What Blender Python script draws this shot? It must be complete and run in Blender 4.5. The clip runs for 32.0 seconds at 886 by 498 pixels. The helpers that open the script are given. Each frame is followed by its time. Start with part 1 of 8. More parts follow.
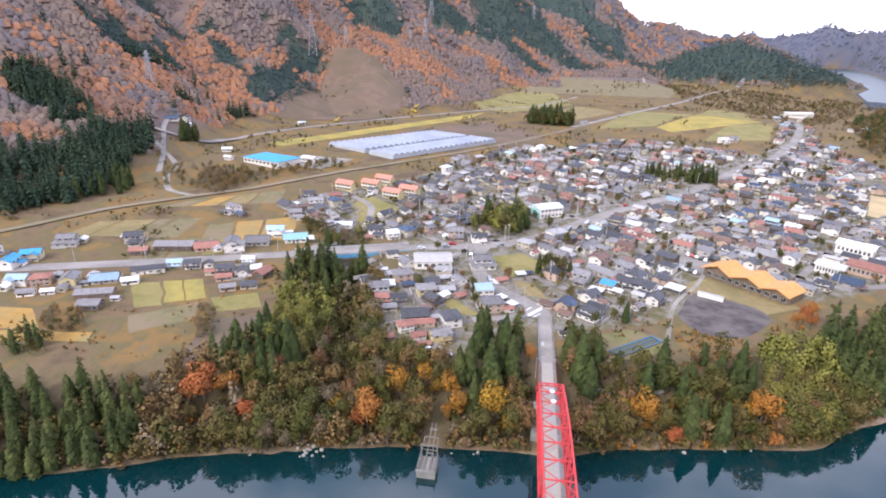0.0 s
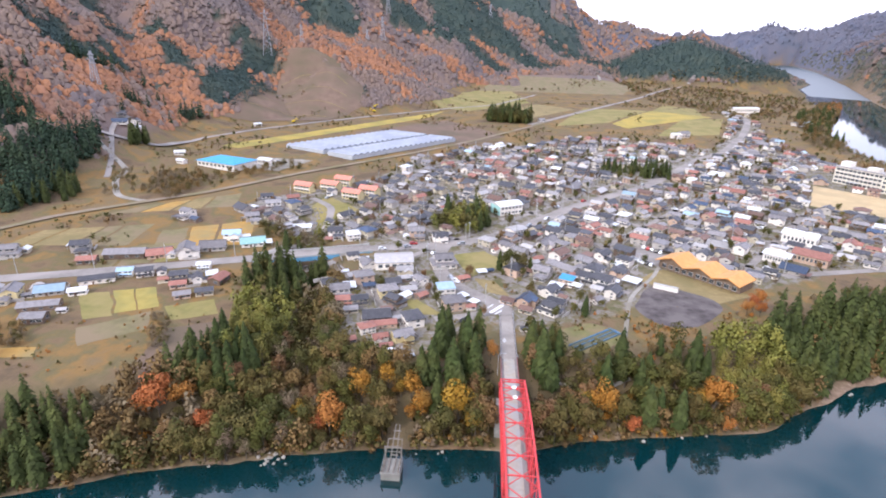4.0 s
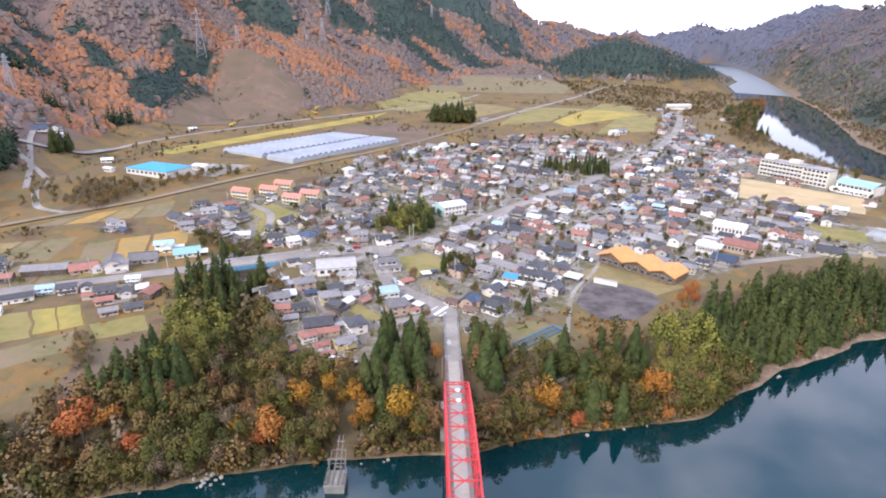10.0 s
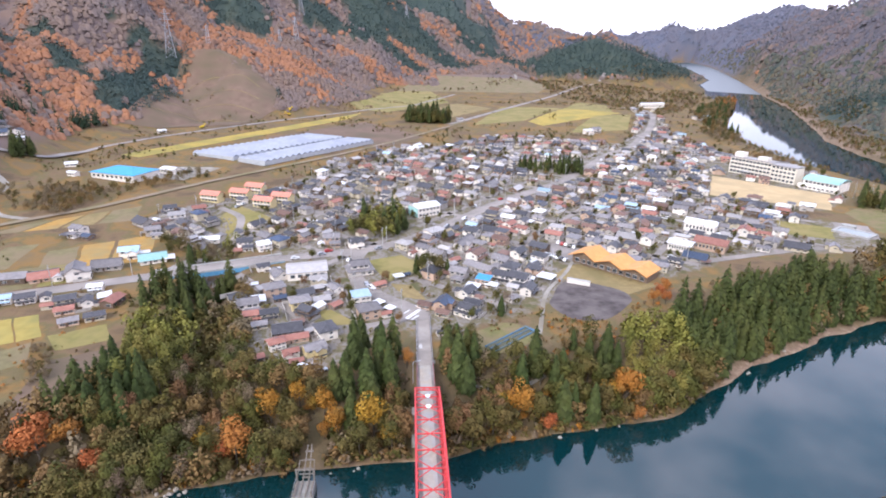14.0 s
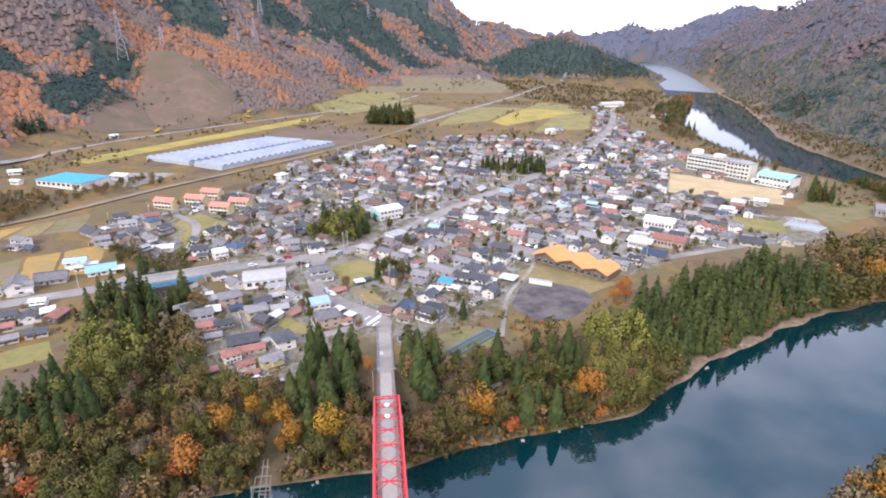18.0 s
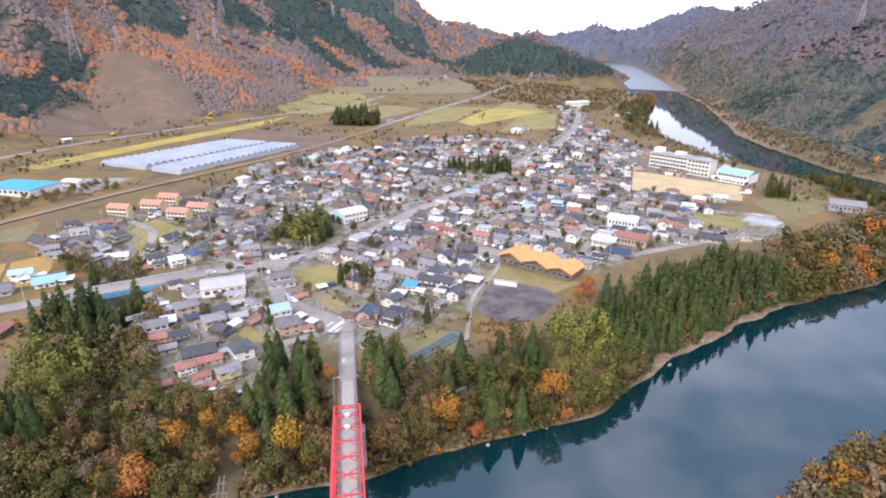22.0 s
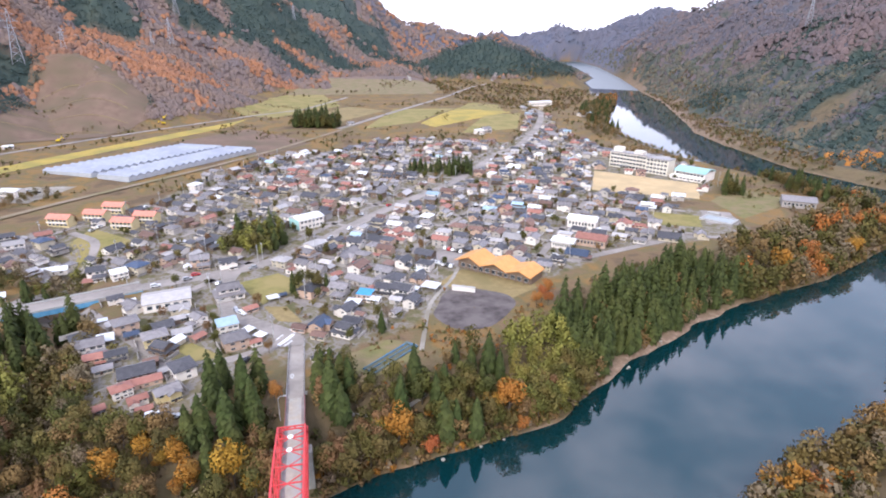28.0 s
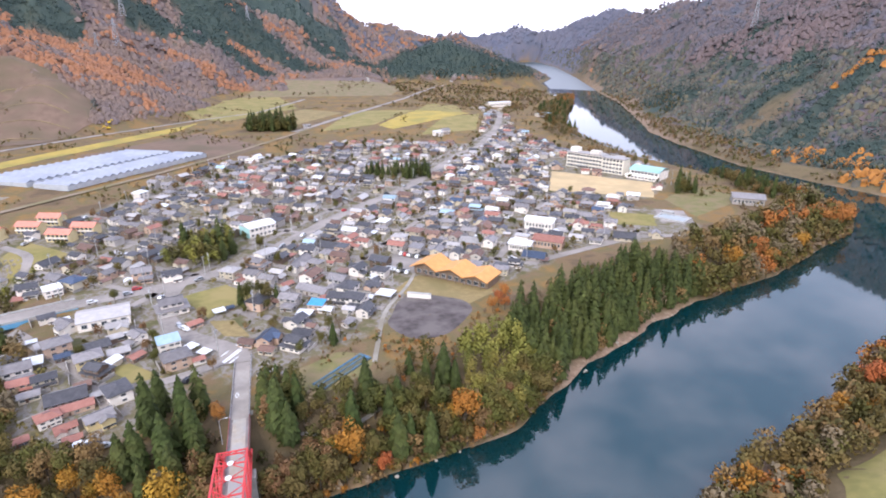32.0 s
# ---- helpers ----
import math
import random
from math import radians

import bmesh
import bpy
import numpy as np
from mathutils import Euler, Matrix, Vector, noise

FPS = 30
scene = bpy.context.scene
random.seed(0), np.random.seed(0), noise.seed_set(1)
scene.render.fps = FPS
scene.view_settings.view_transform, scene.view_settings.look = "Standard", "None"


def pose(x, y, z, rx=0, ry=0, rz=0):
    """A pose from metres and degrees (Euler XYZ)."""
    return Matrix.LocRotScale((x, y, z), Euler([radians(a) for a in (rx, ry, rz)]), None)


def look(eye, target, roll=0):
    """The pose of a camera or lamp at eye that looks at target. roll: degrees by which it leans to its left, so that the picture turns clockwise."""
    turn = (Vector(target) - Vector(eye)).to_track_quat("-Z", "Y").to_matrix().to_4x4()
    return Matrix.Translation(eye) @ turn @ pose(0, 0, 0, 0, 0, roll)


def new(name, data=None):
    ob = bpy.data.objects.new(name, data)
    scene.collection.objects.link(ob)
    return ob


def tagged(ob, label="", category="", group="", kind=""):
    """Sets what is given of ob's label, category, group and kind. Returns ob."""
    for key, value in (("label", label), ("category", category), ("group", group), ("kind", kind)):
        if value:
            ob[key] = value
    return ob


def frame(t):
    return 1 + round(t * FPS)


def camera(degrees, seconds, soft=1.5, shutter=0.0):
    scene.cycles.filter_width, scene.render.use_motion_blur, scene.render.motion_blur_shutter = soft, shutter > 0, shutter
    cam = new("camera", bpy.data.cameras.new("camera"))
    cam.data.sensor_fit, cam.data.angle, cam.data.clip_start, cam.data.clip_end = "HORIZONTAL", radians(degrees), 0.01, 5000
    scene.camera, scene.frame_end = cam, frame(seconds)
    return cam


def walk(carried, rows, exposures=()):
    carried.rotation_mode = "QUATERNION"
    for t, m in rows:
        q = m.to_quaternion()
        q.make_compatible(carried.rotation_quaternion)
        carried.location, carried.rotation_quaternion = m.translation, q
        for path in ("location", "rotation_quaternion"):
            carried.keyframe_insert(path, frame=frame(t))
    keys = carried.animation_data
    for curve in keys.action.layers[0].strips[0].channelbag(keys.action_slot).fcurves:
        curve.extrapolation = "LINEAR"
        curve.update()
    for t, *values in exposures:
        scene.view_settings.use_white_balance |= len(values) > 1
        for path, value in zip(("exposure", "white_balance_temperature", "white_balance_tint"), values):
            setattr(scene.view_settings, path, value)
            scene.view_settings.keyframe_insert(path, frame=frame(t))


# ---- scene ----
cam = camera(77.7, 32.0, soft=1.9)
PATH = [
    (0, (-12.316, -135.649, 97.264), (-12.582, -133.794, 96.565), 1.2),
    (1, (-11.852, -135.361, 97.255), (-12.085, -133.502, 96.555), 1.1),
    (2, (-11.483, -135.265, 97.268), (-11.684, -133.402, 96.569), 1.1),
    (3, (-11.093, -135.188, 97.27), (-11.263, -133.322, 96.57), 1.0),
    (6, (-9.766, -134.25, 97.243), (-9.836, -132.377, 96.546), 0.9),
    (7, (-9.137, -133.902, 97.27), (-9.173, -132.028, 96.573), 0.8),
    (8, (-8.523, -133.518, 97.279), (-8.53, -131.643, 96.583), 0.8),
    (9, (-7.866, -133.109, 97.314), (-7.849, -131.234, 96.618), 0.7),
    (10, (-7.143, -132.608, 97.333), (-7.104, -130.733, 96.637), 0.7),
    (11, (-6.366, -131.972, 97.377), (-6.312, -130.098, 96.681), 0.7),
    (12, (-5.548, -131.358, 97.393), (-5.477, -129.484, 96.698), 0.7),
    (13, (-4.724, -130.746, 97.438), (-4.634, -128.873, 96.743), 0.6),
    (14, (-3.804, -130.188, 97.495), (-3.692, -128.316, 96.799), 0.6),
    (17, (-1.081, -128.089, 97.57), (-0.886, -126.223, 96.876), 0.5),
    (18, (-0.15, -127.48, 97.62), (0.074, -125.618, 96.927), 0.4),
    (19, (0.803, -126.899, 97.59), (1.054, -125.039, 96.897), 0.4),
    (20, (1.731, -126.301, 97.624), (2.006, -124.445, 96.931), 0.3),
    (21, (2.724, -125.728, 97.724), (3.024, -123.876, 97.032), 0.3),
    (22, (3.687, -125.121, 97.758), (4.012, -123.273, 97.065), 0.3),
    (23, (4.733, -124.517, 97.69), (5.079, -122.672, 96.998), 0.2),
    (24, (5.793, -123.868, 97.688), (6.156, -122.027, 96.997), 0.2),
    (25, (6.998, -123.087, 97.685), (7.377, -121.249, 96.994), 0.2),
    (28, (10.851, -120.106, 97.704), (11.282, -118.279, 97.014), 0.1),
    (29, (12.284, -119.07, 97.758), (12.743, -117.25, 97.069), 0.0),
    (30, (13.69, -118.085, 97.811), (14.181, -116.272, 97.123), 0.0),
    (31, (15.197, -117.041, 97.861), (15.717, -115.237, 97.172), 0.0),
    (32, (16.673, -115.899, 97.895), (17.226, -114.104, 97.208), 0.0),
]
walk(cam, [(t, look(eye, target, roll)) for t, eye, target, roll in PATH])

# ---- light ----
scene.view_settings.exposure = 1.03
SUN_AZ, SUN_EL = radians(215), radians(38)
world = bpy.data.worlds.new("overcast_sky")
scene.world = world
world.use_nodes = True
wn, wl = world.node_tree.nodes, world.node_tree.links
wn.clear()
sky = wn.new("ShaderNodeTexSky")
sky.sky_type, sky.sun_disc = "NISHITA", False
sky.sun_elevation, sky.sun_rotation = SUN_EL, SUN_AZ
sky.air_density, sky.dust_density, sky.ozone_density = 1.0, 3.0, 1.0
clouds = wn.new("ShaderNodeTexNoise")
clouds.inputs["Scale"].default_value, clouds.inputs["Detail"].default_value = 3.2, 6.0
wco = wn.new("ShaderNodeTexCoord")
squash = wn.new("ShaderNodeMapping")
squash.inputs["Scale"].default_value = (1.0, 1.0, 2.2)
wl.new(wco.outputs["Generated"], squash.inputs["Vector"])
wl.new(squash.outputs["Vector"], clouds.inputs["Vector"])
cramp = wn.new("ShaderNodeValToRGB")
cramp.color_ramp.elements[0].position, cramp.color_ramp.elements[0].color = 0.40, (5.2, 6.7, 10.4, 1)
cramp.color_ramp.elements[1].position, cramp.color_ramp.elements[1].color = 0.57, (12.5, 12.6, 16.6, 1)
wl.new(clouds.outputs["Fac"], cramp.inputs["Fac"])
# the overcast layer thickens and brightens towards the horizon
sep = wn.new("ShaderNodeSeparateXYZ")
wl.new(wco.outputs["Generated"], sep.inputs["Vector"])
hz = wn.new("ShaderNodeMapRange")
hz.inputs["From Min"].default_value, hz.inputs["From Max"].default_value = 0.0, 0.45
hz.inputs["To Min"].default_value, hz.inputs["To Max"].default_value = 1.0, 0.0
wl.new(sep.outputs["Z"], hz.inputs["Value"])
bright = wn.new("ShaderNodeMixRGB")
bright.inputs["Color2"].default_value = (12.6, 12.6, 15.9, 1)
wl.new(hz.outputs["Result"], bright.inputs["Fac"])
wl.new(cramp.outputs["Color"], bright.inputs["Color1"])
over = wn.new("ShaderNodeMixRGB")
over.inputs["Fac"].default_value = 0.88
wl.new(sky.outputs["Color"], over.inputs["Color1"])
wl.new(bright.outputs["Color"], over.inputs["Color2"])
bg = wn.new("ShaderNodeBackground")
bg.inputs["Strength"].default_value = 0.081
wl.new(over.outputs["Color"], bg.inputs["Color"])
wout = wn.new("ShaderNodeOutputWorld")
wl.new(bg.outputs["Background"], wout.inputs["Surface"])
sun = new("sun", bpy.data.lights.new("sun", "SUN"))
sun.data.energy, sun.data.angle, sun.data.color = 1.3, radians(22), (1.0, 0.97, 0.95)
sun.matrix_world = look((200 * math.sin(SUN_AZ), 200 * math.cos(SUN_AZ), 200 * math.tan(SUN_EL)), (0, 0, 0))

# ---- materials ----
MATS = {}


def mat(name, c1, c2=None, rough=0.8, scale=1.0, metal=0.0, bump=0.0, bscale=None, rand="", spread=0.25, spec=0.35, c3=None, scale3=0.05):
    """A surface: c1 to c2 by fine grain, c3 in broad patches; rand 'object' or 'island' varies the value piece by piece."""
    if name in MATS:
        return MATS[name]
    m = bpy.data.materials.new(name)
    m.use_nodes = True
    n, l = m.node_tree.nodes, m.node_tree.links
    b = n["Principled BSDF"]
    b.inputs["Roughness"].default_value, b.inputs["Metallic"].default_value = rough, metal
    b.inputs["Specular IOR Level"].default_value = spec
    geo = n.new("ShaderNodeNewGeometry")
    tex = n.new("ShaderNodeTexNoise")
    tex.inputs["Scale"].default_value, tex.inputs["Detail"].default_value = scale, 5.0
    l.new(geo.outputs["Position"], tex.inputs["Vector"])
    ramp = n.new("ShaderNodeValToRGB")
    ramp.color_ramp.elements[0].position, ramp.color_ramp.elements[0].color = 0.33, (*c1, 1)
    ramp.color_ramp.elements[1].position, ramp.color_ramp.elements[1].color = 0.67, (*(c2 or [v * 1.25 for v in c1]), 1)
    l.new(tex.outputs["Fac"], ramp.inputs["Fac"])
    col = ramp.outputs["Color"]
    if c3:
        broad = n.new("ShaderNodeTexNoise")
        broad.inputs["Scale"].default_value, broad.inputs["Detail"].default_value = scale3, 4.0
        l.new(geo.outputs["Position"], broad.inputs["Vector"])
        step = n.new("ShaderNodeMapRange")
        step.inputs["From Min"].default_value, step.inputs["From Max"].default_value = 0.42, 0.62
        l.new(broad.outputs["Fac"], step.inputs["Value"])
        mix = n.new("ShaderNodeMixRGB")
        mix.inputs["Color2"].default_value = (*c3, 1)
        l.new(step.outputs["Result"], mix.inputs["Fac"])
        l.new(col, mix.inputs["Color1"])
        col = mix.outputs["Color"]
    if rand:
        hsv = n.new("ShaderNodeHueSaturation")
        val = n.new("ShaderNodeMapRange")
        val.inputs["To Min"].default_value, val.inputs["To Max"].default_value = 1 - spread, 1 + spread
        if rand == "object":
            info = n.new("ShaderNodeObjectInfo")
            l.new(info.outputs["Random"], val.inputs["Value"])
        else:
            l.new(geo.outputs["Random Per Island"], val.inputs["Value"])
        l.new(val.outputs["Result"], hsv.inputs["Value"])
        l.new(col, hsv.inputs["Color"])
        col = hsv.outputs["Color"]
    l.new(col, b.inputs["Base Color"])
    if bump:
        fine = n.new("ShaderNodeTexNoise")
        fine.inputs["Scale"].default_value, fine.inputs["Detail"].default_value = bscale or scale * 3, 4.0
        l.new(geo.outputs["Position"], fine.inputs["Vector"])
        bp = n.new("ShaderNodeBump")
        bp.inputs["Strength"].default_value, bp.inputs["Distance"].default_value = bump, 0.3
        l.new(fine.outputs["Fac"], bp.inputs["Height"])
        l.new(bp.outputs["Normal"], b.inputs["Normal"])
    MATS[name] = m
    return m


def foliage(name, cols, patch=0.02, spread=0.3, detail=6.0, grain=0.62):
    """Leaves: the colour wanders between cols over patches of the wood and varies leaf clump by leaf clump."""
    m = bpy.data.materials.new(name)
    m.use_nodes = True
    n, l = m.node_tree.nodes, m.node_tree.links
    b = n["Principled BSDF"]
    b.inputs["Roughness"].default_value, b.inputs["Specular IOR Level"].default_value = 0.75, 0.2
    geo = n.new("ShaderNodeNewGeometry")
    tex = n.new("ShaderNodeTexNoise")
    tex.inputs["Scale"].default_value, tex.inputs["Detail"].default_value, tex.inputs["Roughness"].default_value = patch, detail, grain
    l.new(geo.outputs["Position"], tex.inputs["Vector"])
    ramp = n.new("ShaderNodeValToRGB")
    e = ramp.color_ramp.elements
    for i, c in enumerate(cols):
        at = 0.34 + 0.32 * i / max(1, len(cols) - 1)
        el = e[i] if i < 2 else e.new(at)
        el.position, el.color = at, (*c, 1)
    l.new(tex.outputs["Fac"], ramp.inputs["Fac"])
    hsv = n.new("ShaderNodeHueSaturation")
    val = n.new("ShaderNodeMapRange")
    val.inputs["To Min"].default_value, val.inputs["To Max"].default_value = 1 - spread, 1 + spread
    l.new(geo.outputs["Random Per Island"], val.inputs["Value"])
    l.new(val.outputs["Result"], hsv.inputs["Value"])
    info = n.new("ShaderNodeObjectInfo")
    hue = n.new("ShaderNodeMapRange")
    hue.inputs["To Min"].default_value, hue.inputs["To Max"].default_value = 0.485, 0.515
    l.new(info.outputs["Random"], hue.inputs["Value"])
    l.new(hue.outputs["Result"], hsv.inputs["Hue"])
    l.new(ramp.outputs["Color"], hsv.inputs["Color"])
    l.new(hsv.outputs["Color"], b.inputs["Base Color"])
    b.inputs["Subsurface Weight"].default_value = 0.0
    MATS[name] = m
    return m


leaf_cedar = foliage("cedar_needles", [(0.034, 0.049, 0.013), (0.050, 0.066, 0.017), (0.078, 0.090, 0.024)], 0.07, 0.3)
# cedar green made bluer and paler: aerial haze put into the needle colour
leaf_cedar_haze = foliage("hazed_far_cedar_needles", [(0.046, 0.076, 0.072), (0.054, 0.086, 0.078), (0.068, 0.098, 0.082)], 0.03, 0.1)
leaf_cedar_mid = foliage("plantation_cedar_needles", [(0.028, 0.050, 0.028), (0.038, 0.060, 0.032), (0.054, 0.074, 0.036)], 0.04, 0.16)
leaf_rust = foliage("rust_leaves", [(0.34, 0.115, 0.032), (0.4, 0.145, 0.038), (0.3, 0.115, 0.036)], 0.1, 0.2)
leaf_gold = foliage("golden_leaves", [(0.29, 0.135, 0.021), (0.36, 0.175, 0.025), (0.20, 0.125, 0.028)], 0.1, 0.2)
leaf_olive = foliage("olive_leaves", [(0.078, 0.070, 0.021), (0.118, 0.093, 0.027), (0.165, 0.115, 0.034)], 0.08, 0.25)
leaf_brown = foliage("brown_leaves", [(0.145, 0.090, 0.042), (0.205, 0.116, 0.046), (0.165, 0.105, 0.046)], 0.08, 0.25)
leaf_bare = foliage("bare_twigs", [(0.165, 0.118, 0.072), (0.195, 0.140, 0.084), (0.155, 0.116, 0.066)], 0.08, 0.15)
leaf_green = foliage("green_leaves", [(0.054, 0.057, 0.015), (0.086, 0.082, 0.019), (0.126, 0.104, 0.026)], 0.08, 0.26)
leaf_bamboo = foliage("bamboo_leaves", [(0.125, 0.125, 0.030), (0.185, 0.168, 0.038), (0.240, 0.200, 0.046)], 0.1, 0.22)
HILL_COLOURS = [(0.150, 0.119, 0.112), (0.184, 0.135, 0.118), (0.213, 0.144, 0.111), (0.162, 0.127, 0.122)]
RUSSET_COLOURS = [(0.220, 0.134, 0.088), (0.290, 0.150, 0.080), (0.345, 0.168, 0.076), (0.255, 0.144, 0.088)]
# ridge tones: mauve twigs with some blue aerial haze painted in
RIDGE_HAZE_COLOURS = [(0.094, 0.102, 0.124), (0.118, 0.112, 0.126), (0.162, 0.120, 0.112), (0.104, 0.102, 0.120), (0.140, 0.114, 0.116), (0.094, 0.098, 0.120)]
# farthest woods: distance haze painted as a blue-grey base colour
FAR_HAZE_COLOURS = [(0.112, 0.122, 0.158), (0.134, 0.130, 0.156), (0.112, 0.122, 0.162)]
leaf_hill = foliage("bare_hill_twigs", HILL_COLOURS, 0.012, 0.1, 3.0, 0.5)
leaf_russet = foliage("russet_hill_leaves", RUSSET_COLOURS, 0.02, 0.12, 3.0, 0.5)
leaf_ridge = foliage("hazed_mauve_ridge_twigs", RIDGE_HAZE_COLOURS, 0.009, 0.12)
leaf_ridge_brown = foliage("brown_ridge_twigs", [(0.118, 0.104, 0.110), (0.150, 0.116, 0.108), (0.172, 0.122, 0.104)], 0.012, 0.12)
leaf_far_haze = foliage("hazed_distant_twigs", FAR_HAZE_COLOURS, 0.006, 0.08)
leaf_valley = foliage("valley_slope_leaves", [(0.060, 0.076, 0.062), (0.085, 0.092, 0.068), (0.128, 0.112, 0.078), (0.066, 0.082, 0.068), (0.155, 0.132, 0.074), (0.072, 0.084, 0.072)], 0.012, 0.18)
bark = mat("bark", (0.07, 0.055, 0.04), (0.12, 0.095, 0.07), 0.9, 3.0)
red_paint = mat("red_steel_paint", (0.62, 0.045, 0.05), (0.70, 0.07, 0.07), 0.42, 0.8, c3=(0.55, 0.06, 0.06), scale3=0.4)
rail_paint = mat("faded_red_rail", (0.30, 0.09, 0.09), (0.38, 0.13, 0.12), 0.6, 1.0)
blue_paint = mat("blue_girder_paint", (0.10, 0.30, 0.48), (0.14, 0.36, 0.55), 0.5, 0.6)
deck = mat("pale_deck_concrete", (0.36, 0.30, 0.235), (0.45, 0.385, 0.31), 0.85, 0.7, bump=0.1, c3=(0.36, 0.35, 0.33), scale3=0.15)
asphalt = mat("worn_asphalt", (0.215, 0.188, 0.165), (0.268, 0.237, 0.21), 0.9, 0.6, bump=0.1, c3=(0.33, 0.29, 0.258), scale3=0.06)
ballast = mat("rail_ballast", (0.235, 0.175, 0.12), (0.28, 0.215, 0.15), 0.95, 0.5, c3=(0.20, 0.165, 0.085), scale3=0.05)
gravel = mat("pale_gravel", (0.30, 0.27, 0.23), (0.38, 0.35, 0.30), 0.95, 0.5, c3=(0.24, 0.21, 0.16), scale3=0.08)
concrete = mat("concrete", (0.34, 0.33, 0.31), (0.44, 0.43, 0.41), 0.85, 0.5, bump=0.1)
old_concrete = mat("weathered_concrete", (0.20, 0.19, 0.165), (0.31, 0.295, 0.26), 0.9, 0.4, bump=0.15)
line_white = mat("white_road_paint", (0.72, 0.72, 0.70), (0.80, 0.80, 0.78), 0.7, 2.0)
steel = mat("galvanised_steel", (0.42, 0.43, 0.44), (0.52, 0.53, 0.54), 0.5, 1.0, metal=0.6)
pylon_steel = mat("pylon_steel", (0.30, 0.31, 0.33), (0.38, 0.39, 0.41), 0.6, 1.0)
glass = mat("window_glass", (0.03, 0.04, 0.05), (0.05, 0.06, 0.07), 0.08, 0.5, spec=0.6, rand="object")
frame_metal = mat("window_frame_metal", (0.45, 0.45, 0.44), (0.55, 0.55, 0.54), 0.5, 1.0)
door_wood = mat("door_brown", (0.10, 0.06, 0.04), (0.15, 0.09, 0.06), 0.6, 2.0)
field_gold = mat("ripe_stubble_gold", (0.36, 0.26, 0.058), (0.45, 0.33, 0.078), 0.95, 0.25, bump=0.2, c3=(0.28, 0.235, 0.065), scale3=0.04)
field_yellow = mat("stubble_field_yellow", (0.31, 0.24, 0.062), (0.39, 0.30, 0.082), 0.95, 0.25, bump=0.2, c3=(0.25, 0.22, 0.07), scale3=0.06)
field_green = mat("mown_field_green", (0.185, 0.165, 0.052), (0.245, 0.208, 0.066), 0.95, 0.3, bump=0.2, c3=(0.28, 0.22, 0.085), scale3=0.06)
mossy_grass = mat("mossy_rough_lawn", (0.14, 0.135, 0.05), (0.20, 0.175, 0.065), 0.95, 0.35, bump=0.3, c3=(0.22, 0.165, 0.085), scale3=0.12)
rough_grass = mat("rough_dry_grass", (0.16, 0.135, 0.065), (0.215, 0.18, 0.085), 0.95, 0.3, bump=0.3, c3=(0.23, 0.17, 0.10), scale3=0.07)
field_pale = mat("dry_field_straw", (0.23, 0.17, 0.075), (0.30, 0.225, 0.10), 0.95, 0.4, bump=0.2, c3=(0.21, 0.165, 0.07), scale3=0.07)
field_rust = mat("dry_field_rust", (0.36, 0.20, 0.055), (0.44, 0.26, 0.07), 0.95, 0.25, bump=0.2, c3=(0.30, 0.22, 0.09), scale3=0.06)
field_brown = mat("bare_slope_brown", (0.152, 0.100, 0.070), (0.205, 0.136, 0.094), 0.95, 0.12, bump=0.3, c3=(0.132, 0.100, 0.062), scale3=0.03)
sand = mat("sports_ground_sand", (0.50, 0.36, 0.19), (0.57, 0.42, 0.23), 0.95, 0.2, c3=(0.44, 0.33, 0.18), scale3=0.04)
dirt = mat("dark_cinder_lot", (0.062, 0.050, 0.048), (0.112, 0.092, 0.086), 0.95, 0.35, bump=0.2, c3=(0.150, 0.126, 0.116), scale3=0.11)
rock = mat("river_stone", (0.29, 0.255, 0.21), (0.40, 0.355, 0.30), 0.85, 0.8, bump=0.2)


def water_material(rough=0.03):
    m = bpy.data.materials.new("river_water")
    m.use_nodes = True
    n, l = m.node_tree.nodes, m.node_tree.links
    b = n["Principled BSDF"]
    b.inputs["Base Color"].default_value = (0.002, 0.025, 0.028, 1)
    b.inputs["Roughness"].default_value, b.inputs["IOR"].default_value = rough, 1.5
    b.inputs["Specular IOR Level"].default_value = 1.0
    geo = n.new("ShaderNodeNewGeometry")
    t = n.new("ShaderNodeTexNoise")
    t.inputs["Scale"].default_value, t.inputs["Detail"].default_value = 0.5, 3.0
    l.new(geo.outputs["Position"], t.inputs["Vector"])
    bp = n.new("ShaderNodeBump")
    bp.inputs["Strength"].default_value, bp.inputs["Distance"].default_value = 0.06, 0.05
    l.new(t.outputs["Fac"], bp.inputs["Height"])
    l.new(bp.outputs["Normal"], b.inputs["Normal"])
    return m


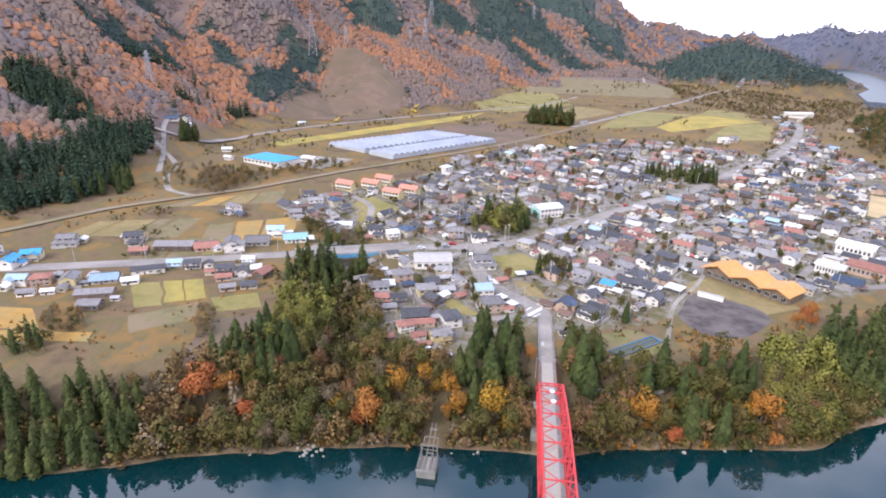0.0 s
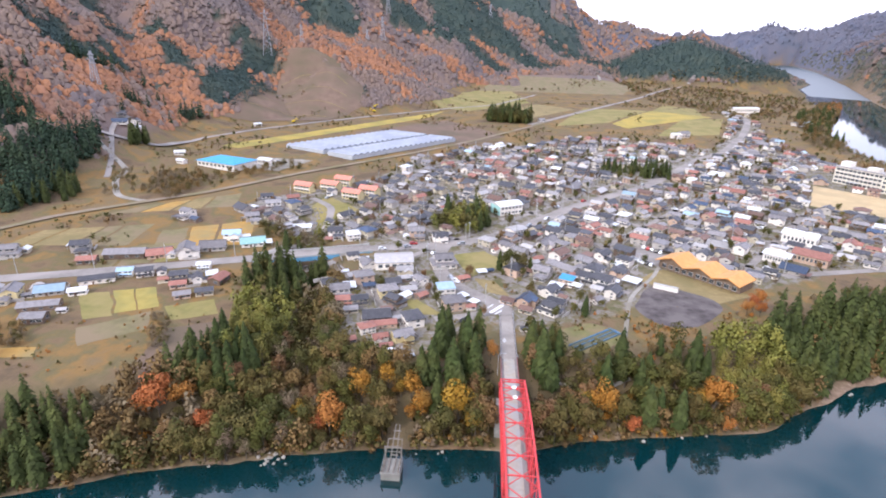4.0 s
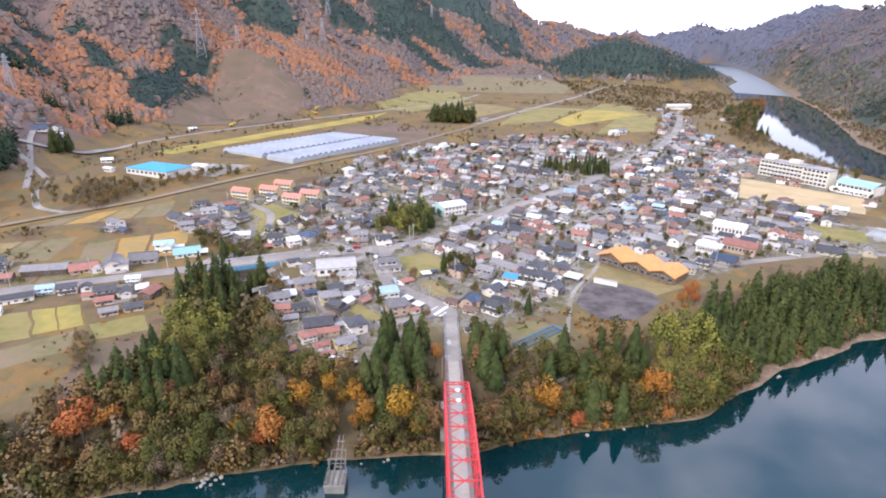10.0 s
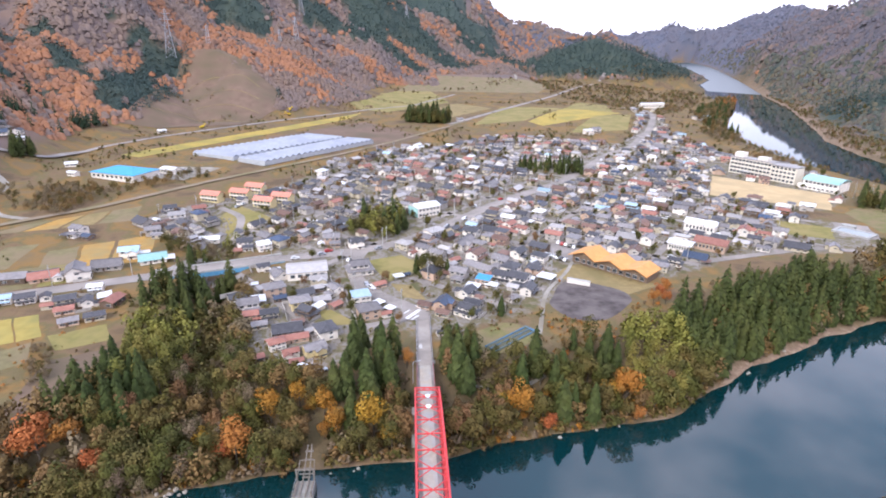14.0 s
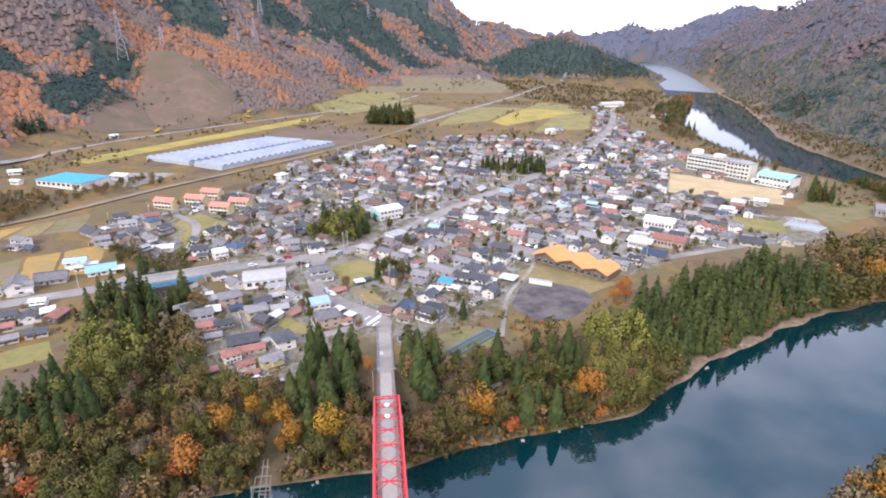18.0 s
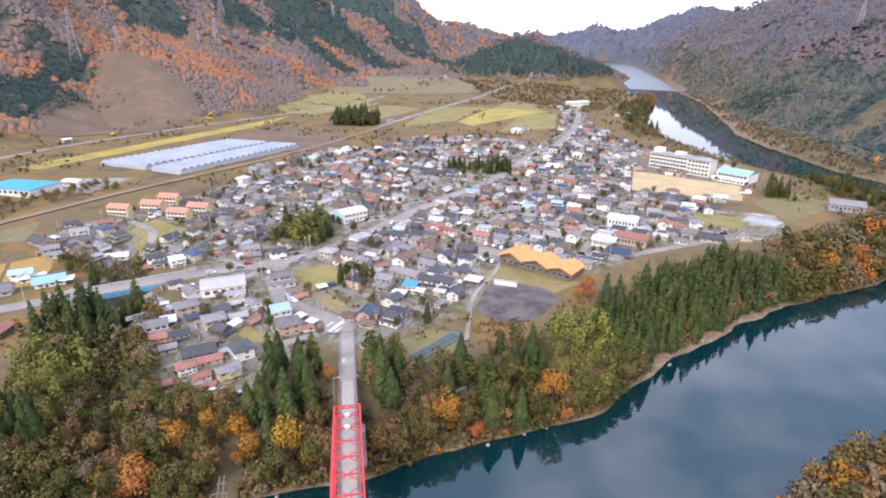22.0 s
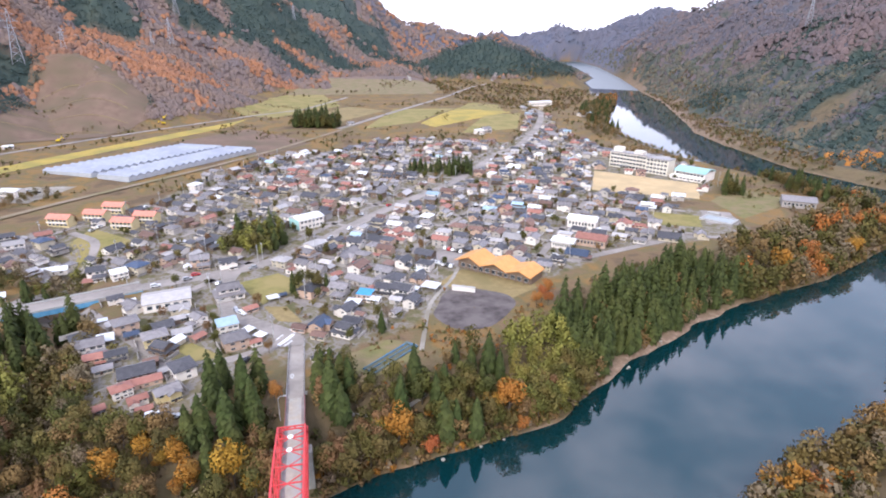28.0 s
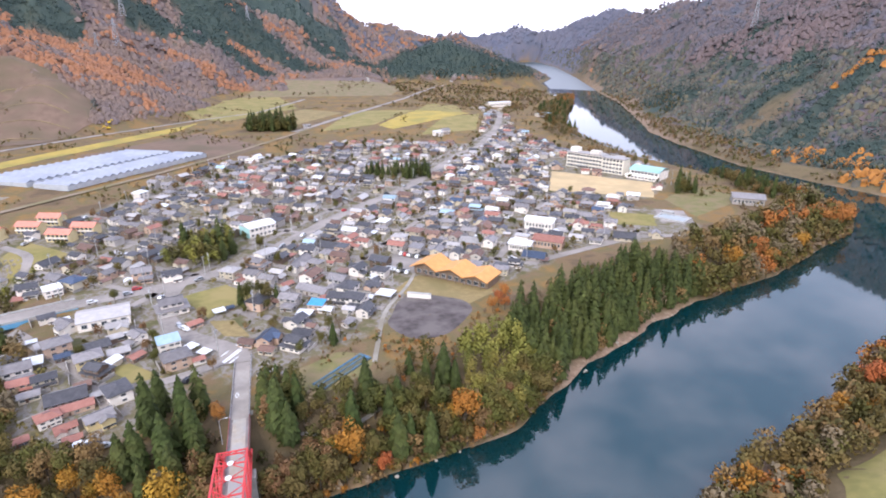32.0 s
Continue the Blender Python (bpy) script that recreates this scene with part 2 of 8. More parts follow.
def ground_material():
    """Grass and soil; the sheet's own 'cover' layer tells town gravel (r), wood floor (g) and beach (b)."""
    m = bpy.data.materials.new("ground_cover")
    m.use_nodes = True
    n, l = m.node_tree.nodes, m.node_tree.links
    b = n["Principled BSDF"]
    b.inputs["Roughness"].default_value, b.inputs["Specular IOR Level"].default_value = 0.95, 0.2
    geo = n.new("ShaderNodeNewGeometry")

    def noise_ramp(scale, stops):
        t = n.new("ShaderNodeTexNoise")
        t.inputs["Scale"].default_value, t.inputs["Detail"].default_value, t.inputs["Roughness"].default_value = scale, 7.0, 0.6
        l.new(geo.outputs["Position"], t.inputs["Vector"])
        r = n.new("ShaderNodeValToRGB")
        for i, (at, c) in enumerate(stops):
            el = r.color_ramp.elements[i] if i < 2 else r.color_ramp.elements.new(at)
            el.position, el.color = at, (*c, 1)
        l.new(t.outputs["Fac"], r.inputs["Fac"])
        return r.outputs["Color"], t.outputs["Fac"]

    grass, fac = noise_ramp(0.035, [(0.36, (0.125, 0.088, 0.052)), (0.44, (0.185, 0.122, 0.066)), (0.50, (0.145, 0.118, 0.055)), (0.56, (0.235, 0.138, 0.050)), (0.64, (0.185, 0.130, 0.066))])
    town, _ = noise_ramp(0.10, [(0.36, (0.11, 0.105, 0.045)), (0.45, (0.17, 0.14, 0.082)), (0.51, (0.25, 0.222, 0.198)), (0.56, (0.15, 0.132, 0.065)), (0.64, (0.225, 0.196, 0.168))])
    wood, _ = noise_ramp(0.08, [(0.38, (0.11, 0.085, 0.045)), (0.55, (0.165, 0.12, 0.065)), (0.66, (0.13, 0.105, 0.05))])
    beach, _ = noise_ramp(0.5, [(0.4, (0.20, 0.135, 0.09)), (0.55, (0.27, 0.185, 0.125)), (0.68, (0.36, 0.28, 0.21))])
    att = n.new("ShaderNodeVertexColor")
    att.layer_name = "cover"
    sp = n.new("ShaderNodeSeparateColor")
    l.new(att.outputs["Color"], sp.inputs["Color"])
    col = grass
    for ch, src in (("Red", town), ("Green", wood), ("Blue", beach)):
        mx = n.new("ShaderNodeMixRGB")
        l.new(sp.outputs[ch], mx.inputs["Fac"])
        l.new(col, mx.inputs["Color1"])
        l.new(src, mx.inputs["Color2"])
        col = mx.outputs["Color"]
    tree = n.new("ShaderNodeVertexColor")
    tree.layer_name = "woodland"
    ts = n.new("ShaderNodeSeparateColor")
    l.new(tree.outputs["Color"], ts.inputs["Color"])
    # the Green, Blue and Alpha tints have aerial haze painted in
    for ch, cols, patch in (("Red", HILL_COLOURS, 0.0085), ("Green", [(0.046, 0.066, 0.058), (0.056, 0.078, 0.064), (0.072, 0.088, 0.068)], 0.03), ("Blue", RIDGE_HAZE_COLOURS, 0.009), ("Alpha", FAR_HAZE_COLOURS, 0.006)):
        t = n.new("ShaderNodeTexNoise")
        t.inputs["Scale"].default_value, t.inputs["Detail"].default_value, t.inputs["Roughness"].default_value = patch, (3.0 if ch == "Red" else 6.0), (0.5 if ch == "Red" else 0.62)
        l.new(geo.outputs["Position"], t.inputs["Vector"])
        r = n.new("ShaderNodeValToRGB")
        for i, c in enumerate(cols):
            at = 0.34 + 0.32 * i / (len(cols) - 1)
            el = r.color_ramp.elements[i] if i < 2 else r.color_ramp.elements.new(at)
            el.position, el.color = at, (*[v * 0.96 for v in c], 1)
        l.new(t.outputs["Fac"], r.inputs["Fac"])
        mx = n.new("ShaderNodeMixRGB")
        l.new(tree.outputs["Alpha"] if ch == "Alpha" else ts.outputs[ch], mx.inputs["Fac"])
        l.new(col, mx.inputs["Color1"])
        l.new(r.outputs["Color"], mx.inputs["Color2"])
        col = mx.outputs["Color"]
    l.new(col, b.inputs["Base Color"])
    t = n.new("ShaderNodeTexNoise")
    t.inputs["Scale"].default_value, t.inputs["Detail"].default_value = 0.6, 6.0
    l.new(geo.outputs["Position"], t.inputs["Vector"])
    bp = n.new("ShaderNodeBump")
    bp.inputs["Strength"].default_value, bp.inputs["Distance"].default_value = 0.5, 0.8
    l.new(t.outputs["Fac"], bp.inputs["Height"])
    l.new(bp.outputs["Normal"], b.inputs["Normal"])
    return m


# ---- the lie of the land ----
WATER = -13.4
NORTH_SHORE = [(-900, -260), (-420, -130), (-230, -62), (-144, -38), (-117, -30), (-104, -23), (-75, -15), (-43, -9), (5, -4), (25, 1), (58, 7), (82, 13), (99, 25),
               (133, 44), (185, 67), (232, 79), (276, 91), (325, 112), (362, 124), (386, 142), (396, 180), (390, 268), (380, 349), (388, 430), (398, 490), (420, 600)]
WEST_SHORE = [(470, 690), (552, 826), (618, 925), (684, 1036), (722, 1098), (700, 1170), (765, 1310), (915, 1640), (1075, 1890), (1495, 2900), (1900, 4000), (2000, 4260)]
EAST_SHORE = [(2160, 4240), (2080, 4000), (1690, 3002), (1160, 1829), (1007, 1513), (847, 1192), (750, 968), (623, 726), (522, 542), (494, 450), (464, 325), (470, 240),
              (478, 182), (470, 130), (440, 85), (380, 52), (300, 30), (240, 14), (217, 7), (195, -1), (174, -11), (150, -18), (128, -23), (104, -33), (60, -58), (0, -84), (-80, -104), (-230, -150), (-420, -215), (-900, -350)]
RIVER = np.array(NORTH_SHORE + WEST_SHORE + EAST_SHORE, float)
GULLY = np.array([(-112, 170), (-95, 108), (-82, 60), (-68, 20), (-61, -14)], float)


def seg_dist(X, Y, line, closed=False):
    """Distance to a polyline."""
    pts = np.vstack([line, line[:1]]) if closed else line
    best = np.full(X.shape, 1e9)
    for (ax, ay), (bx, by) in zip(pts[:-1], pts[1:]):
        dx, dy = bx - ax, by - ay
        u = np.clip(((X - ax) * dx + (Y - ay) * dy) / (dx * dx + dy * dy), 0, 1)
        best = np.minimum(best, np.hypot(X - ax - u * dx, Y - ay - u * dy))
    return best


def inside(X, Y, poly):
    odd = np.zeros(X.shape, bool)
    for (ax, ay), (bx, by) in zip(poly, np.roll(poly, -1, 0)):
        odd ^= ((ay > Y) != (by > Y)) & (X < (bx - ax) * (Y - ay) / ((by - ay) or 1e-9) + ax)
    return odd


def shore(X, Y):
    """Metres from the river's edge; negative on the water."""
    d = seg_dist(X, Y, RIVER, True)
    return np.where(inside(X, Y, RIVER), -d, d) + 3.4 * (vnoise(X, Y, 15, 77) - 0.5) + 1.6 * (vnoise(X, Y, 6, 78) - 0.5)


def smooth(u):
    u = np.clip(u, 0, 1)
    return u * u * (3 - 2 * u)


def vnoise(X, Y, size, seed):
    """Smooth lattice noise, 0 to 1."""
    x, y = X / size + 1000, Y / size + 1000
    i, j = np.floor(x).astype(np.int64), np.floor(y).astype(np.int64)
    u, v = smooth(x - i), smooth(y - j)

    def h(a, b):
        k = (a * 374761393 + b * 668265263 + seed * 974711) & 0x7FFFFFFF
        k = ((k ^ (k >> 13)) * 1274126177) & 0x7FFFFFFF
        return ((k ^ (k >> 16)) & 0xFFFF) / 65535.0

    return (h(i, j) * (1 - u) + h(i + 1, j) * u) * (1 - v) + (h(i, j + 1) * (1 - u) + h(i + 1, j + 1) * u) * v


# ridges: x, y, crest above the terrace, half width
RIDGES = [
    [(-700, -150, 170, 330), (-560, 60, 150, 262), (-590, 260, 190, 320), (-700, 480, 290, 360), (-800, 700, 350, 400)],
    [(-900, 600, 340, 350), (-800, 950, 390, 420), (-650, 1400, 420, 480)],
    [(-372, 470, 20, 90), (-420, 600, 110, 170), (-470, 760, 200, 240), (-520, 1000, 330, 350), (-500, 1400, 420, 450)],
    [(-240, 668, 58, 115), (-278, 722, 92, 150), (-300, 820, 112, 175), (-325, 960, 160, 220), (-360, 1200, 270, 340), (-300, 1600, 380, 470)],
    [(-278, 722, 88, 130), (-190, 752, 70, 120), (-130, 800, 26, 90)],
    [(-170, 980, 34, 120), (-220, 1200, 120, 200), (-160, 1550, 220, 300), (-40, 1900, 330, 430)],
    [(-500, 1400, 420, 520), (-100, 2100, 430, 580), (200, 2400, 370, 450), (330, 2480, 290, 370), (420, 2500, 205, 320), (640, 2500, 172, 300), (900, 2450, 140, 260), (1060, 2600, 70, 200)],
    [(400, 1600, 84, 170), (500, 1540, 112, 190), (620, 1500, 96, 170), (730, 1460, 62, 130), (810, 1430, 20, 90)],
    [(1300, 4500, 190, 300), (1700, 4560, 230, 330), (2080, 4460, 285, 330), (2330, 4150, 300, 300)],
    [(2420, 3950, 300, 300), (2066, 3500, 268, 210)],
    [(2330, 4150, 300, 300), (2500, 4250, 330, 380), (2380, 3590, 362, 480), (1990, 2820, 318, 430), (1740, 2370, 274, 380), (1430, 1840, 240, 330), (1310, 1590, 244, 350), (1270, 1330, 256, 370), (1180, 960, 318, 400), (1130, 600, 350, 495), (1060, 200, 340, 500), (900, -250, 290, 460)],
    [(1100, 760, 250, 330), (900, 640, 150, 210), (790, 580, 36, 110)],
    [(1120, 420, 260, 300), (880, 330, 120, 200), (690, 280, 40, 120)],
    [(1420, 1830, 180, 200), (1260, 1640, 60, 110)],
]


def terrain(X, Y):
    X, Y = np.asarray(X, float), np.asarray(Y, float)
    d = shore(X, Y)
    north = smooth((-0.65 * X + 0.76 * Y - 180) / 200) * 8
    east = smooth((X - 455 - 0.55 * np.maximum(0, Y - 500)) / 60) * (Y > -300)
    south = smooth((-40 - Y + 0.12 * X) / 30) * (X < 420)
    plateau = 46 * smooth((Y - 930) / 620) * smooth((X + 180) / 120) * smooth((345 - X) / 110)
    flat = (north + plateau) * (1 - east) - 5.0 * east - 3.0 * south
    low = np.maximum(smooth((Y - 620) / 300), east * smooth((Y - 200) / 120)) * (1 - smooth((d - 40) / 300))
    flat = flat * (1 - low) + (-10.5 - 2.0 * smooth((Y - 900) / 300)) * low
    reach = 26 - 8 * east
    rise = np.where(d < 7, WATER + 0.22 * d, WATER + 1.5 + (flat - WATER - 1.5) * smooth((d - 7) / reach))
    rise = np.where(d < 0, WATER + 0.35 * np.maximum(d, -14), rise)
    g = seg_dist(X, Y, GULLY)
    rise = np.where(d > 0, np.maximum(rise - 8.5 * np.exp(-(g / 9.0) ** 2), np.minimum(rise, WATER + 0.4)), rise)
    hill = np.zeros_like(X)
    for ridge in RIDGES:
        for (ax, ay, ah, aw), (bx, by, bh, bw) in zip(ridge[:-1], ridge[1:]):
            dx, dy = bx - ax, by - ay
            u = np.clip(((X - ax) * dx + (Y - ay) * dy) / (dx * dx + dy * dy), 0, 1)
            r = np.hypot(X - ax - u * dx, Y - ay - u * dy) / (aw + u * (bw - aw))
            hill = np.maximum(hill, (ah + u * (bh - ah)) * np.maximum(0, 1 - r) ** 1.1 * (1.0 - 0.08 * np.exp(-(r * 6) ** 2)))
    spur = np.abs(vnoise(X, Y, 190, 3) - 0.5) * 2 + 0.5 * np.abs(vnoise(X, Y, 90, 5) - 0.5) * 2
    relief = 0.24 + 0.22 * smooth((230 - hill) / 120) * smooth(hill / 50)
    hill = hill * (1.0 + 0.5 * relief - relief * spur) + np.minimum(hill, 30) / 30 * (vnoise(X, Y, 60, 8) - 0.5) * 9
    hill = np.maximum(hill, 0) * smooth(d / 60)
    return rise + hill


def gz(x, y):
    return float(terrain(np.array([x]), np.array([y]))[0])


# cedar plantations: x, y and half extents
CEDAR_STANDS = [(-120, 1580, 230, 330), (60, 2020, 230, 220), (-384, 250, 44, 26), (-328, 572, 36, 66), (-325, 451, 26, 26), (-356, 388, 16, 26), (-203, 1266, 130, 90), (16, 1378, 180, 90), (-20, 1270, 95, 60), (-304, 1015, 46, 60), (-576, 663, 60, 30),
                (560, 1510, 350, 230), (740, 1450, 200, 150), (80, 1750, 380, 260), (620, 1500, 300, 130), (694, 736, 46, 90), (680, 494, 92, 34), (690, 402, 70, 24), (604, 383, 40, 24), (589, 299, 30, 26), (627, 539, 32, 20), (760, 640, 30, 60), (770, 555, 60, 30), (830, 690, 36, 50), (604, 440, 36, 20), (720, 330, 60, 26)]
# stands of bright autumn colour: x, y and half extents
RUSSET_STANDS = [(-368, 512, 42, 56), (-421, 563, 50, 36), (-320, 790, 60, 60), (-373, 822, 60, 40), (-312, 918, 54, 56), (-198, 880, 66, 70), (-149, 860, 60, 55), (-343, 198, 24, 22), (-355, 267, 44, 22), (-455, 479, 54, 24), (348, 2056, 160, 120),
                 (-290, 680, 34, 26), (-383, 386, 26, 44), (-56, 1105, 50, 42), (-278, 738, 50, 34), (-190, 760, 60, 36), (525, 265, 34, 14), (512, 225, 20, 18)]


# open meadows on the eastern slope
MEADOWS = [(638, 467, 53, 24), (560, 471, 44, 45), (570, 570, 27, 60)]


def open_slope(X, Y):
    best = np.zeros(X.shape)
    for x, y, a, b in MEADOWS:
        best = np.maximum(best, smooth(1.6 - 1.2 * np.hypot((X - x) / a, (Y - y) / b) + 0.8 * (vnoise(X, Y, 24, 27) - 0.5)))
    return best


def russet_here(p, chance):
    best = np.zeros(len(p))
    for x, y, a, b in RUSSET_STANDS:
        best = np.maximum(best, 1.2 - np.hypot((p[:, 0] - x) / a, (p[:, 1] - y) / b))
    return best + (vnoise(p[:, 0], p[:, 1], 70, 25) - 0.5) * 0.9 + (vnoise(p[:, 0], p[:, 1], 26, 26) - 0.5) * 0.5 + (chance - 0.5) * 0.38 > 0.19


def cedar_here(p):
    best = np.zeros(len(p))
    for x, y, a, b in CEDAR_STANDS:
        best = np.maximum(best, 1.15 * (1.2 - np.hypot((p[:, 0] - x) / a, (p[:, 1] - y) / b)))
    return best + (vnoise(p[:, 0], p[:, 1], 110, 21) - 0.5) * 1.1 + (vnoise(p[:, 0], p[:, 1], 40, 22) - 0.5) * 0.7 + (vnoise(p[:, 0], p[:, 1], 12, 23) - 0.5) * 0.5 > 0.45


# ---- building kit ----
class Kit:
    """Collects the corners and faces of one part."""

    def __init__(self):
        self.v, self.f, self.m = [], [], []

    def face(self, pts, m=0):
        k = len(self.v)
        self.v += [tuple(p) for p in pts]
        self.f.append(tuple(range(k, k + len(pts))))
        self.m.append(m)

    def solid(self, lower, upper, m=0):
        """A closed body between two rings of corners, counter-clockwise from above."""
        k, n = len(self.v), len(lower)
        self.v += [tuple(p) for p in lower] + [tuple(p) for p in upper]
        self.f += [tuple(range(k + n - 1, k - 1, -1)), tuple(range(k + n, k + 2 * n))]
        self.f += [(k + i, k + (i + 1) % n, k + n + (i + 1) % n, k + n + i) for i in range(n)]
        self.m += [m] * (n + 2)
        return self

    def box(self, x0, x1, y0, y1, z0, z1, m=0):
        ring = [(x0, y0), (x1, y0), (x1, y1), (x0, y1)]
        return self.solid([(x, y, z0) for x, y in ring], [(x, y, z1) for x, y in ring], m)

    def beam(self, a, b, w, h=None, m=0):
        """A bar from a to b, w wide and h deep."""
        a, b = Vector(a), Vector(b)
        way = (b - a).normalized()
        side = way.cross(Vector((0, 0, 1)))
        side = (side if side.length > 1e-3 else Vector((1, 0, 0))).normalized()
        up = side.cross(way).normalized()
        s, u = side * w / 2, up * (h or w) / 2
        return self.solid([a - s - u, a - s + u, a + s + u, a + s - u][::-1], [b - s - u, b - s + u, b + s + u, b + s - u][::-1], m)

    def tube(self, a, b, r0, r1, n=7, m=0):
        a, b = Vector(a), Vector(b)
        way = (b - a).normalized()
        s = way.orthogonal().normalized()
        u = way.cross(s)
        ring = [(math.cos(6.2832 * i / n), math.sin(6.2832 * i / n)) for i in range(n)]
        return self.solid([a + (s * c + u * q) * r0 for c, q in ring], [b + (s * c + u * q) * r1 for c, q in ring], m)

    def gable(self, w, d, z, rise, over=0.6, thick=0.22, m=0, x=0.0, y=0.0):
        """A saddle roof, ridge along x, over a plan w by d whose eaves stand at z."""
        k = rise / (d / 2)
        e, zo = d / 2 + over, z - over * k
        top = z + rise
        sec = [(-e, zo), (0, top), (e, zo), (e, zo + thick), (0, top + thick * 1.2), (-e, zo + thick)]
        a, b = x - w / 2 - over, x + w / 2 + over
        return self.solid([(a, y + q, s) for q, s in sec][::-1], [(b, y + q, s) for q, s in sec][::-1], m)

    def hip(self, w, d, z, rise, over=0.6, m=0, x=0.0, y=0.0, ridge=None):
        a, b = w / 2 + over, d / 2 + over
        r = max(0.3, (w - d) / 2 if ridge is None else ridge)
        eave = [(x - a, y - b), (x + a, y - b), (x + a, y + b), (x - a, y + b)]
        self.solid([(p, q, z - 0.2) for p, q in eave], [(p, q, z) for p, q in eave], m)
        k = len(self.v)
        self.v += [(p, q, z + 0.004) for p, q in eave] + [(x - r, y, z + rise), (x + r, y, z + rise)]
        self.f += [(k, k + 1, k + 5, k + 4), (k + 1, k + 2, k + 5), (k + 2, k + 3, k + 4, k + 5), (k + 3, k, k + 4)]
        self.m += [m] * 4
        return self

    def shed(self, w, d, z, rise, over=0.4, thick=0.18, m=0, x=0.0, y=0.0):
        a, b = w / 2 + over, d / 2 + over
        lo = [(x - a, y - b, z), (x + a, y - b, z), (x + a, y + b, z + rise), (x - a, y + b, z + rise)]
        return self.solid(lo, [(p, q, s + thick) for p, q, s in lo], m)

    def mesh(self, name, *mats):
        me = bpy.data.meshes.new(name)
        me.from_pydata(self.v, [], self.f)
        for q in mats:
            me.materials.append(q)
        if any(self.m):
            me.polygons.foreach_set("material_index", self.m)
        return me


def array_mesh(name, verts, faces, material, smooth_shade=False, normals=None):
    """A mesh from arrays: faces all with the same number of corners; normals round off the leaf clumps."""
    me = bpy.data.meshes.new(name)
    faces = np.asarray(faces, np.int32)
    n = faces.shape[1]
    me.vertices.add(len(verts))
    me.vertices.foreach_set("co", np.asarray(verts, np.float32).ravel())
    me.loops.add(faces.size)
    me.loops.foreach_set("vertex_index", faces.ravel())
    me.polygons.add(len(faces))
    me.polygons.foreach_set("loop_start", np.arange(len(faces), dtype=np.int32) * n)
    me.polygons.foreach_set("use_smooth", np.full(len(faces), smooth_shade or normals is not None))
    me.materials.append(material)
    me.update(calc_edges=True)
    if normals is not None:
        me.normals_split_custom_set_from_vertices(np.asarray(normals, np.float32))
    return me


def part(name, mesh, parent, label="", material=None, at=None):
    """Links a mesh as one part under a thing or a part."""
    ob = new(name, mesh)
    ob.parent = parent
    if at is not None:
        ob.matrix_basis = at
    if material is not None:
        ob.material_slots[0].link = "OBJECT"
        ob.material_slots[0].material = material
    if label:
        ob["label"] = label
    return ob


def thing(name, label, category, group="", m=None):
    ob = tagged(new(name), label, category, group)
    ob.empty_display_size = 0.5
    if m is not None:
        ob.matrix_basis = m
    return ob


def setting(name, mesh, label="", category=""):
    return tagged(new(name, mesh), label, category, kind="structure")


# ---- ground and water ----
def graded(lo, a, b, hi, step, grow=1.09):
    """Coordinates from lo to hi: even steps from a to b, widening outside."""
    mid = np.arange(a, b + step / 2, step)
    out, s, x = [], step, mid[-1]
    while x < hi:
        s = min(s * grow, 32)
        x += s
        out.append(x)
    back, s, x = [], step, mid[0]
    while x > lo:
        s = min(s * grow, 32)
        x -= s
        back.append(x)
    return np.array(back[::-1] + list(mid) + out)


TOWN = np.array([(-80, 62), (-66, 30), (-40, 18), (-24, 30), (-12, 52), (8, 40), (24, 52), (50, 66), (66, 92), (75, 108), (112, 92), (128, 100), (165, 122), (215, 122), (250, 130),
                 (256, 160), (226, 196), (262, 196), (300, 225), (340, 300), (300, 390), (318, 545), (385, 760), (360, 800), (330, 680), (262, 520), (222, 450), (175, 452), (130, 470), (85, 462),
                 (30, 412), (-26, 385), (-66, 322), (-92, 262), (-112, 236), (-152, 200), (-160, 175), (-128, 150), (-75, 142), (-70, 126), (-60, 100)], float)

gx, gy = graded(-3200, -330, 440, 3600, 4.0), graded(-1500, -70, 480, 4850, 4.0, 1.06)
GX, GY = np.meshgrid(gx, gy)
GZ = terrain(GX, GY)
nx, ny = len(gx), len(gy)
grid = np.arange(nx * ny).reshape(ny, nx)
quads = np.stack([grid[:-1, :-1], grid[:-1, 1:], grid[1:, 1:], grid[1:, :-1]], -1).reshape(-1, 4)
ground = setting("ground", array_mesh("ground", np.stack([GX, GY, GZ], -1).reshape(-1, 3), quads, ground_material(), True), "dry autumn grass, soil and hillsides of a river valley", "ground")
gd = shore(GX, GY)
hillness = smooth((GZ - 16) / 10)
bankwood = smooth((36 - gd) / 8) * (gd > 0)
cover = np.zeros((ny, nx, 4), np.float32)
cover[..., 0] = inside(GX, GY, TOWN)
eastern = smooth((GX - 470 - 0.5 * np.maximum(0, GY - 500)) / 60) * (GY > 150)
cover[..., 1] = np.maximum(np.maximum(hillness, bankwood), eastern * smooth((gd - 10) / 14))
strand = smooth((GX - 92) / 30) * smooth((205 - GX) / 30)
cover[..., 2] = (GY > -60 + 0.2 * (GX - 90)) * smooth((800 - GY) / 200) * smooth((2.4 + 4.0 * strand - gd - 3 * vnoise(GX, GY, 14, 2)) / 2.5)
cover[..., 2] = np.maximum(cover[..., 2], eastern * smooth((GY - 400) / 60) * smooth((1900 - GY) / 300) * smooth((14 + 24 * vnoise(GX, GY, 60, 9) - gd) / 7))
cover[..., 3] = 1
layer = ground.data.color_attributes.new("cover", "FLOAT_COLOR", "POINT")
layer.data.foreach_set("color", cover.ravel())
woodland = np.zeros((ny, nx, 4), np.float32)
treed = np.maximum(hillness, eastern * smooth((gd - 14) / 20)) * (1 - 0.85 * open_slope(GX, GY))
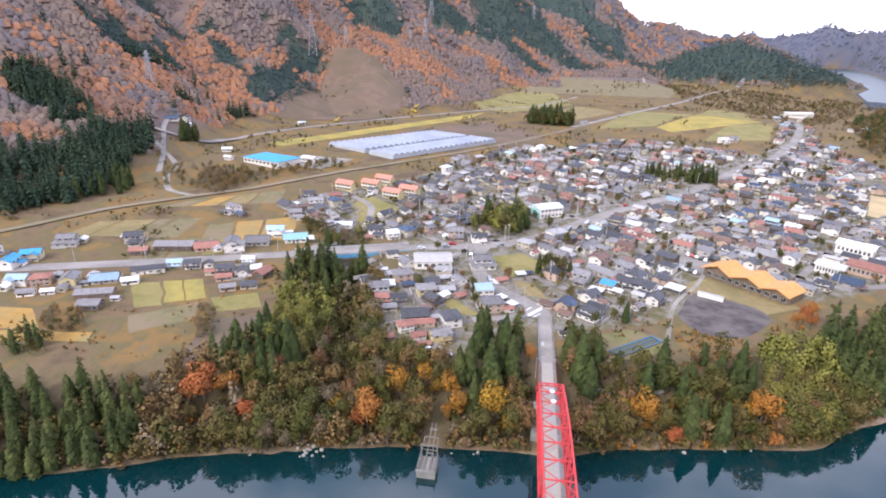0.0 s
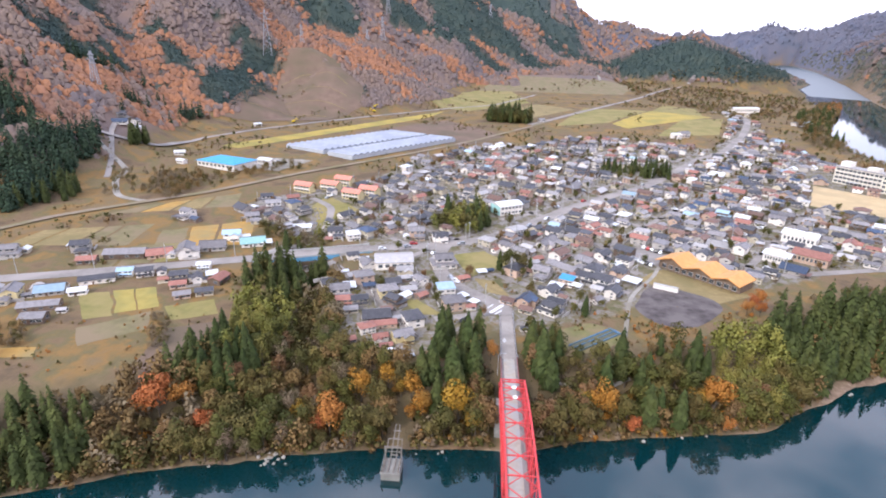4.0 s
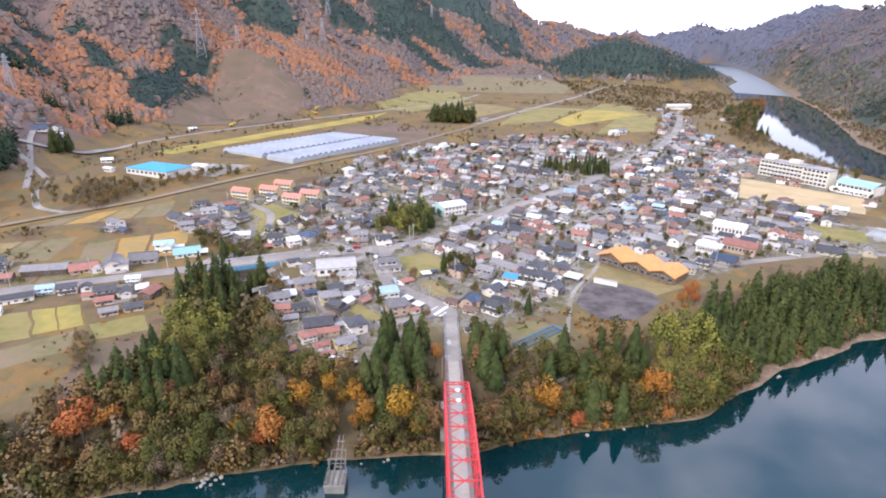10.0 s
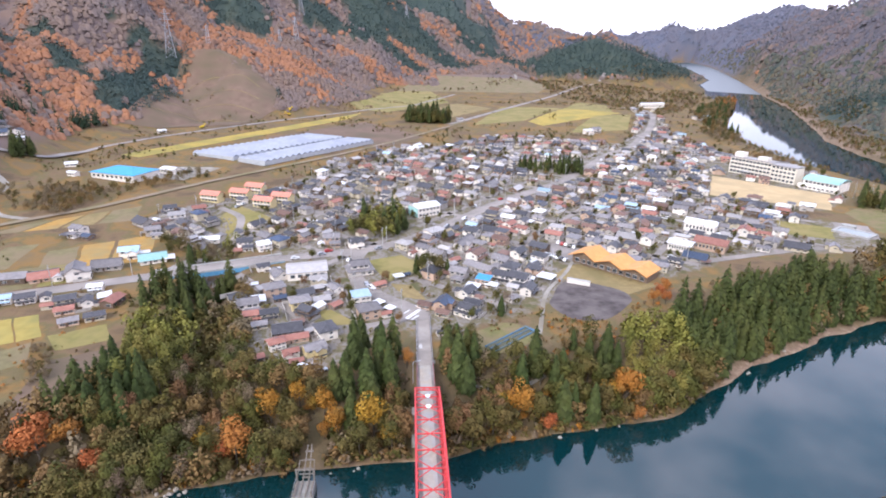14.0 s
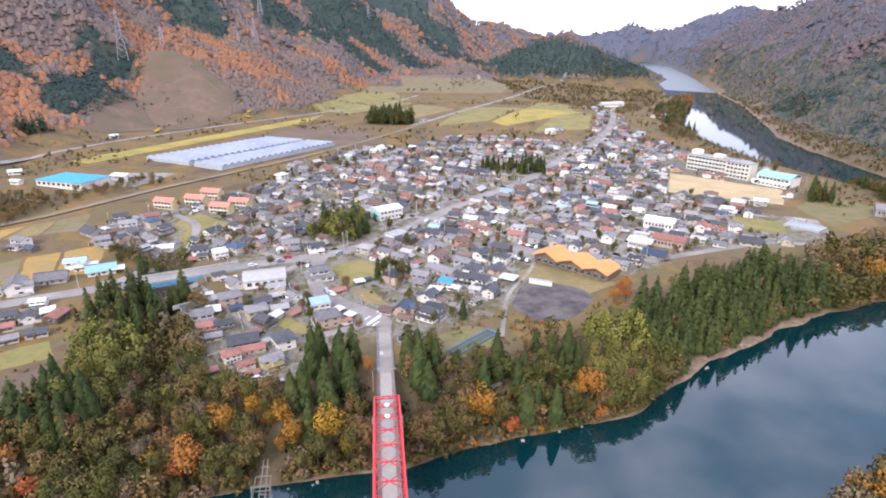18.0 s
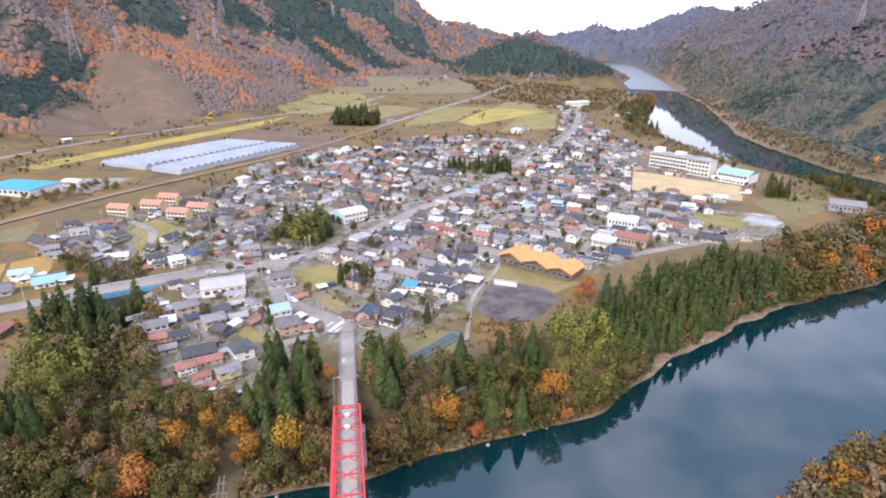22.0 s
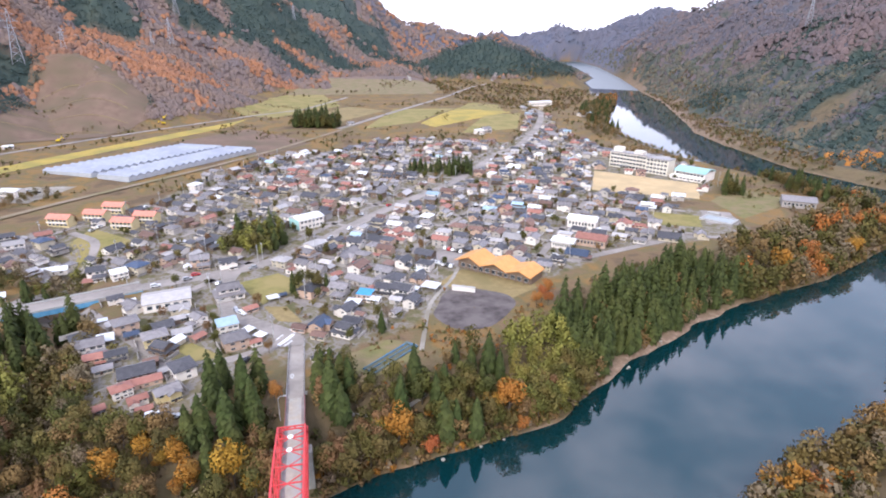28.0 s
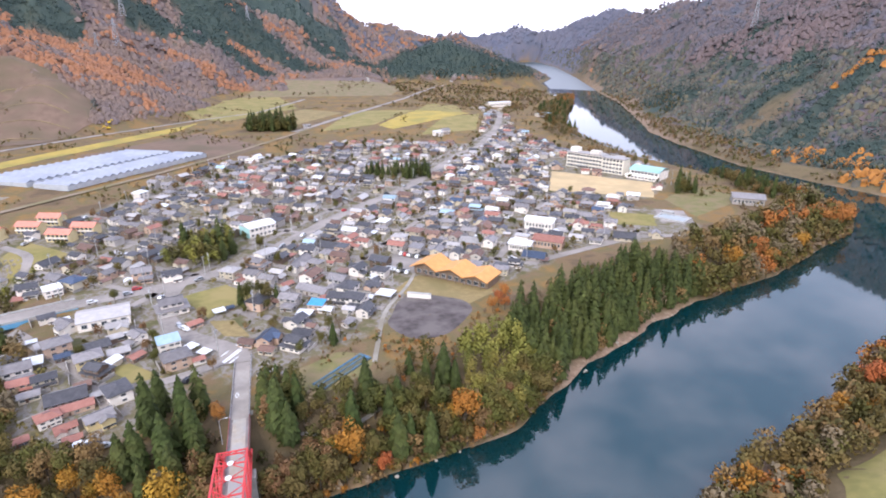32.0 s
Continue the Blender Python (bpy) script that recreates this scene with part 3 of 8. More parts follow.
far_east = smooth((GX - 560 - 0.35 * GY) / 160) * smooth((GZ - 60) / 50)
needle = cedar_here(np.stack([GX.ravel(), GY.ravel()], -1)).reshape(GX.shape)
woodland[..., 0] = hillness * (1 - eastern) * (1 - needle)
woodland[..., 1] = treed * needle
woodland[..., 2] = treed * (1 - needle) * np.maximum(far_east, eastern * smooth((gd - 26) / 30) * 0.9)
# painted haze: the ground turns to the far tint with distance
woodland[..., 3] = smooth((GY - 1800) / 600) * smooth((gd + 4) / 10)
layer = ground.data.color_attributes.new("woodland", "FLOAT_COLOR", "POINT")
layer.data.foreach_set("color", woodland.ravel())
water = setting("water", Kit().box(-1500, 3000, -700, 4900, WATER - 0.2, WATER).mesh("water", water_material()), "calm dark teal river reflecting the overcast sky", "river")


# the wind-ruffled far reach of the river
WEST_EDGE, EAST_EDGE = [(800, 1375), (915, 1640), (1075, 1890), (1495, 2900), (1900, 4000), (1990, 4230)], [(885, 1262), (1060, 1630), (1175, 1870), (1690, 3002), (2080, 4000), (2150, 4220)]
k = Kit()
for i in range(5):
    k.face([(*WEST_EDGE[i], WATER + 0.03), (*EAST_EDGE[i], WATER + 0.03), (*EAST_EDGE[i + 1], WATER + 0.03), (*WEST_EDGE[i + 1], WATER + 0.03)])
setting("ruffled_water", k.mesh("ruffled_water", water_material(0.34)), "pale wind-ruffled reach of the river", "river")


def draped(name, line, width, material, lift=0.1, label="", category="road", step=5.0, z=None):
    """A strip along a line that follows the ground."""
    pts = [Vector(p) for p in line]
    out = []
    for a, b in zip(pts[:-1], pts[1:]):
        k = max(1, int((b - a).length / step))
        out += [a.lerp(b, i / k) for i in range(k)]
    out.append(pts[-1])
    for _ in range(3):
        out = [out[0]] + [(p + q * 2 + r) / 4 for p, q, r in zip(out[:-2], out[1:-1], out[2:])] + [out[-1]]
    xy, rows = np.array([(p.x, p.y) for p in out]), []
    way = np.gradient(xy, axis=0)
    way /= np.linalg.norm(way, axis=1)[:, None]
    side = np.stack([way[:, 1], -way[:, 0]], -1)
    offs = np.linspace(0.5, -0.5, 4) * width
    cols = [xy + side * o for o in offs]
    zs = [np.maximum(terrain(c[:, 0], c[:, 1]), -50) for c in cols]
    if z is not None:
        zs = [np.full(len(c), z) for c in cols]
    else:
        zs = [np.maximum(q, np.mean(zs, 0)) for q in zs]
    v = np.stack([np.column_stack([c, q + lift]) for c, q in zip(cols, zs)], 1)
    n = len(xy)
    g = np.arange(n * 4).reshape(n, 4)
    f = np.stack([g[:-1, 1:], g[:-1, :-1], g[1:, :-1], g[1:, 1:]], -1).reshape(-1, 4)[:, ::-1]
    me = array_mesh(name, v.reshape(-1, 3), f, material)
    ob = setting(name, me, label, category)
    return ob


def patch(name, corners, material, label, lift=0.06, k=10, category="field"):
    """A four-cornered sheet that follows the ground."""
    k = max(k, int(math.dist(corners[0], corners[2]) / 6))
    a, b, c, d = [np.array(p, float) for p in corners]
    u, v = np.meshgrid(np.linspace(0, 1, k), np.linspace(0, 1, k))
    u, v = u[..., None], v[..., None]
    xy = (a * (1 - u) + b * u) * (1 - v) + (d * (1 - u) + c * u) * v
    wob = min(0.7, 0.02 * math.dist(corners[0], corners[2]))
    xy = xy + wob * (np.stack([vnoise(xy[..., 0], xy[..., 1], 7, 91), vnoise(xy[..., 0], xy[..., 1], 7, 92)], -1) - 0.5) * 2
    z = terrain(xy[..., 0], xy[..., 1]) + lift
    g = np.arange(k * k).reshape(k, k)
    f = np.stack([g[:-1, :-1], g[:-1, 1:], g[1:, 1:], g[1:, :-1]], -1).reshape(-1, 4)
    area = sum(corners[i][0] * corners[(i + 1) % 4][1] - corners[(i + 1) % 4][0] * corners[i][1] for i in range(4))
    if area < 0:
        f = f[:, ::-1]
    return setting(name, array_mesh(name, np.dstack([xy, z]).reshape(-1, 3), f, material), label, category)


HIGHWAY = [(-330, 20), (-230, 60), (-174, 80), (-147, 90), (-127, 98), (-63, 122), (-30, 131), (-16, 137), (-2, 149), (15, 170), (56, 222), (107, 273), (144, 324), (185, 388), (223, 428), (283, 530), (318, 600), (350, 673), (374, 764), (360, 830)]
MAIN = [(0, 61), (-3, 65), (-14, 73), (-25, 85), (-30, 97), (-32, 114), (-29, 129)]
RAIL = [(-330, 30), (-275, 95), (-250, 140), (-220, 172), (-192, 199), (-149, 258), (-92, 325), (-66, 357), (-20, 420), (40, 520), (60, 560)]
BYPASS = [(-330, 270), (-285, 310), (-284, 380), (-258, 440), (-212, 508), (-160, 578), (-100, 652), (-60, 700), (0, 756), (80, 960)]
NORTH_ROAD = [(40, 540), (52, 555), (131, 702), (287, 981), (424, 1260), (520, 1400)]
draped("highway", HIGHWAY, 8.4, asphalt, 0.16, "worn grey two-lane asphalt road through the town")
draped("main_street", MAIN, 6.6, asphalt, 0.2, "grey asphalt street curving up from the bridge")
draped("bypass_road", BYPASS, 7.0, asphalt, 0.3, "pale asphalt road along the foot of the hills")
draped("north_road", NORTH_ROAD, 8.0, asphalt, 0.25, "straight grey road between yellow fields")
draped("rail_bed", RAIL, 5.0, ballast, 0.5, "brown ballasted railway bed past the town", "railway")
draped("farm_track", [(-330, 285), (-300, 262), (-268, 240), (-262, 215), (-238, 180), (-215, 176)], 4.0, gravel, 0.25, "pale farm track at the edge of the wood")
draped("riverside_lane", [(40, 24), (34, 21), (28, 18.5), (22, 17.5), (16, 19)], 1.2, gravel, 0.3, "short pale stone path")
draped("school_lane", [(128, 108), (165, 118), (205, 128), (240, 118)], 4.5, asphalt, 0.14, "narrow asphalt lane at the town edge")
draped("side_lane", [(-84, 106), (-70.5, 88.2), (-58.3, 73.5), (-47, 60.4), (-41, 52)], 4.2, asphalt, 0.14, "narrow asphalt side lane between houses")
draped("side_lane", [(-47, 60.4), (-39.5, 66.5), (-30.8, 77.6), (-27, 86)], 3.8, asphalt, 0.16, "narrow asphalt side lane between houses")
draped("side_lane", [(-47, 60.4), (-40.5, 51.5), (-35.5, 36), (-33, 30), (-38.3, 25)], 3.4, asphalt, 0.18, "narrow asphalt lane to a parking corner")
draped("side_lane", [(-3.1, 58.7), (-10.1, 55.1), (-19.1, 50.7), (-27, 49)], 4.0, asphalt, 0.18, "narrow asphalt side lane between houses")
draped("side_lane", [(-118, 96), (-108, 130), (-100, 160), (-104, 190), (-122, 205)], 4.5, asphalt, 0.18, "asphalt lane to the apartment blocks")
draped("valley_road", [(-270, 218), (-284, 246), (-300, 272), (-314, 294), (-322, 312), (-326, 340)], 3.6, asphalt, 0.3, "grey road up a side valley")
draped("plateau_track", [(240, 1180), (255, 1300), (265, 1420), (280, 1540)], 6, gravel, 0.4, "pale dirt track over a plateau")

patch("rice_field", [(71, 536), (140, 578), (236, 747), (137, 742)], field_green, "mown pale green rice field")
patch("rice_field", [(144, 572), (158, 545), (310, 690), (240, 750)], field_gold, "yellow stubble rice field")
patch("rice_field", [(180, 505), (262, 540), (320, 680), (250, 640)], field_green, "green-brown field beside the road")
patch("rice_field", [(242, 752), (300, 700), (340, 850), (290, 860)], field_green, "mown pale green rice field")
patch("rice_field", [(-249, 346), (-228, 334), (-86, 578), (-70, 656)], field_gold, "long strip of yellow stubble field", 0.12)
patch("rice_field", [(-106, 730), (-40, 660), (60, 800), (40, 960)], field_green, "pale green field at the foot of the hills", 0.2)
patch("rice_field", [(-10, 640), (40, 590), (120, 720), (70, 790)], field_pale, "straw-coloured dry field", 0.2)
patch("rice_field", [(-30, 1010), (250, 990), (320, 1180), (20, 1230)], rough_grass, "brown-green fallow field", 0.3)
patch("rice_field", [(60, 1290), (345, 1240), (350, 1540), (190, 1530)], field_brown, "brown fallow field", 0.4)
patch("rice_field", [(-85, 735), (60, 860), (20, 1110), (-60, 960)], field_green, "pale green field at the hill foot", 0.25)
patch("dry_meadow", [(-150, 440), (-35, 385), (10, 450), (-60, 560)], field_brown, "brown dry meadow", 0.15)


def paddies(corners, n, mix, seed):
    """A field cut into n strips by low banks."""
    g = random.Random(seed)
    a, b, c, d = [Vector(p) for p in corners]
    tone = {field_green: "mown green", field_yellow: "yellow-green stubble", field_rust: "rust-coloured dry", field_pale: "straw-coloured dry", rough_grass: "rough brown-green", field_brown: "bare brown"}
    cuts = [i / n + (g.uniform(-0.2, 0.2) / n if 0 < i < n else 0) for i in range(n + 1)]
    for i in range(n):
        u, v = cuts[i] + 0.02 / n, cuts[i + 1] - 0.09 / n
        m = g.choice(mix)
        patch("paddy", [tuple(a.lerp(d, u)), tuple(b.lerp(c, u)), tuple(b.lerp(c, v)), tuple(a.lerp(d, v))], m, tone[m] + " paddy between low grass banks")


patch("paddy", [(-172.2, 54.9), (-161, 58.3), (-147, 39), (-156, 34.3)], field_green, "mown green paddy with grass banks")
patch("paddy", [(-160.4, 59.6), (-153.6, 62.1), (-141.2, 44.2), (-147.3, 41)], field_yellow, "yellow-green stubble paddy")
patch("paddy", [(-152.9, 62.3), (-145.4, 65), (-134.2, 47.7), (-140.6, 44.3)], field_yellow, "yellow-green stubble paddy")
patch("paddy", [(-132.4, 48), (-116.7, 56.5), (-109, 44.3), (-123.6, 37.6)], field_green, "pale green mown paddy beside houses")
patch("paddy", [(-219.4, 25.1), (-192.7, 27.8), (-176.4, 12.9), (-202.9, 10)], field_rust, "orange-gold dry paddy")
patch("paddy", [(-201, 8.3), (-157.4, 15.2), (-153.8, 9.5), (-194.9, 2.6)], field_rust, "orange-gold dry paddy")
patch("paddy", [(-154, 28), (-135.2, 43.8), (-128.4, 30.6), (-144.9, 16.7)], rough_grass, "rough brown-green garden plots")
patch("paddy", [(-118.1, -0.3), (-122.9, 31.6), (-105.8, 39.1), (-107.8, 8.4)], field_brown, "reddish brown fallow slope")
paddies([(-192, 78), (-198, 102), (-160, 120), (-150, 96)], 3, [field_green, rough_grass, field_rust], 6)
paddies([(-174, 110), (-182, 132), (-140, 158), (-126, 120)], 3, [field_rust, field_rust, rough_grass], 7)
paddies([(-244, 100), (-240, 122), (-190, 142), (-186, 110)], 4, [field_pale, rough_grass, field_rust, field_green], 8)
paddies([(-226, 150), (-214, 168), (-168, 206), (-160, 180)], 4, [rough_grass, field_brown, field_rust, field_pale], 9)
patch("lawn", [(-27, 116), (-9, 124), (3, 108), (-14, 92)], field_green, "rough green plot beside the street")
patch("lawn", [(-118, 186), (-113, 212), (-86, 187), (-101, 156)], field_green, "rough green plot by the apartment blocks")
patch("lawn", [(-42, 64), (-35.5, 65.4), (-24, 53.5), (-33, 52)], field_green, "small green lawn between houses")
patch("lawn", [(-13.7, 90), (-4.2, 87.4), (2, 72.5), (-7, 75)], field_pale, "dry straw-coloured plot beside the street")
patch("lawn", [(58, 96), (74, 110), (104, 84), (86, 74)], field_pale, "worn play lawn below the orange-roofed building")
patch("lawn", [(206, 150), (216, 176), (240, 160), (226, 140)], field_green, "green plot between houses")
patch("lawn", [(262, 150), (270, 190), (312, 214), (330, 176)], mossy_grass, "grass and gravel yard")
LOT = [(54.3, 73.6), (59.4, 86.3), (67.7, 91.7), (76.1, 86), (86, 79), (87, 70), (82, 64), (75.7, 57.2), (69, 52.1), (59.4, 52.2), (54, 57.5), (50.6, 67.8)]


def plot(name, ring, material, label, lift, category):
    """A sheet with a rounded outline: rings of corners drawn in towards the middle."""
    p = np.array(ring, float)
    for _ in range(2):
        q = np.roll(p, -1, 0)
        p = np.stack([p * 0.75 + q * 0.25, p * 0.25 + q * 0.75], 1).reshape(-1, 2)
    c, n = p.mean(0), len(p)
    xy = np.concatenate([c + (p - c) * s for s in (1, 0.75, 0.5, 0.25, 0.02)])
    f = [(r * n + i, r * n + (i + 1) % n, (r + 1) * n + (i + 1) % n, (r + 1) * n + i) for r in range(4) for i in range(n)]
    v = np.column_stack([xy, terrain(xy[:, 0], xy[:, 1]) + lift])
    a = (p[:, 0] * np.roll(p[:, 1], -1) - np.roll(p[:, 0], -1) * p[:, 1]).sum()
    return setting(name, array_mesh(name, v, f if a > 0 else [q[::-1] for q in f], material), label, category)


plot("cinder_lot", LOT, dirt, "dark bare cinder lot with wheel tracks", 0.1, "lot")
draped("lot_track", [(41.6, 42), (45.9, 57), (49.8, 71.8), (54, 82), (58.6, 88), (66, 97), (73, 112)], 1.7, gravel, 0.22, "pale gravel track beside the lot")
plot("rough_lawn", [(11, 34), (15, 28), (22, 30), (31, 32), (41, 40), (42, 47), (36, 50), (30, 53), (22, 47), (16, 45)], mossy_grass, "rough green lawn round the garden bed", 0.07, "lawn")
patch("sports_ground", [(206, 236), (240, 296), (294, 234), (266, 196)], sand, "sandy school sports ground", 0.1, 14, "sports ground")
patch("car_park", [(62, 126), (72, 141), (84, 128), (73, 112)], asphalt, "grey asphalt car park", 0.1, category="car park")
patch("car_park", [(-160, 172), (-142, 192), (-124, 182), (-140, 160)], asphalt, "grey asphalt yard beside houses", 0.12, category="car park")
patch("factory_yard", [(-200, 268), (-180, 300), (-150, 300), (-165, 262)], gravel, "pale gravel yard", 0.12, category="yard")
patch("school_yard", [(234, 146), (248, 172), (263, 163), (252, 138)], asphalt, "grey paved yard by the pool", 0.1, category="yard")
patch("bare_hillside", [(-318, 486), (-205, 530), (-150, 660), (-320, 720)], field_brown, "brown cleared hillside with terraces", 0.5, 26, "hillside")
for i in range(1, 5):
    draped("hill_terrace", [(-312 + 4 * i, 505 + 34 * i), (-270, 520 + 34 * i), (-225, 527 + 32 * i), (-180 - 6 * i, 522 + 30 * i)], 1.3, field_pale, 0.58, "narrow grassy terrace on the cleared hillside", "terrace")
patch("meadow", [(126, -62), (150, -36), (200, -30), (190, -80)], field_green, "green meadow behind the bank trees", 0.1)

# ---- trees ----
rng = np.random.default_rng(7)


def cedar_shape(tiers, arms, seed, h=15.0, r=2.6):
    """A conifer crown: many drooping sprays on a full, blunt-topped cone, with an uneven outline."""
    g = np.random.default_rng(seed)
    v, f, nrm = [], [], []
    lean = g.uniform(-0.25, 0.25, 2)
    for i in range(tiers):
        u0 = i / (tiers - 1)
        full = (1 - u0) ** 0.62 * (0.62 + 0.38 * min(1.0, u0 / 0.2))
        n_arm = max(4, int(arms * (0.35 + 0.65 * full)))
        for k in range(n_arm):
            u = min(1.0, max(0.0, u0 + g.uniform(-0.6, 0.6) / tiers))
            z0 = h * (0.07 + 0.89 * u)
            a = 6.2832 * (k + g.random() * 0.9) / n_arm + i * 1.7
            q = (r * full + 0.22) * (0.68 + 0.44 * g.random())
            wd = (q * 0.24 + 0.2) * (0.75 + 0.5 * g.random())
            c, s = math.cos(a), math.sin(a)
            top = z0 + 0.05 * h * (1.15 - u) + 0.25
            tip = z0 - q * (0.18 + 0.3 * g.random())
            n = len(v)
            mid = (z0 + top) / 2 - 0.15
            ox, oy = lean[0] * u, lean[1] * u
            v += [(ox + c * q * 0.12, oy + s * q * 0.12, top), (ox + c * q * 0.66 - s * wd, oy + s * q * 0.66 + c * wd, mid - 0.3), (ox + c * q, oy + s * q, tip), (ox + c * q * 0.66 + s * wd, oy + s * q * 0.66 - c * wd, mid - 0.3)]
            f += [(n, n + 2, n + 1), (n, n + 3, n + 2)]
            tip_up = Vector((c, s, 0.2 + 0.55 * g.random())).normalized()
            base_up = Vector((c, s, 1.0)).normalized()
            nrm += [base_up, tip_up, tip_up, tip_up]
    return np.array(v), np.array(f), np.array(nrm)


def leafy_shape(cards, blobs, seed, h=9.0, r=3.6, size=0.8, droop=0.0, tall=0.75, dome=False):
    """A broadleaf crown: leaf cards round several limbs' ends, facing outward, with gaps between."""
    g = np.random.default_rng(seed)
    cen = np.array([(0, 0, 0)] + [(math.cos(a) * q, math.sin(a) * q, z) for a, q, z in zip(g.random(blobs) * 6.28, 0.62 * np.sqrt(g.random(blobs)) + 0.08, g.uniform(-0.5, 0.62, blobs))])
    rad = g.uniform(0.30, 0.54, len(cen)) if not dome else g.uniform(0.4, 0.62, len(cen))
    rad[0] = 0.46 if not dome else 0.7
    which = g.integers(0, len(cen), cards)
    way = g.normal(size=(cards, 3))
    way[:, 2] += 0.35
    if dome:
        way[:, 2] = np.abs(way[:, 2]) + 0.15
    way /= np.linalg.norm(way, axis=1)[:, None]
    pos = cen[which] + way * (rad[which] * g.uniform(0.75, 1.05, cards))[:, None]
    nor = way + 0.45 * g.normal(size=(cards, 3))
    nor /= np.linalg.norm(nor, axis=1)[:, None]
    t = np.cross(nor, g.normal(size=(cards, 3)))
    t /= np.linalg.norm(t, axis=1)[:, None]
    b = np.cross(nor, t)
    sz = size * g.uniform(0.6, 1.35, cards)[:, None]
    ctr = pos * np.array([r, r, h * tall / 2]) + np.array([0, 0, h * (1 - tall / 2)])
    ctr[:, 2] -= droop * np.hypot(pos[:, 0], pos[:, 1]) ** 2
    quad = np.stack([ctr - t * sz * 0.62, ctr - b * sz * 0.5 + t * sz * 0.08, ctr + t * sz * 0.62, ctr + b * sz * 0.5 - t * sz * 0.08], 1)
    v = quad.reshape(-1, 3)
    n = np.arange(cards) * 4
    f = np.concatenate([np.stack([n, n + 1, n + 2], 1), np.stack([n, n + 2, n + 3], 1)])
    out = way * 0.42 + nor * 0.5 + pos * 0.6 + np.array([0, 0, 0.16])
    if dome:
        out[:, 2] += 0.35
    out /= np.linalg.norm(out, axis=1)[:, None]
    return v, f, np.repeat(out, 4, 0)


def canopy_shape(seed, h=7.4, r=5.2, cards=7):
    """A far crown: a low lumpy dome, spread into its neighbours, with loose sprays of twigs lying on it."""
    g = np.random.default_rng(seed)
    n, v, f = 7, [], []
    for q, rr in ((-0.1, 1.05), (0.55, 0.68)):
        for k in range(n):
            a = 6.2832 * (k + 0.6 * g.random()) / n
            s = r * rr * g.uniform(0.7, 1.15)
            v.append((s * math.cos(a), s * math.sin(a), h * (q + g.uniform(-0.12, 0.12))))
    v.append((g.uniform(-1, 1), g.uniform(-1, 1), h * 0.88))
    for k in range(n):
        a, b, c, d = k, (k + 1) % n, n + (k + 1) % n, n + k
        f += [(a, b, c), (a, c, d), (d, c, 2 * n)]
    v, f = np.array(v), np.array(f)
    nrm = v / np.array([r, r, h]) * 0.9 + np.array([0, 0, 1.15]) + 0.22 * g.normal(size=v.shape)
    way = g.normal(size=(cards, 3))
    way[:, 2] = np.abs(way[:, 2]) + 0.2
    way /= np.linalg.norm(way, axis=1)[:, None]
    pos = way * np.array([r * 0.85, r * 0.85, h * 0.92]) * g.uniform(0.9, 1.08, (cards, 1))
    t = np.cross(way, g.normal(size=(cards, 3)))
    t /= np.linalg.norm(t, axis=1)[:, None]
    b = np.cross(way, t) + 0.3 * way
    sz = 2.4 * g.uniform(0.5, 1.25, (cards, 1))
    lv = np.stack([pos - t * sz * 0.6, pos - b * sz * 0.5, pos + t * sz * 0.6, pos + b * sz * 0.5], 1).reshape(-1, 3)
    q = np.arange(cards) * 4
    lf = np.concatenate([np.stack([q, q + 1, q + 2], 1), np.stack([q, q + 2, q + 3], 1)])
    ln = np.repeat(way * 0.9 + np.array([0, 0, 1.0]) + 0.2 * g.normal(size=(cards, 3)), 4, 0)
    nrm = np.concatenate([nrm, ln])
    nrm /= np.linalg.norm(nrm, axis=1)[:, None]
    return np.concatenate([v, lv]), np.concatenate([f, lf + len(v)]), nrm


def trunk_mesh(h, r, limbs, seed):
    g = random.Random(seed)
    k = Kit().tube((0, 0, -1.2), (0.1 * r, 0, h * 0.55), r, r * 0.6, 7).tube((0.1 * r, 0, h * 0.55), (0, 0, h * 0.9), r * 0.6, r * 0.15, 6)
    for i in range(limbs):
        a, z = 6.28 * (i + g.random()) / limbs, h * g.uniform(0.3, 0.6)
        q = h * g.uniform(0.16, 0.28)
        k.tube((0, 0, z), (q * math.cos(a), q * math.sin(a), z + q * g.uniform(0.7, 1.2)), r * 0.35, r * 0.08, 5)
    return k.mesh("trunk", bark)


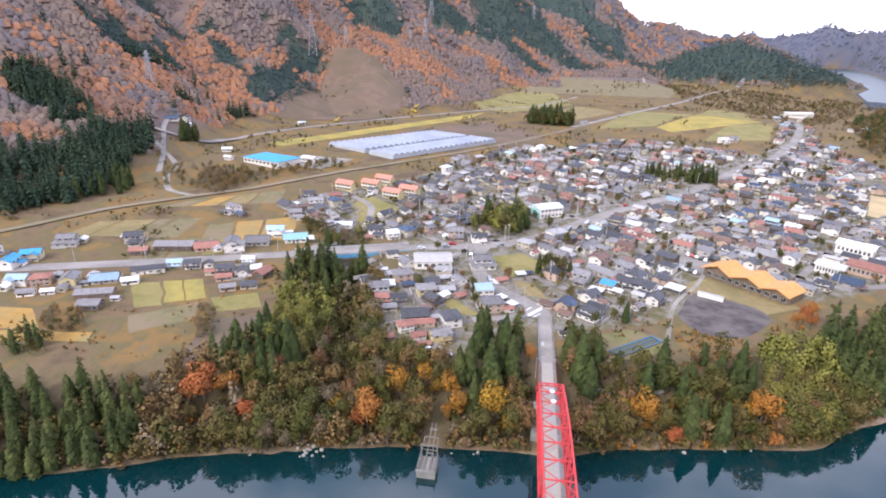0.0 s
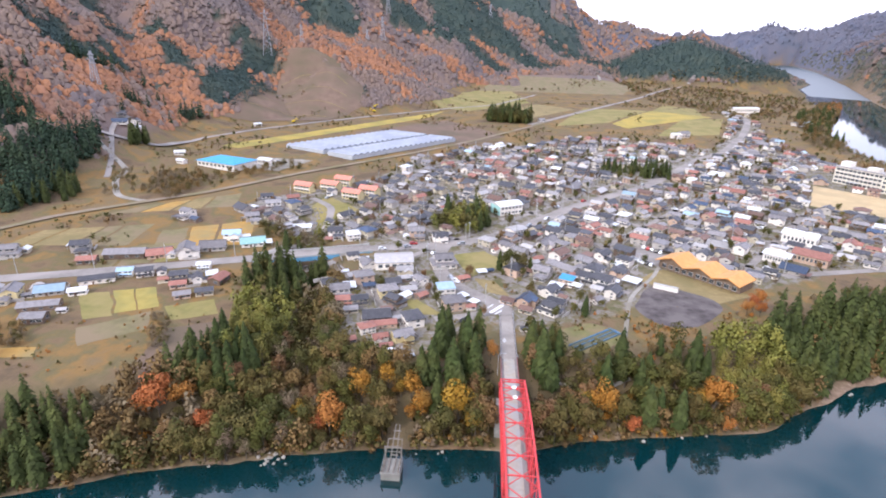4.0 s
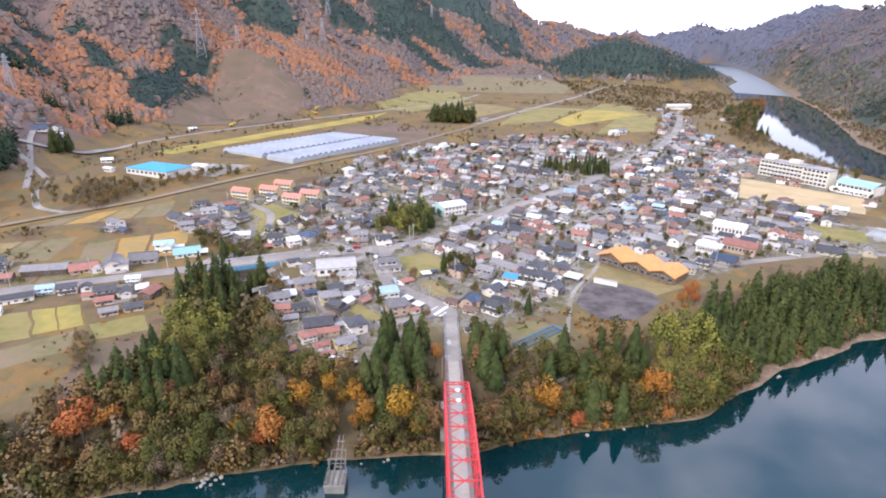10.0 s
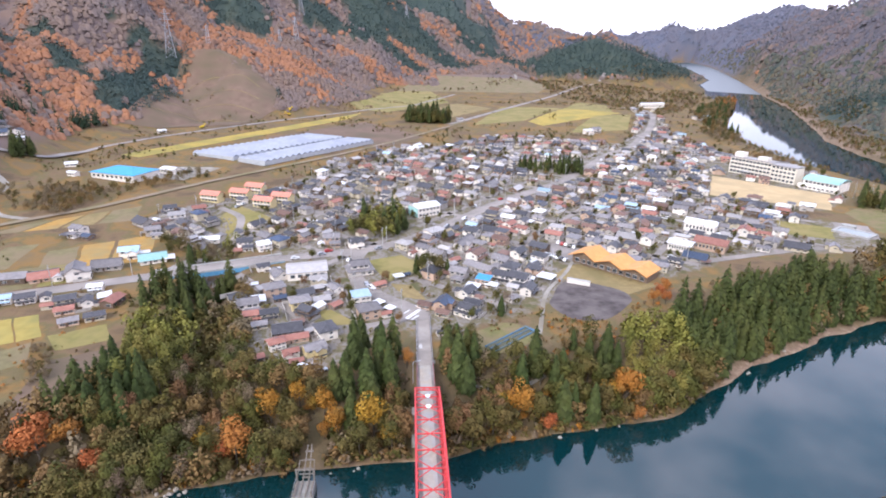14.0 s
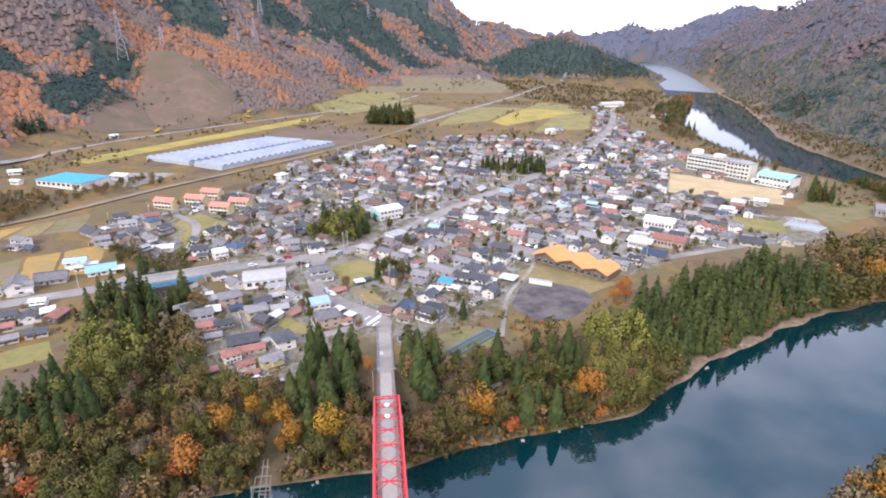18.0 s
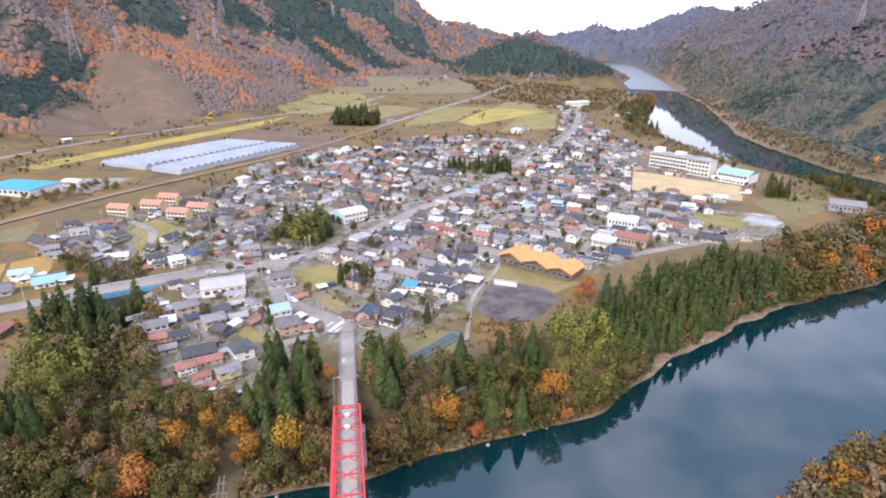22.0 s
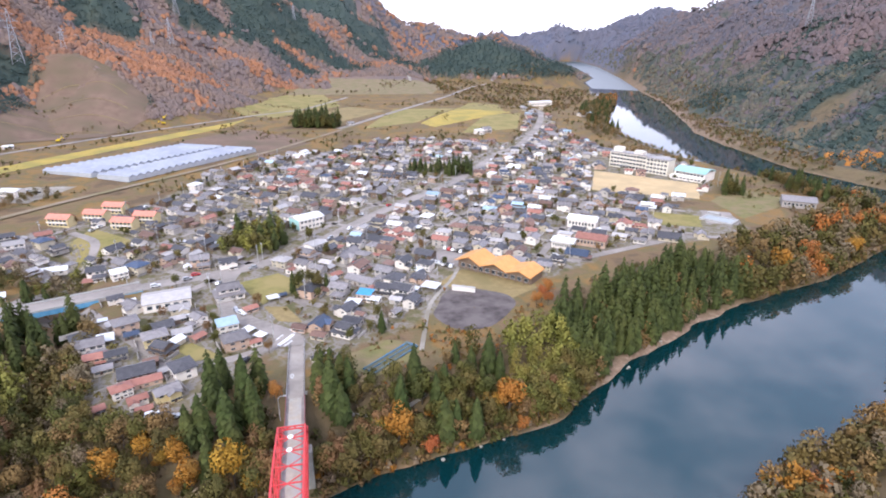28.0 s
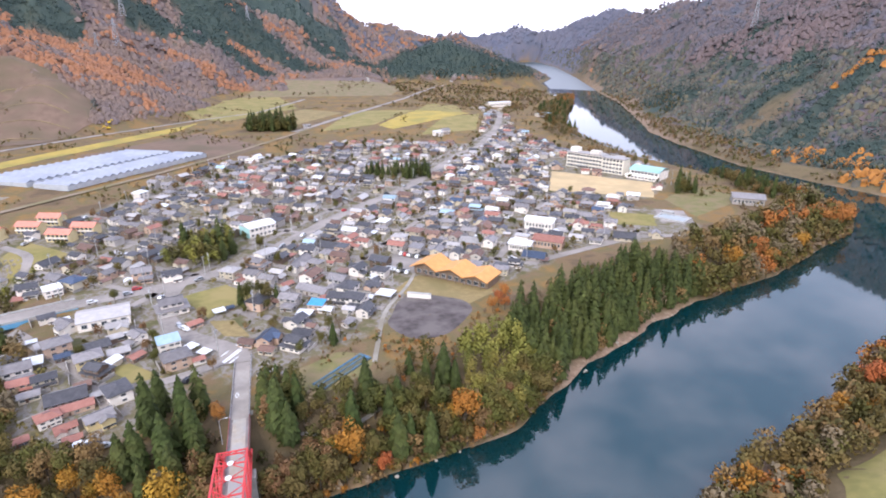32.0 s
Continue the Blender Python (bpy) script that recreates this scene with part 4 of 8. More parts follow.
def wood_stuff(name, shapes, xy, scales, material, label, category="wood"):
    """Many far trees in one mesh."""
    z = terrain(xy[:, 0], xy[:, 1]) - 0.4
    vs, fs, ns, base = [], [], [], 0
    ang = rng.random(len(xy)) * 6.2832
    pick = rng.integers(0, len(shapes), len(xy))
    for s, (sv, sf, sn) in enumerate(shapes):
        idx = np.nonzero(pick == s)[0]
        if not len(idx):
            continue
        c, q = np.cos(ang[idx])[:, None], np.sin(ang[idx])[:, None]
        sc = scales[idx][:, None]
        x = (sv[None, :, 0] * c - sv[None, :, 1] * q) * sc + xy[idx, 0][:, None]
        y = (sv[None, :, 0] * q + sv[None, :, 1] * c) * sc + xy[idx, 1][:, None]
        w = sv[None, :, 2] * sc * (0.85 + 0.3 * rng.random((len(idx), 1))) + z[idx][:, None]
        vs.append(np.stack([x, y, w], -1).reshape(-1, 3))
        ns.append(np.stack([sn[None, :, 0] * c - sn[None, :, 1] * q, sn[None, :, 0] * q + sn[None, :, 1] * c, np.broadcast_to(sn[None, :, 2], x.shape)], -1).reshape(-1, 3))
        fs.append((sf[None] + (np.arange(len(idx)) * len(sv))[:, None, None]).reshape(-1, 3) + base)
        base += len(idx) * len(sv)
    return tagged(new(name, array_mesh(name, np.concatenate(vs), np.concatenate(fs), material, True, np.concatenate(ns))), label, category, kind="stuff")


def crown_mesh(s, material):
    return array_mesh("crown", s[0], s[1], material, True, s[2])


KINDS = {
    "cedar": dict(mat=leaf_cedar, label="dark green cedar tree on the wooded bank", name="cedar_tree", crowns=[crown_mesh(cedar_shape(22, 17, 10 + i, 14, 2.75 + 0.25 * i), leaf_cedar) for i in range(4)], trunk=trunk_mesh(13, 0.28, 0, 1)),
}


def leafy_kind(key, material, label, name, h, r, cards, size, seed, blobs=9, tall=0.75, droop=0.0):
    KINDS[key] = dict(mat=material, label=label, name=name, crowns=[crown_mesh(leafy_shape(cards, blobs, seed + i, h, r, size, droop, tall), material) for i in range(3)], trunk=trunk_mesh(h * 0.85, 0.22, 5, seed))


leafy_kind("rust", leaf_rust, "autumn tree with bright rust-orange leaves", "maple_tree", 10.5, 3.9, 1250, 0.4, 21, 15)
leafy_kind("gold", leaf_gold, "autumn tree with golden-yellow leaves", "zelkova_tree", 11, 3.4, 1250, 0.4, 31, 15)
leafy_kind("olive", leaf_olive, "broadleaf tree turning from green to ochre", "oak_tree", 11, 3.3, 1250, 0.4, 41, 15)
leafy_kind("brown", leaf_brown, "broadleaf tree with dry brown leaves", "oak_tree", 10.5, 3.2, 1250, 0.4, 51, 15)
leafy_kind("bare", leaf_bare, "nearly bare grey-brown tree", "bare_tree", 11, 3.3, 900, 0.28, 61, 20)
leafy_kind("green", leaf_green, "green broadleaf tree on the bank", "evergreen_tree", 10.5, 3.2, 1250, 0.4, 71, 15)
leafy_kind("bamboo", leaf_bamboo, "feathery yellow-green bamboo clump", "bamboo_clump", 11.5, 2.6, 1100, 0.36, 81, 17, 0.95, 2.2)
leafy_kind("bush", leaf_olive, "low olive-brown garden bush", "bush", 2.4, 1.6, 130, 0.5, 91, 5, 1.0)
LOOSE = {}
SCRUB = {}


def plant(key, x, y, s=1.0):
    k = KINDS[key]
    root = thing(k["name"], k["label"], "bush" if key == "bush" else "bamboo" if key == "bamboo" else "tree", "trees on the bank" if y < 130 and key != "bush" else "", pose(x, y, gz(x, y) - 0.2, 0, 0, random.uniform(0, 360)) @ Matrix.Diagonal((s, s, s * random.uniform(0.88, 1.12), 1)))
    part("crown", k["crowns"][random.randrange(len(k["crowns"]))], root)
    if key != "bush":
        part("trunk", k["trunk"], root)
    return root


def scatter(poly, gap, seed, keep=None):
    """Well-spaced random places in a polygon."""
    g = np.random.default_rng(seed)
    p = np.array(poly, float)
    lo, hi = p.min(0), p.max(0)
    n = int((hi[0] - lo[0]) * (hi[1] - lo[1]) / gap**2 * 3) + 10
    c = g.uniform(lo, hi, (n, 2))
    c = c[inside(c[:, 0], c[:, 1], p)]
    if keep is not None:
        c = c[keep(c[:, 0], c[:, 1])]
    taken, out = set(), []
    for x, y in c:
        k = (int(x // gap), int(y // gap))
        if k not in taken:
            taken.add(k)
            out.append((x, y))
    return out


# ---- the red truss bridge ----
edge_concrete = mat("edge_strip_concrete", (0.24, 0.20, 0.19), (0.31, 0.265, 0.25), 0.9, 0.6, c3=(0.20, 0.165, 0.15), scale3=0.2)


def truss_bridge():
    root = thing("truss_bridge", "red-painted steel through-truss bridge with a pale concrete deck", "bridge")
    y0, y1, n = 7.5, -84.0, 15
    ys = [y0 + (y1 - y0) * i / n for i in range(n + 1)]
    half = 3.36

    def top(i):
        u = (i - 1) / (n - 2)
        return 7.0 + 4.6 * (1 - (2 * u - 1) ** 2)

    part("deck_slab", Kit().box(-2.7, 2.7, y1, 62.0, -0.45, 0.0).mesh("deck_slab", edge_concrete), root, "dull grey-pink concrete edge strips")
    part("carriageway", Kit().box(-1.75, 1.75, y1, 24.0, 0.004, 0.05).mesh("carriageway", deck), root, "pale worn concrete carriageway")
    joint = Kit().box(-1.75, 1.75, -0.05, 0.05, 0.051, 0.056).mesh("expansion_joint", old_concrete)
    for q in (23.8, 7.0, -38.0):
        part("expansion_joint", joint, root, at=pose(0, q, 0))
    for s in (-1, 1):
        part("kerb", Kit().box(s * 2.72 - 0.1, s * 2.72 + 0.1, y1, 24.0, -0.5, 0.22).mesh("kerb", old_concrete), root)
        part("bottom_chord", Kit().beam((s * half, y0 + 3, -0.5), (s * half, y1 - 3, -0.5), 0.42, 0.55).mesh("bottom_chord", red_paint), root)
        for i in range(1, n - 1):
            part("top_chord", Kit().beam((s * half, ys[i], top(i)), (s * half, ys[i + 1], top(i + 1)), 0.44, 0.5).mesh("top_chord", red_paint), root)
        part("end_post", Kit().beam((s * half, ys[0] + 0.5, -0.4), (s * half, ys[1], top(1)), 0.44, 0.5).mesh("end_post", red_paint), root)
        part("end_post", Kit().beam((s * half, ys[n] - 2.2, -0.4), (s * half, ys[n - 1], top(n - 1)), 0.44, 0.5).mesh("end_post", red_paint), root)
        for i in range(1, n):
            part("hanger", Kit().beam((s * half, ys[i], -0.4), (s * half, ys[i], top(i)), 0.26, 0.3).mesh("hanger", red_paint), root)
        for i in range(1, n - 1):
            a, b = (i, i + 1) if i < n // 2 else (i + 1, i)
            part("diagonal", Kit().beam((s * half, ys[a], top(a) - 0.1), (s * half, ys[b], -0.4), 0.22, 0.26).mesh("diagonal", red_paint), root)
        r = Kit()
        for z in (0.45, 0.8, 1.1):
            r.beam((s * 2.8, y0, z), (s * 2.8, y1, z), 0.07, 0.09)
        part("hand_rail", r.mesh("hand_rail", rail_paint), root, "faded red hand rail")
    for i in range(1, n):
        part("top_strut", Kit().beam((-half, ys[i], top(i)), (half, ys[i], top(i)), 0.26, 0.3).mesh("top_strut", red_paint), root)
    for i in range(1, n - 1):
        for s in (-1, 1):
            ym, zm = (ys[i] + ys[i + 1]) / 2, (top(i) + top(i + 1)) / 2
            part("lateral_brace", Kit().beam((s * half, ym, zm), (0, ys[i], top(i)), 0.15, 0.18).mesh("lateral_brace", red_paint), root)
            part("lateral_brace", Kit().beam((s * half, ym, zm), (0, ys[i + 1], top(i + 1)), 0.15, 0.18).mesh("lateral_brace", red_paint), root)
    for i in range(0, n + 1):
        part("floor_beam", Kit().beam((-half, ys[i], -0.75), (half, ys[i], -0.75), 0.3, 0.5).mesh("floor_beam", red_paint), root)
    part("portal_frame", Kit().beam((-half, ys[1], top(1) - 0.8), (half, ys[1], top(1) - 0.8), 0.25, 0.3).mesh("portal_frame", red_paint), root)
    pier = Kit().solid([(-4.6, -0.6, -16), (4.6, -0.6, -16), (4.6, 4.4, -16), (-4.6, 4.4, -16)], [(-4.4, 0.2, -1.1), (4.4, 0.2, -1.1), (4.4, 3.6, -1.1), (-4.4, 3.6, -1.1)])
    part("pier", pier.mesh("pier", old_concrete), root, "weathered concrete pier")
    part("pier", Kit().box(-4.6, 4.6, -90, -85.5, -16, -1.1).mesh("pier", old_concrete), root, "weathered concrete pier")
    part("abutment", Kit().box(-3.4, 3.4, 26, 62, -8, -0.46).mesh("abutment", old_concrete), root)
    part("approach", Kit().box(-2.7, 2.7, -125, y1 - 0.01, -0.45, 0.0).mesh("approach", deck), root)
    part("road_surface", Kit().box(-2.3, 2.3, 24.0, 62.0, 0.004, 0.03).mesh("road_surface", mat("pale_asphalt", (0.32, 0.28, 0.24), (0.38, 0.335, 0.29), 0.9, 0.6, c3=(0.27, 0.235, 0.205), scale3=0.12)), root, "pale worn asphalt surface")
    for s in (-1, 1):
        part("side_girder", Kit().beam((s * 2.7, 24, -0.9), (s * 2.7, 1, -0.9), 0.3, 0.9).mesh("side_girder", rail_paint), root)
        k = Kit()
        for z in (0.35, 0.62, 0.9):
            k.beam((s * 2.66, 24, z), (s * 2.66, 1, z), 0.07, 0.12)
        rail = part("guard_rail", k.mesh("guard_rail", rail_paint), root, "faded dark red guard rail")
        post = Kit().box(-0.07, 0.07, -0.07, 0.07, 0, 1.0).mesh("post", rail_paint)
        for i in range(12):
            part("post", post, rail, at=pose(s * 2.66, 2 + 2 * i, 0))
        k = Kit().beam((s * 2.6, 24, 0.72), (s * 2.6, 58, 0.72), 0.08, 0.34)
        rail = part("guard_rail", k.mesh("guard_rail", steel), root, "galvanised steel guard rail")
        post = Kit().box(-0.07, 0.07, -0.07, 0.07, 0, 0.9).mesh("post", steel)
        for i in range(12):
            part("post", post, rail, at=pose(s * 2.64, 25 + 3 * i, 0))
    for y, l in ((36, 2.6), (22.5, 2.4)):
        k = Kit()
        for a, b in (((0, -1), (1, 0)), ((1, 0), (0, 1)), ((0, 1), (-1, 0)), ((-1, 0), (0, -1))):
            k.beam((-1.2 + a[0] * 0.5, y + a[1] * l / 2, 0.035), (-1.2 + b[0] * 0.5, y + b[1] * l / 2, 0.035), 0.22, 0.01)
        part("diamond_mark", k.mesh("diamond_mark", line_white), root, "white painted diamond")
    for i in (3, 2):
        y = ys[i]
        k = Kit()
        ring = [(0.75 * math.cos(a * 0.393), 0.75 * math.sin(a * 0.393)) for a in range(16)]
        k.solid([(x, y + q, top(i) + 0.3) for x, q in ring], [(x * 0.9, y + q * 0.9, top(i) + 0.42) for x, q in ring])
        part("round_plate", k.mesh("round_plate", line_white), root, "round white plate on the top strut")
    return root


truss_bridge()


def street_lamp(x, y, turn=0.0, z=0.0):
    root = thing("street_lamp", "grey steel street lamp with a curved arm", "street lamp", "street lamps", pose(x, y, z, 0, 0, turn))
    part("pole", Kit().tube((0, 0, 0), (0, 0, 7.2), 0.11, 0.07, 8).mesh("pole", steel), root)
    part("arm", Kit().tube((0, 0, 7.2), (0.5, 0, 7.8), 0.06, 0.05, 6).tube((0.5, 0, 7.8), (1.7, 0, 8.0), 0.05, 0.04, 6).mesh("arm", steel), root)
    part("lamp_head", Kit().solid([(1.5, -0.14, 7.9), (2.3, -0.1, 7.95), (2.3, 0.1, 7.95), (1.5, 0.14, 7.9)], [(1.5, -0.1, 8.05), (2.3, -0.07, 8.04), (2.3, 0.07, 8.04), (1.5, 0.1, 8.05)]).mesh("lamp_head", frame_metal), root)


street_lamp(-3.9, 14.0)

# worn crossing bars at the junction
for a, b, w in (((-6.2, 56.2), (-1.2, 63.4), 1.5), ((-4.3, 55.3), (-1.7, 58.6), 0.6), ((-2.6, 67.3), (-0.7, 64.2), 0.5), ((-7.2, 60.5), (-5.0, 63.6), 0.45)):
    setting("crossing_bar", Kit().beam((*a, 0.27), (*b, 0.27), w, 0.02).mesh("crossing_bar", line_white), "worn white painted crossing bar", "road marking")
patch("junction", [(-6.5, 55), (-9, 67), (1, 64), (3.2, 55)], asphalt, "grey asphalt junction at the bridge end", 0.22, category="road")


def rail_bridge():
    root = thing("girder_bridge", "road bridge with a pale blue steel girder", "bridge")
    a, b = Vector((-119, 101, 0)), Vector((-66, 121, 0))
    w = (b - a).normalized()
    s = Vector((-w.y, w.x, 0))
    part("deck_slab", Kit().beam(a + Vector((0, 0, 0.1)), b + Vector((0, 0, 0.1)), 10.2, 0.5).mesh("deck_slab", asphalt), root)
    for o in (-5.0, 5.0):
        part("girder", Kit().beam(a + s * o + Vector((0, 0, -0.7)), b + s * o + Vector((0, 0, -0.7)), 0.4, 2.0).mesh("girder", blue_paint), root, "pale blue steel girder")
        part("parapet", Kit().beam(a + s * o + Vector((0, 0, 0.75)), b + s * o + Vector((0, 0, 0.75)), 0.25, 0.8).mesh("parapet", concrete), root)
    for q in (0.25, 0.7):
        p = a.lerp(b, q)
        part("pier", Kit().box(p.x - 1, p.x + 1, p.y - 3.5, p.y + 3.5, -14, -1.6).mesh("pier", old_concrete), root)


rail_bridge()


weathered = mat("weathered_timber", (0.15, 0.125, 0.10), (0.23, 0.20, 0.165), 0.9, 1.2, bump=0.2)


def intake():
    """The old concrete landing with its rails and frame on the north shore."""
    root = thing("water_intake", "weathered concrete intake platform with a steel frame at the water", "platform", m=pose(-32.5, -16.0, 0, 0, 0, 0) @ Matrix.Diagonal((0.86, 0.9, 1, 1)))
    part("platform", Kit().box(-3.0, 3.0, -3.6, 3.2, -17, -11.2).box(-3.2, 3.2, -3.8, -3.0, -11.3, -10.9).mesh("platform", old_concrete), root)
    for x in (-2.4, -0.9, 0.9, 2.4):
        part("stop_beam", Kit().box(x - 0.25, x + 0.25, -3.4, 3.0, -11.19, -10.8).mesh("stop_beam", weathered), root)
    for x in (-2.6, 2.6):
        part("post", Kit().box(x - 0.22, x + 0.22, 2.6, 3.1, -11.2, -7.0).mesh("post", weathered), root)
    for x in (-2.7, 2.7):
        for y in (-3.2, -0.2):
            part("post", Kit().box(x - 0.14, x + 0.14, y - 0.14, y + 0.14, -11.2, -9.2).mesh("post", weathered), root)
        part("brace", Kit().beam((x, 2.8, -11.0), (x * 0.8, 7.0, -7.2), 0.22, 0.22).mesh("brace", weathered), root)
    for y in (4.6, 8.2):
        part("tie_beam", Kit().box(-2.2, 2.2, y - 0.12, y + 0.12, -11.0 + (y - 2.8) * 0.481, -10.75 + (y - 2.8) * 0.481).mesh("tie_beam", weathered), root)
    part("cross_beam", Kit().box(-2.9, 2.9, 2.65, 3.05, -7.4, -6.95).mesh("cross_beam", weathered), root)
    for x in (-0.9, 0.9):
        part("rail", Kit().beam((x, 2.8, -11.0), (x * 0.7, 12.5, -6.3), 0.3, 0.3).mesh("rail", weathered), root)
    for i in range(4):
        y = 4 + 2.3 * i
        part("sleeper", Kit().box(-1.3, 1.3, y - 0.2, y + 0.2, -11.4 + (y - 2.8) * 0.481, -11.1 + (y - 2.8) * 0.481).mesh("sleeper", weathered), root)
    part("side_rail", Kit().beam((3.0, -3.5, -10.1), (3.0, 3.0, -10.1), 0.08).beam((-3.0, -3.5, -10.1), (-3.0, 3.0, -10.1), 0.08).mesh("side_rail", steel), root)


intake()

random.seed(61)
for i in range(34):
    x, y = (random.uniform(-72, -62), random.uniform(-17, -8)) if i < 22 else random.choice(((-22, -7.5), (-20, -7), (40, 4), (52, 6), (118, 35), (124, 39), (140, 48), (-50, -11.5), (-84, -18), (60, 8), (-27, -8), (33, 2.5)))
    x, y, s = x + random.uniform(-1, 1), y + random.uniform(-0.8, 0.8), random.uniform(0.35, 0.75)
    ring = [(s * random.uniform(0.75, 1.15) * math.cos(a * 1.047), s * random.uniform(0.75, 1.15) * math.sin(a * 1.047)) for a in range(6)]
    k = Kit().solid([(p, q, -0.5) for p, q in ring], [(p * 0.95, q * 0.95, s * 0.35) for p, q in ring])
    k.solid([(p * 0.93, q * 0.93, s * 0.352) for p, q in ring], [(p * 0.5, q * 0.5, s * random.uniform(0.6, 0.8)) for p, q in ring])
    ob = tagged(new("boulder", k.mesh("boulder", rock)), "pale weathered boulder lying at the water's edge", "boulder", "shore boulders")
    ob.matrix_basis = pose(x, y, max(gz(x, y), WATER), 0, 0, random.uniform(0, 360))


# ---- houses ----
ROOFS = {
    "charcoal": mat("roof_charcoal_tile", (0.046, 0.044, 0.048), (0.074, 0.070, 0.074), 0.42, 0.9, rand="object", spec=0.5, bump=0.15, bscale=4),
    "slate": mat("roof_slate_grey", (0.175, 0.158, 0.154), (0.242, 0.220, 0.214), 0.5, 0.7, rand="object", spec=0.45, bump=0.12, bscale=4),
    "silver": mat("roof_silver_metal", (0.34, 0.315, 0.30), (0.42, 0.39, 0.37), 0.45, 0.6, rand="object", spec=0.5, bump=0.08, bscale=3),
    "white": mat("roof_white_metal", (0.66, 0.67, 0.68), (0.75, 0.76, 0.77), 0.5, 0.6, rand="object", spread=0.1),
    "brown": mat("roof_brown_tile", (0.15, 0.085, 0.065), (0.20, 0.12, 0.09), 0.6, 0.8, rand="object", bump=0.15, bscale=4),
    "red": mat("roof_faded_red", (0.27, 0.115, 0.085), (0.34, 0.155, 0.115), 0.65, 0.6, rand="object", spread=0.18, bump=0.12, bscale=3),
    "blue": mat("roof_bright_blue", (0.045, 0.27, 0.47), (0.07, 0.33, 0.54), 0.5, 0.6, rand="object", spread=0.15),
    "navy": mat("roof_navy", (0.035, 0.055, 0.10), (0.055, 0.08, 0.13), 0.45, 0.8, rand="object", spec=0.5),
    "pale_blue": mat("roof_pale_blue", (0.30, 0.42, 0.50), (0.38, 0.50, 0.58), 0.5, 0.6, rand="object"),
    "teal": mat("roof_teal", (0.26, 0.46, 0.43), (0.32, 0.52, 0.49), 0.5, 0.5, rand="object", spread=0.1),
    "orange": mat("roof_orange", (0.64, 0.29, 0.09), (0.70, 0.34, 0.11), 0.6, 0.4, spread=0.1),
    "coral": mat("roof_coral_red", (0.60, 0.22, 0.15), (0.66, 0.27, 0.19), 0.6, 0.5),
}
WALLS = {
    "white": mat("wall_white", (0.76, 0.69, 0.61), (0.84, 0.78, 0.70), 0.85, 0.4, rand="object", spread=0.12),
    "cream": mat("wall_cream", (0.52, 0.45, 0.33), (0.60, 0.53, 0.40), 0.85, 0.4, rand="object", spread=0.15),
    "grey": mat("wall_grey", (0.40, 0.36, 0.32), (0.48, 0.44, 0.395), 0.85, 0.4, rand="object", spread=0.2),
    "wood": mat("wall_dark_timber", (0.15, 0.105, 0.075), (0.21, 0.15, 0.11), 0.85, 0.8, rand="object", spread=0.25),
    "peach": mat("wall_peach", (0.48, 0.33, 0.24), (0.55, 0.40, 0.30), 0.85, 0.4, rand="object", spread=0.15),
    "yellow": mat("wall_pale_yellow", (0.62, 0.50, 0.26), (0.68, 0.57, 0.32), 0.85, 0.4),
}
RIDGE_CAP = mat("ridge_cap", (0.10, 0.10, 0.11), (0.16, 0.16, 0.17), 0.6, 1.0, rand="object")
WINDOW = Kit().box(-0.5, 0.5, -0.05, 0.0, -0.5, 0.5, 0)
WINDOW.box(-0.44, -0.02, -0.075, -0.05, -0.42, 0.42, 1).box(0.02, 0.44, -0.075, -0.05, -0.42, 0.42, 1)
WINDOW = WINDOW.mesh("window", frame_metal, glass)
DOOR = Kit().box(-0.5, 0.5, -0.07, 0.0, 0, 1).box(0.32, 0.38, -0.12, -0.07, 0.42, 0.55).mesh("door", door_wood)
SHAPES = {}


